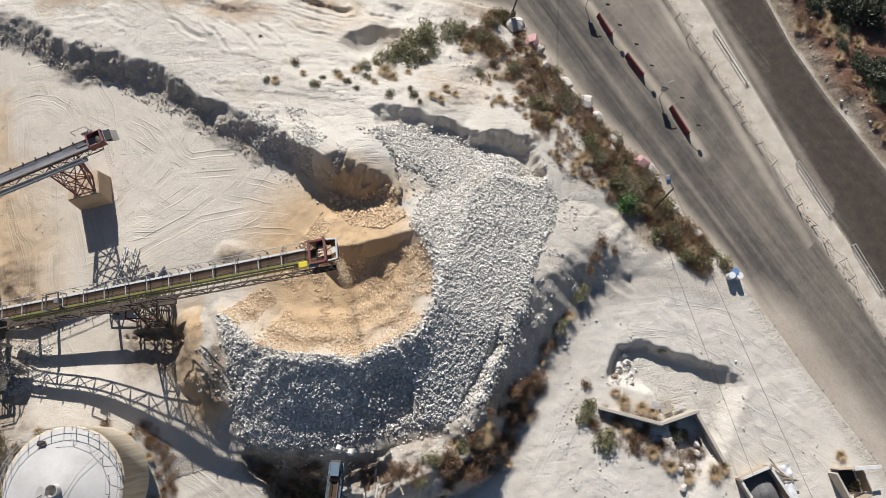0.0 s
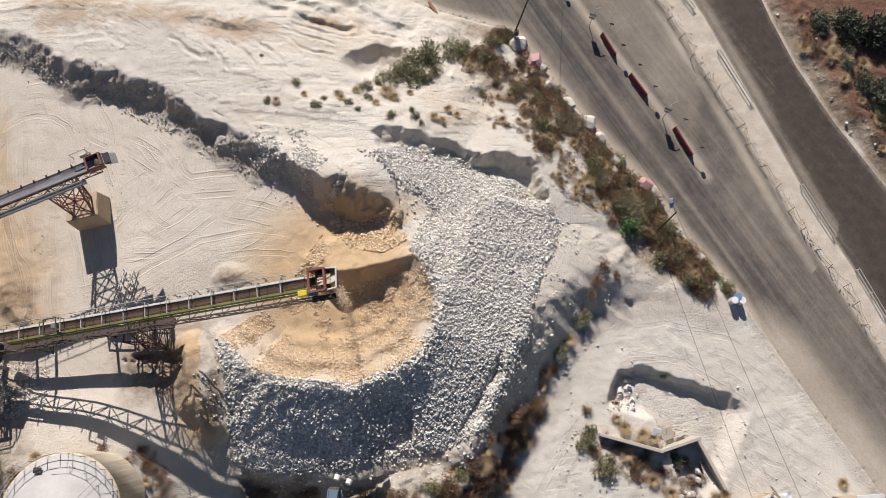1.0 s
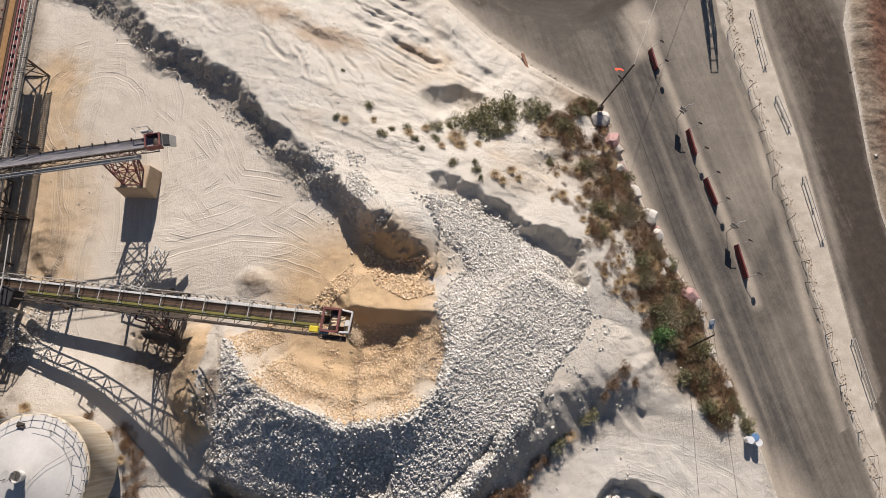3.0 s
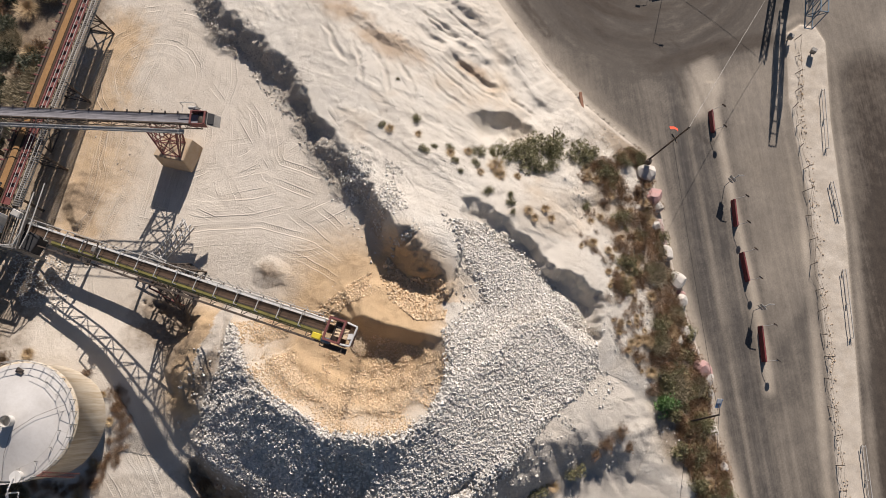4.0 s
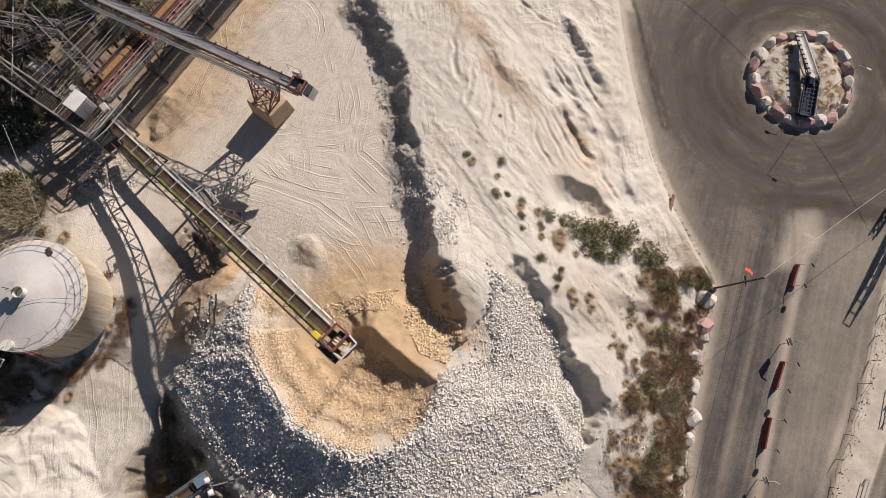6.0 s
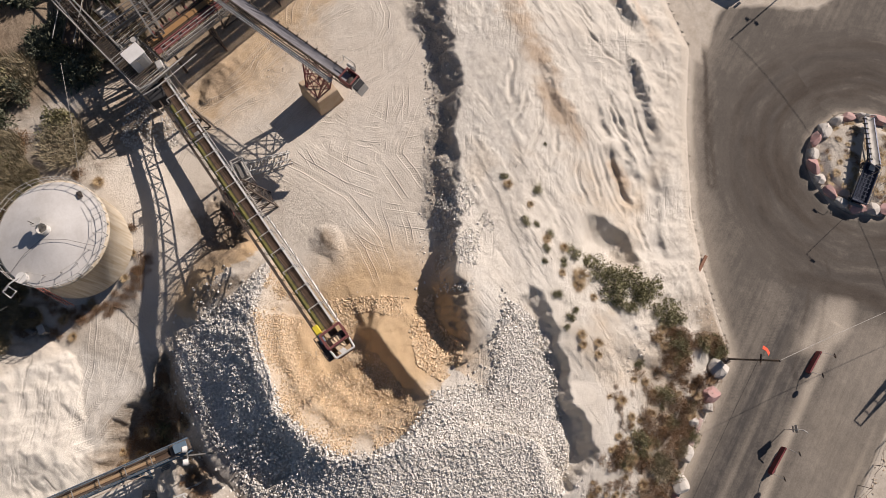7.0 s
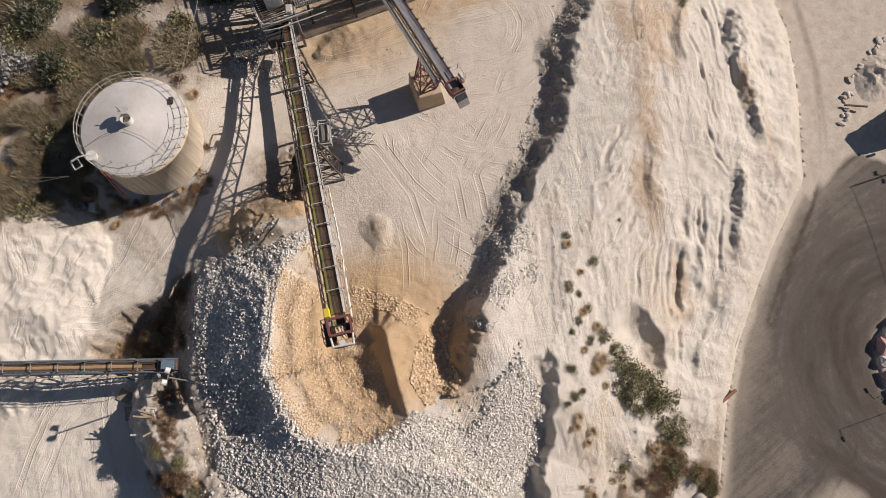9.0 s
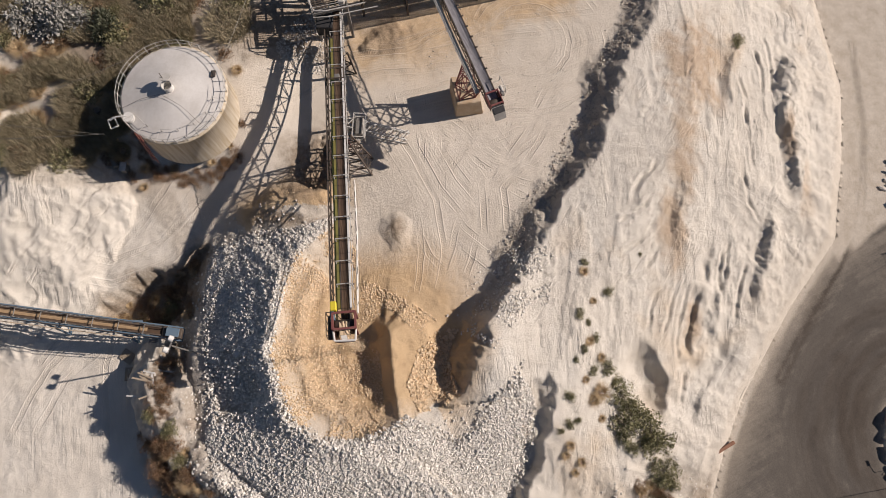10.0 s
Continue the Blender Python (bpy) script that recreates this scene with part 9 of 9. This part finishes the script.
    for p, q in (((0, 0.15), (L, 0.15)), ((0.15, 0.15), (0.15, D - 0.15)), ((L - 0.15, 0.15), (L - 0.15, D - 0.15)), ((0, D - 0.15), (L, D - 0.15))):
        mm = along(m @ Vector((*p, -0.1)), m @ Vector((*q, -0.1)))
        n = math.hypot(q[0] - p[0], q[1] - p[1])
        part("shed_wall", box_bm(n, 0.2, H + 0.1, (n / 2, 0, H / 2), 0.02), OCHRECONC, c, m=mm)
    roof = part("shed_roof", box_bm(L + 0.4, D + 0.3, 0.06, (L / 2, D / 2 - 0.05, H + 0.1), 0.01), SHEETMETAL, c, "pale sheet-metal roof", m=m @ Matrix.Rotation(radians(1.5), 4, "X"))
    rib = mesh_of("roof_rib", box_bm(0.07, D + 0.3, 0.08, (0, D / 2 - 0.05, H + 0.16), 0.015), SHEETMETAL)
    for i in range(18):
        put(new("roof_rib", rib), roof, m @ Matrix.Rotation(radians(1.5), 4, "X") @ Matrix.Translation((0.1 + i * (L - 0.2) / 17, 0, 0)))


def corner_ruins():
    """Broken walls and sheds beside the dirt track."""
    c = thing("broken_wall", (19.7, -0.3, -5), "low broken concrete wall around dry weeds", "wall")
    for (x0, y0), (x1, y1), top in (((14.1, 0.9), (19.7, -0.55), -4.0), ((19.7, -0.55), (23.4, 0.65), -3.9), ((23.45, 0.6), (25.7, -3.9), -4.2)):
        low = min(height(x0, y0), height(x1, y1), height((x0 + x1) / 2, (y0 + y1) / 2)) - 0.3
        top = max(height(x0, y0), height(x1, y1)) + 0.7
        h = top - low
        m = along((x0, y0, low), (x1, y1, low))
        L = math.hypot(x1 - x0, y1 - y0)
        bm = box_bm(L, 0.32, h, (L / 2, 0, h / 2), 0.04)
        part("wall_length", bm, CONCRETE, c, m=m)
    rng = random.Random(5)
    for x, y, w, d, t in ((20.6, 1.0, 1.3, 1.1, 20), (19.4, 1.2, 0.9, 0.7, -15), (21.9, 1.0, 1.0, 0.4, 15)):
        k = thing("loose_board", (x, y, height(x, y)), "pale loose board leaning by the wall", "board", "loose boards")
        part("board", box_bm(w, d, 0.06, (0, 0, 0.35), 0.01), CONCRETE if w > 1.2 else WHITESTEEL, k, m=pose(x, y, height(x, y), 10, 14, t))
    for i in range(7):
        x, y = 20.4 + rng.uniform(-0.8, 1.6), 0.9 + rng.uniform(-0.4, 0.7)
        k = thing("stick", (x, y, height(x, y)), "thin pale stick on the sand", "stick", "sticks by the wall")
        a = rng.uniform(0, 3.1)
        bar(k, "rod", (x - math.cos(a), y - math.sin(a) * 0.6, height(x, y) + 0.1), (x + math.cos(a), y + math.sin(a) * 0.6, height(x, y) + 0.5), 0.05, 0.05, WOOD)
    # open bin of grey grit
    c = thing("grit_bin", (29.2, -6.4, height(29.2, -6.4)), "roofless timber bin full of grey grit", "bin")
    z = height(29.2, -6.4)
    pts = [(26.9, -5.4), (29.7, -4.3), (31.8, -7.8), (29.0, -9.2)]
    for i in range(4):
        a, b = pts[i], pts[(i + 1) % 4]
        m = along((*a, z), (*b, z))
        L = math.hypot(b[0] - a[0], b[1] - a[1])
        part("bin_wall", box_bm(L, 0.16, 1.5, (L / 2, 0, 0.65), 0.02), WOOD, c, m=m)
        bar(c, "corner_post", (*a, z), (*a, z + 1.6), 0.2, 0.2, WOOD)
        bar(c, "top_rail", (*a, z + 1.45), (*b, z + 1.45), 0.22, 0.1, WHITESTEEL)
    gx, gy = 29.3, -6.6
    bm = bmesh.new()
    bmesh.ops.create_grid(bm, x_segments=14, y_segments=14, size=1.0)
    for v in bm.verts:
        r = math.hypot(v.co.x, v.co.y)
        v.co = Vector((v.co.x * 1.35, v.co.y * 1.5, 0.45 + 0.75 * max(0, 1 - r) + 0.06 * noise.noise(v.co * 4)))
    part("grit_load", bm, ASH, c, "heaped grey grit", m=pose(gx, gy, z, 0, 0, 25), smooth=True)
    k = thing("plastic_sheet", (31.4, -5.6, height(31.4, -5.6)), "crumpled white plastic sheet on boards", "tarpaulin")
    bm = bmesh.new()
    bmesh.ops.create_grid(bm, x_segments=16, y_segments=22, size=0.5)
    for v in bm.verts:
        p = v.co.copy()
        v.co = Vector((p.x * 1.5, p.y * 3.4, 0.7 - 1.0 * p.x * p.x + 0.22 * noise.noise(Vector((p.x * 3, p.y * 6, 1.0)))))
    part("sheet", bm, TARP, k, m=pose(31.6, -5.9, height(31.4, -5.6), 0, 0, 8), smooth=True)
    for i in range(5):
        x, y = 30.6 + 0.25 * i, -4.3 - 0.35 * i
        k = thing("timber", (x, y, height(x, y)), "pale timber leaning on the bin", "timber", "timbers by the bin")
        part("beam", box_bm(2.2, 0.12, 0.1, (0, 0, 0.75), 0.01), WOOD, k, m=pose(x, y, height(x, y), 0, 12, -50 + 14 * i))
    # roofless hut at the road
    c = thing("hut", (37.6, -5.6, height(37.6, -5.6)), "small roofless hut of planks and stone", "hut")
    z = height(37.6, -5.6)
    for a, b, mat, h in (((36.1, -4.9), (37.3, -7.6), CONCRETE, 1.6), ((36.3, -4.6), (38.3, -4.5), WOOD, 1.7), ((38.6, -4.6), (39.2, -6.6), WOOD, 1.5), ((37.4, -7.6), (39.2, -6.8), WOOD, 1.5)):
        m = along((*a, z), (*b, z))
        L = math.hypot(b[0] - a[0], b[1] - a[1])
        part("hut_wall", box_bm(L, 0.22 if mat is CONCRETE else 0.1, h, (L / 2, 0, h / 2 - 0.1), 0.03), mat, c, m=m)
    part("roof_plank", box_bm(2.6, 0.35, 0.08, (0, 0, 0), 0.02), WHITESTEEL, c, "pale plank across the top", m=pose(38.9, -4.4, z + 1.75, 0, 3, 4))
    part("hut_floor", box_bm(1.8, 1.9, 0.06, (37.9, -5.7, z + 0.1)), BLACK, c, "dark floor")
    # white drums at the corner of the bank
    for i, (x, y, mat) in enumerate(((28.5, 13.9, SIGNBLUE), (28.9, 13.5, TARP), (28.1, 13.5, TARP))):
        k = thing("plastic_drum", (x, y, height(x, y)), "faded blue and white plastic drum at the bank's end", "drum", "plastic drums")
        part("drum_body", tube_bm(0.32, 0.32, 0.9, 18), mat, k, m=pose(x, y, height(x, y) + 0.05, 0, 0, 0))
        part("drum_lid", tube_bm(0.34, 0.34, 0.05, 18), mat, k, m=pose(x, y, height(x, y) + 0.93, 0, 0, 0))
    for i in range(9):
        x, y = 22.4 + rng.uniform(-1.0, 1.2), -3.0 + rng.uniform(-3.2, 2.4)
        ob = new("stone_block", boulder_mesh("stone_block", 300 + i, BOULDER_W))
        s = rng.uniform(0.25, 0.55)
        ob.matrix_basis = pose(x, y, height(x, y) + s * 0.3, 0, 0, rng.uniform(0, 360)) @ Matrix.Diagonal((s, s, s, 1))
        tagged(ob, "pale rough stone block by the broken wall", "stone", "stone blocks")


barriers()
median_fence()
poles()
billboard()
island_machine()
side_road_rubble()
yard_things()
corner_ruins()
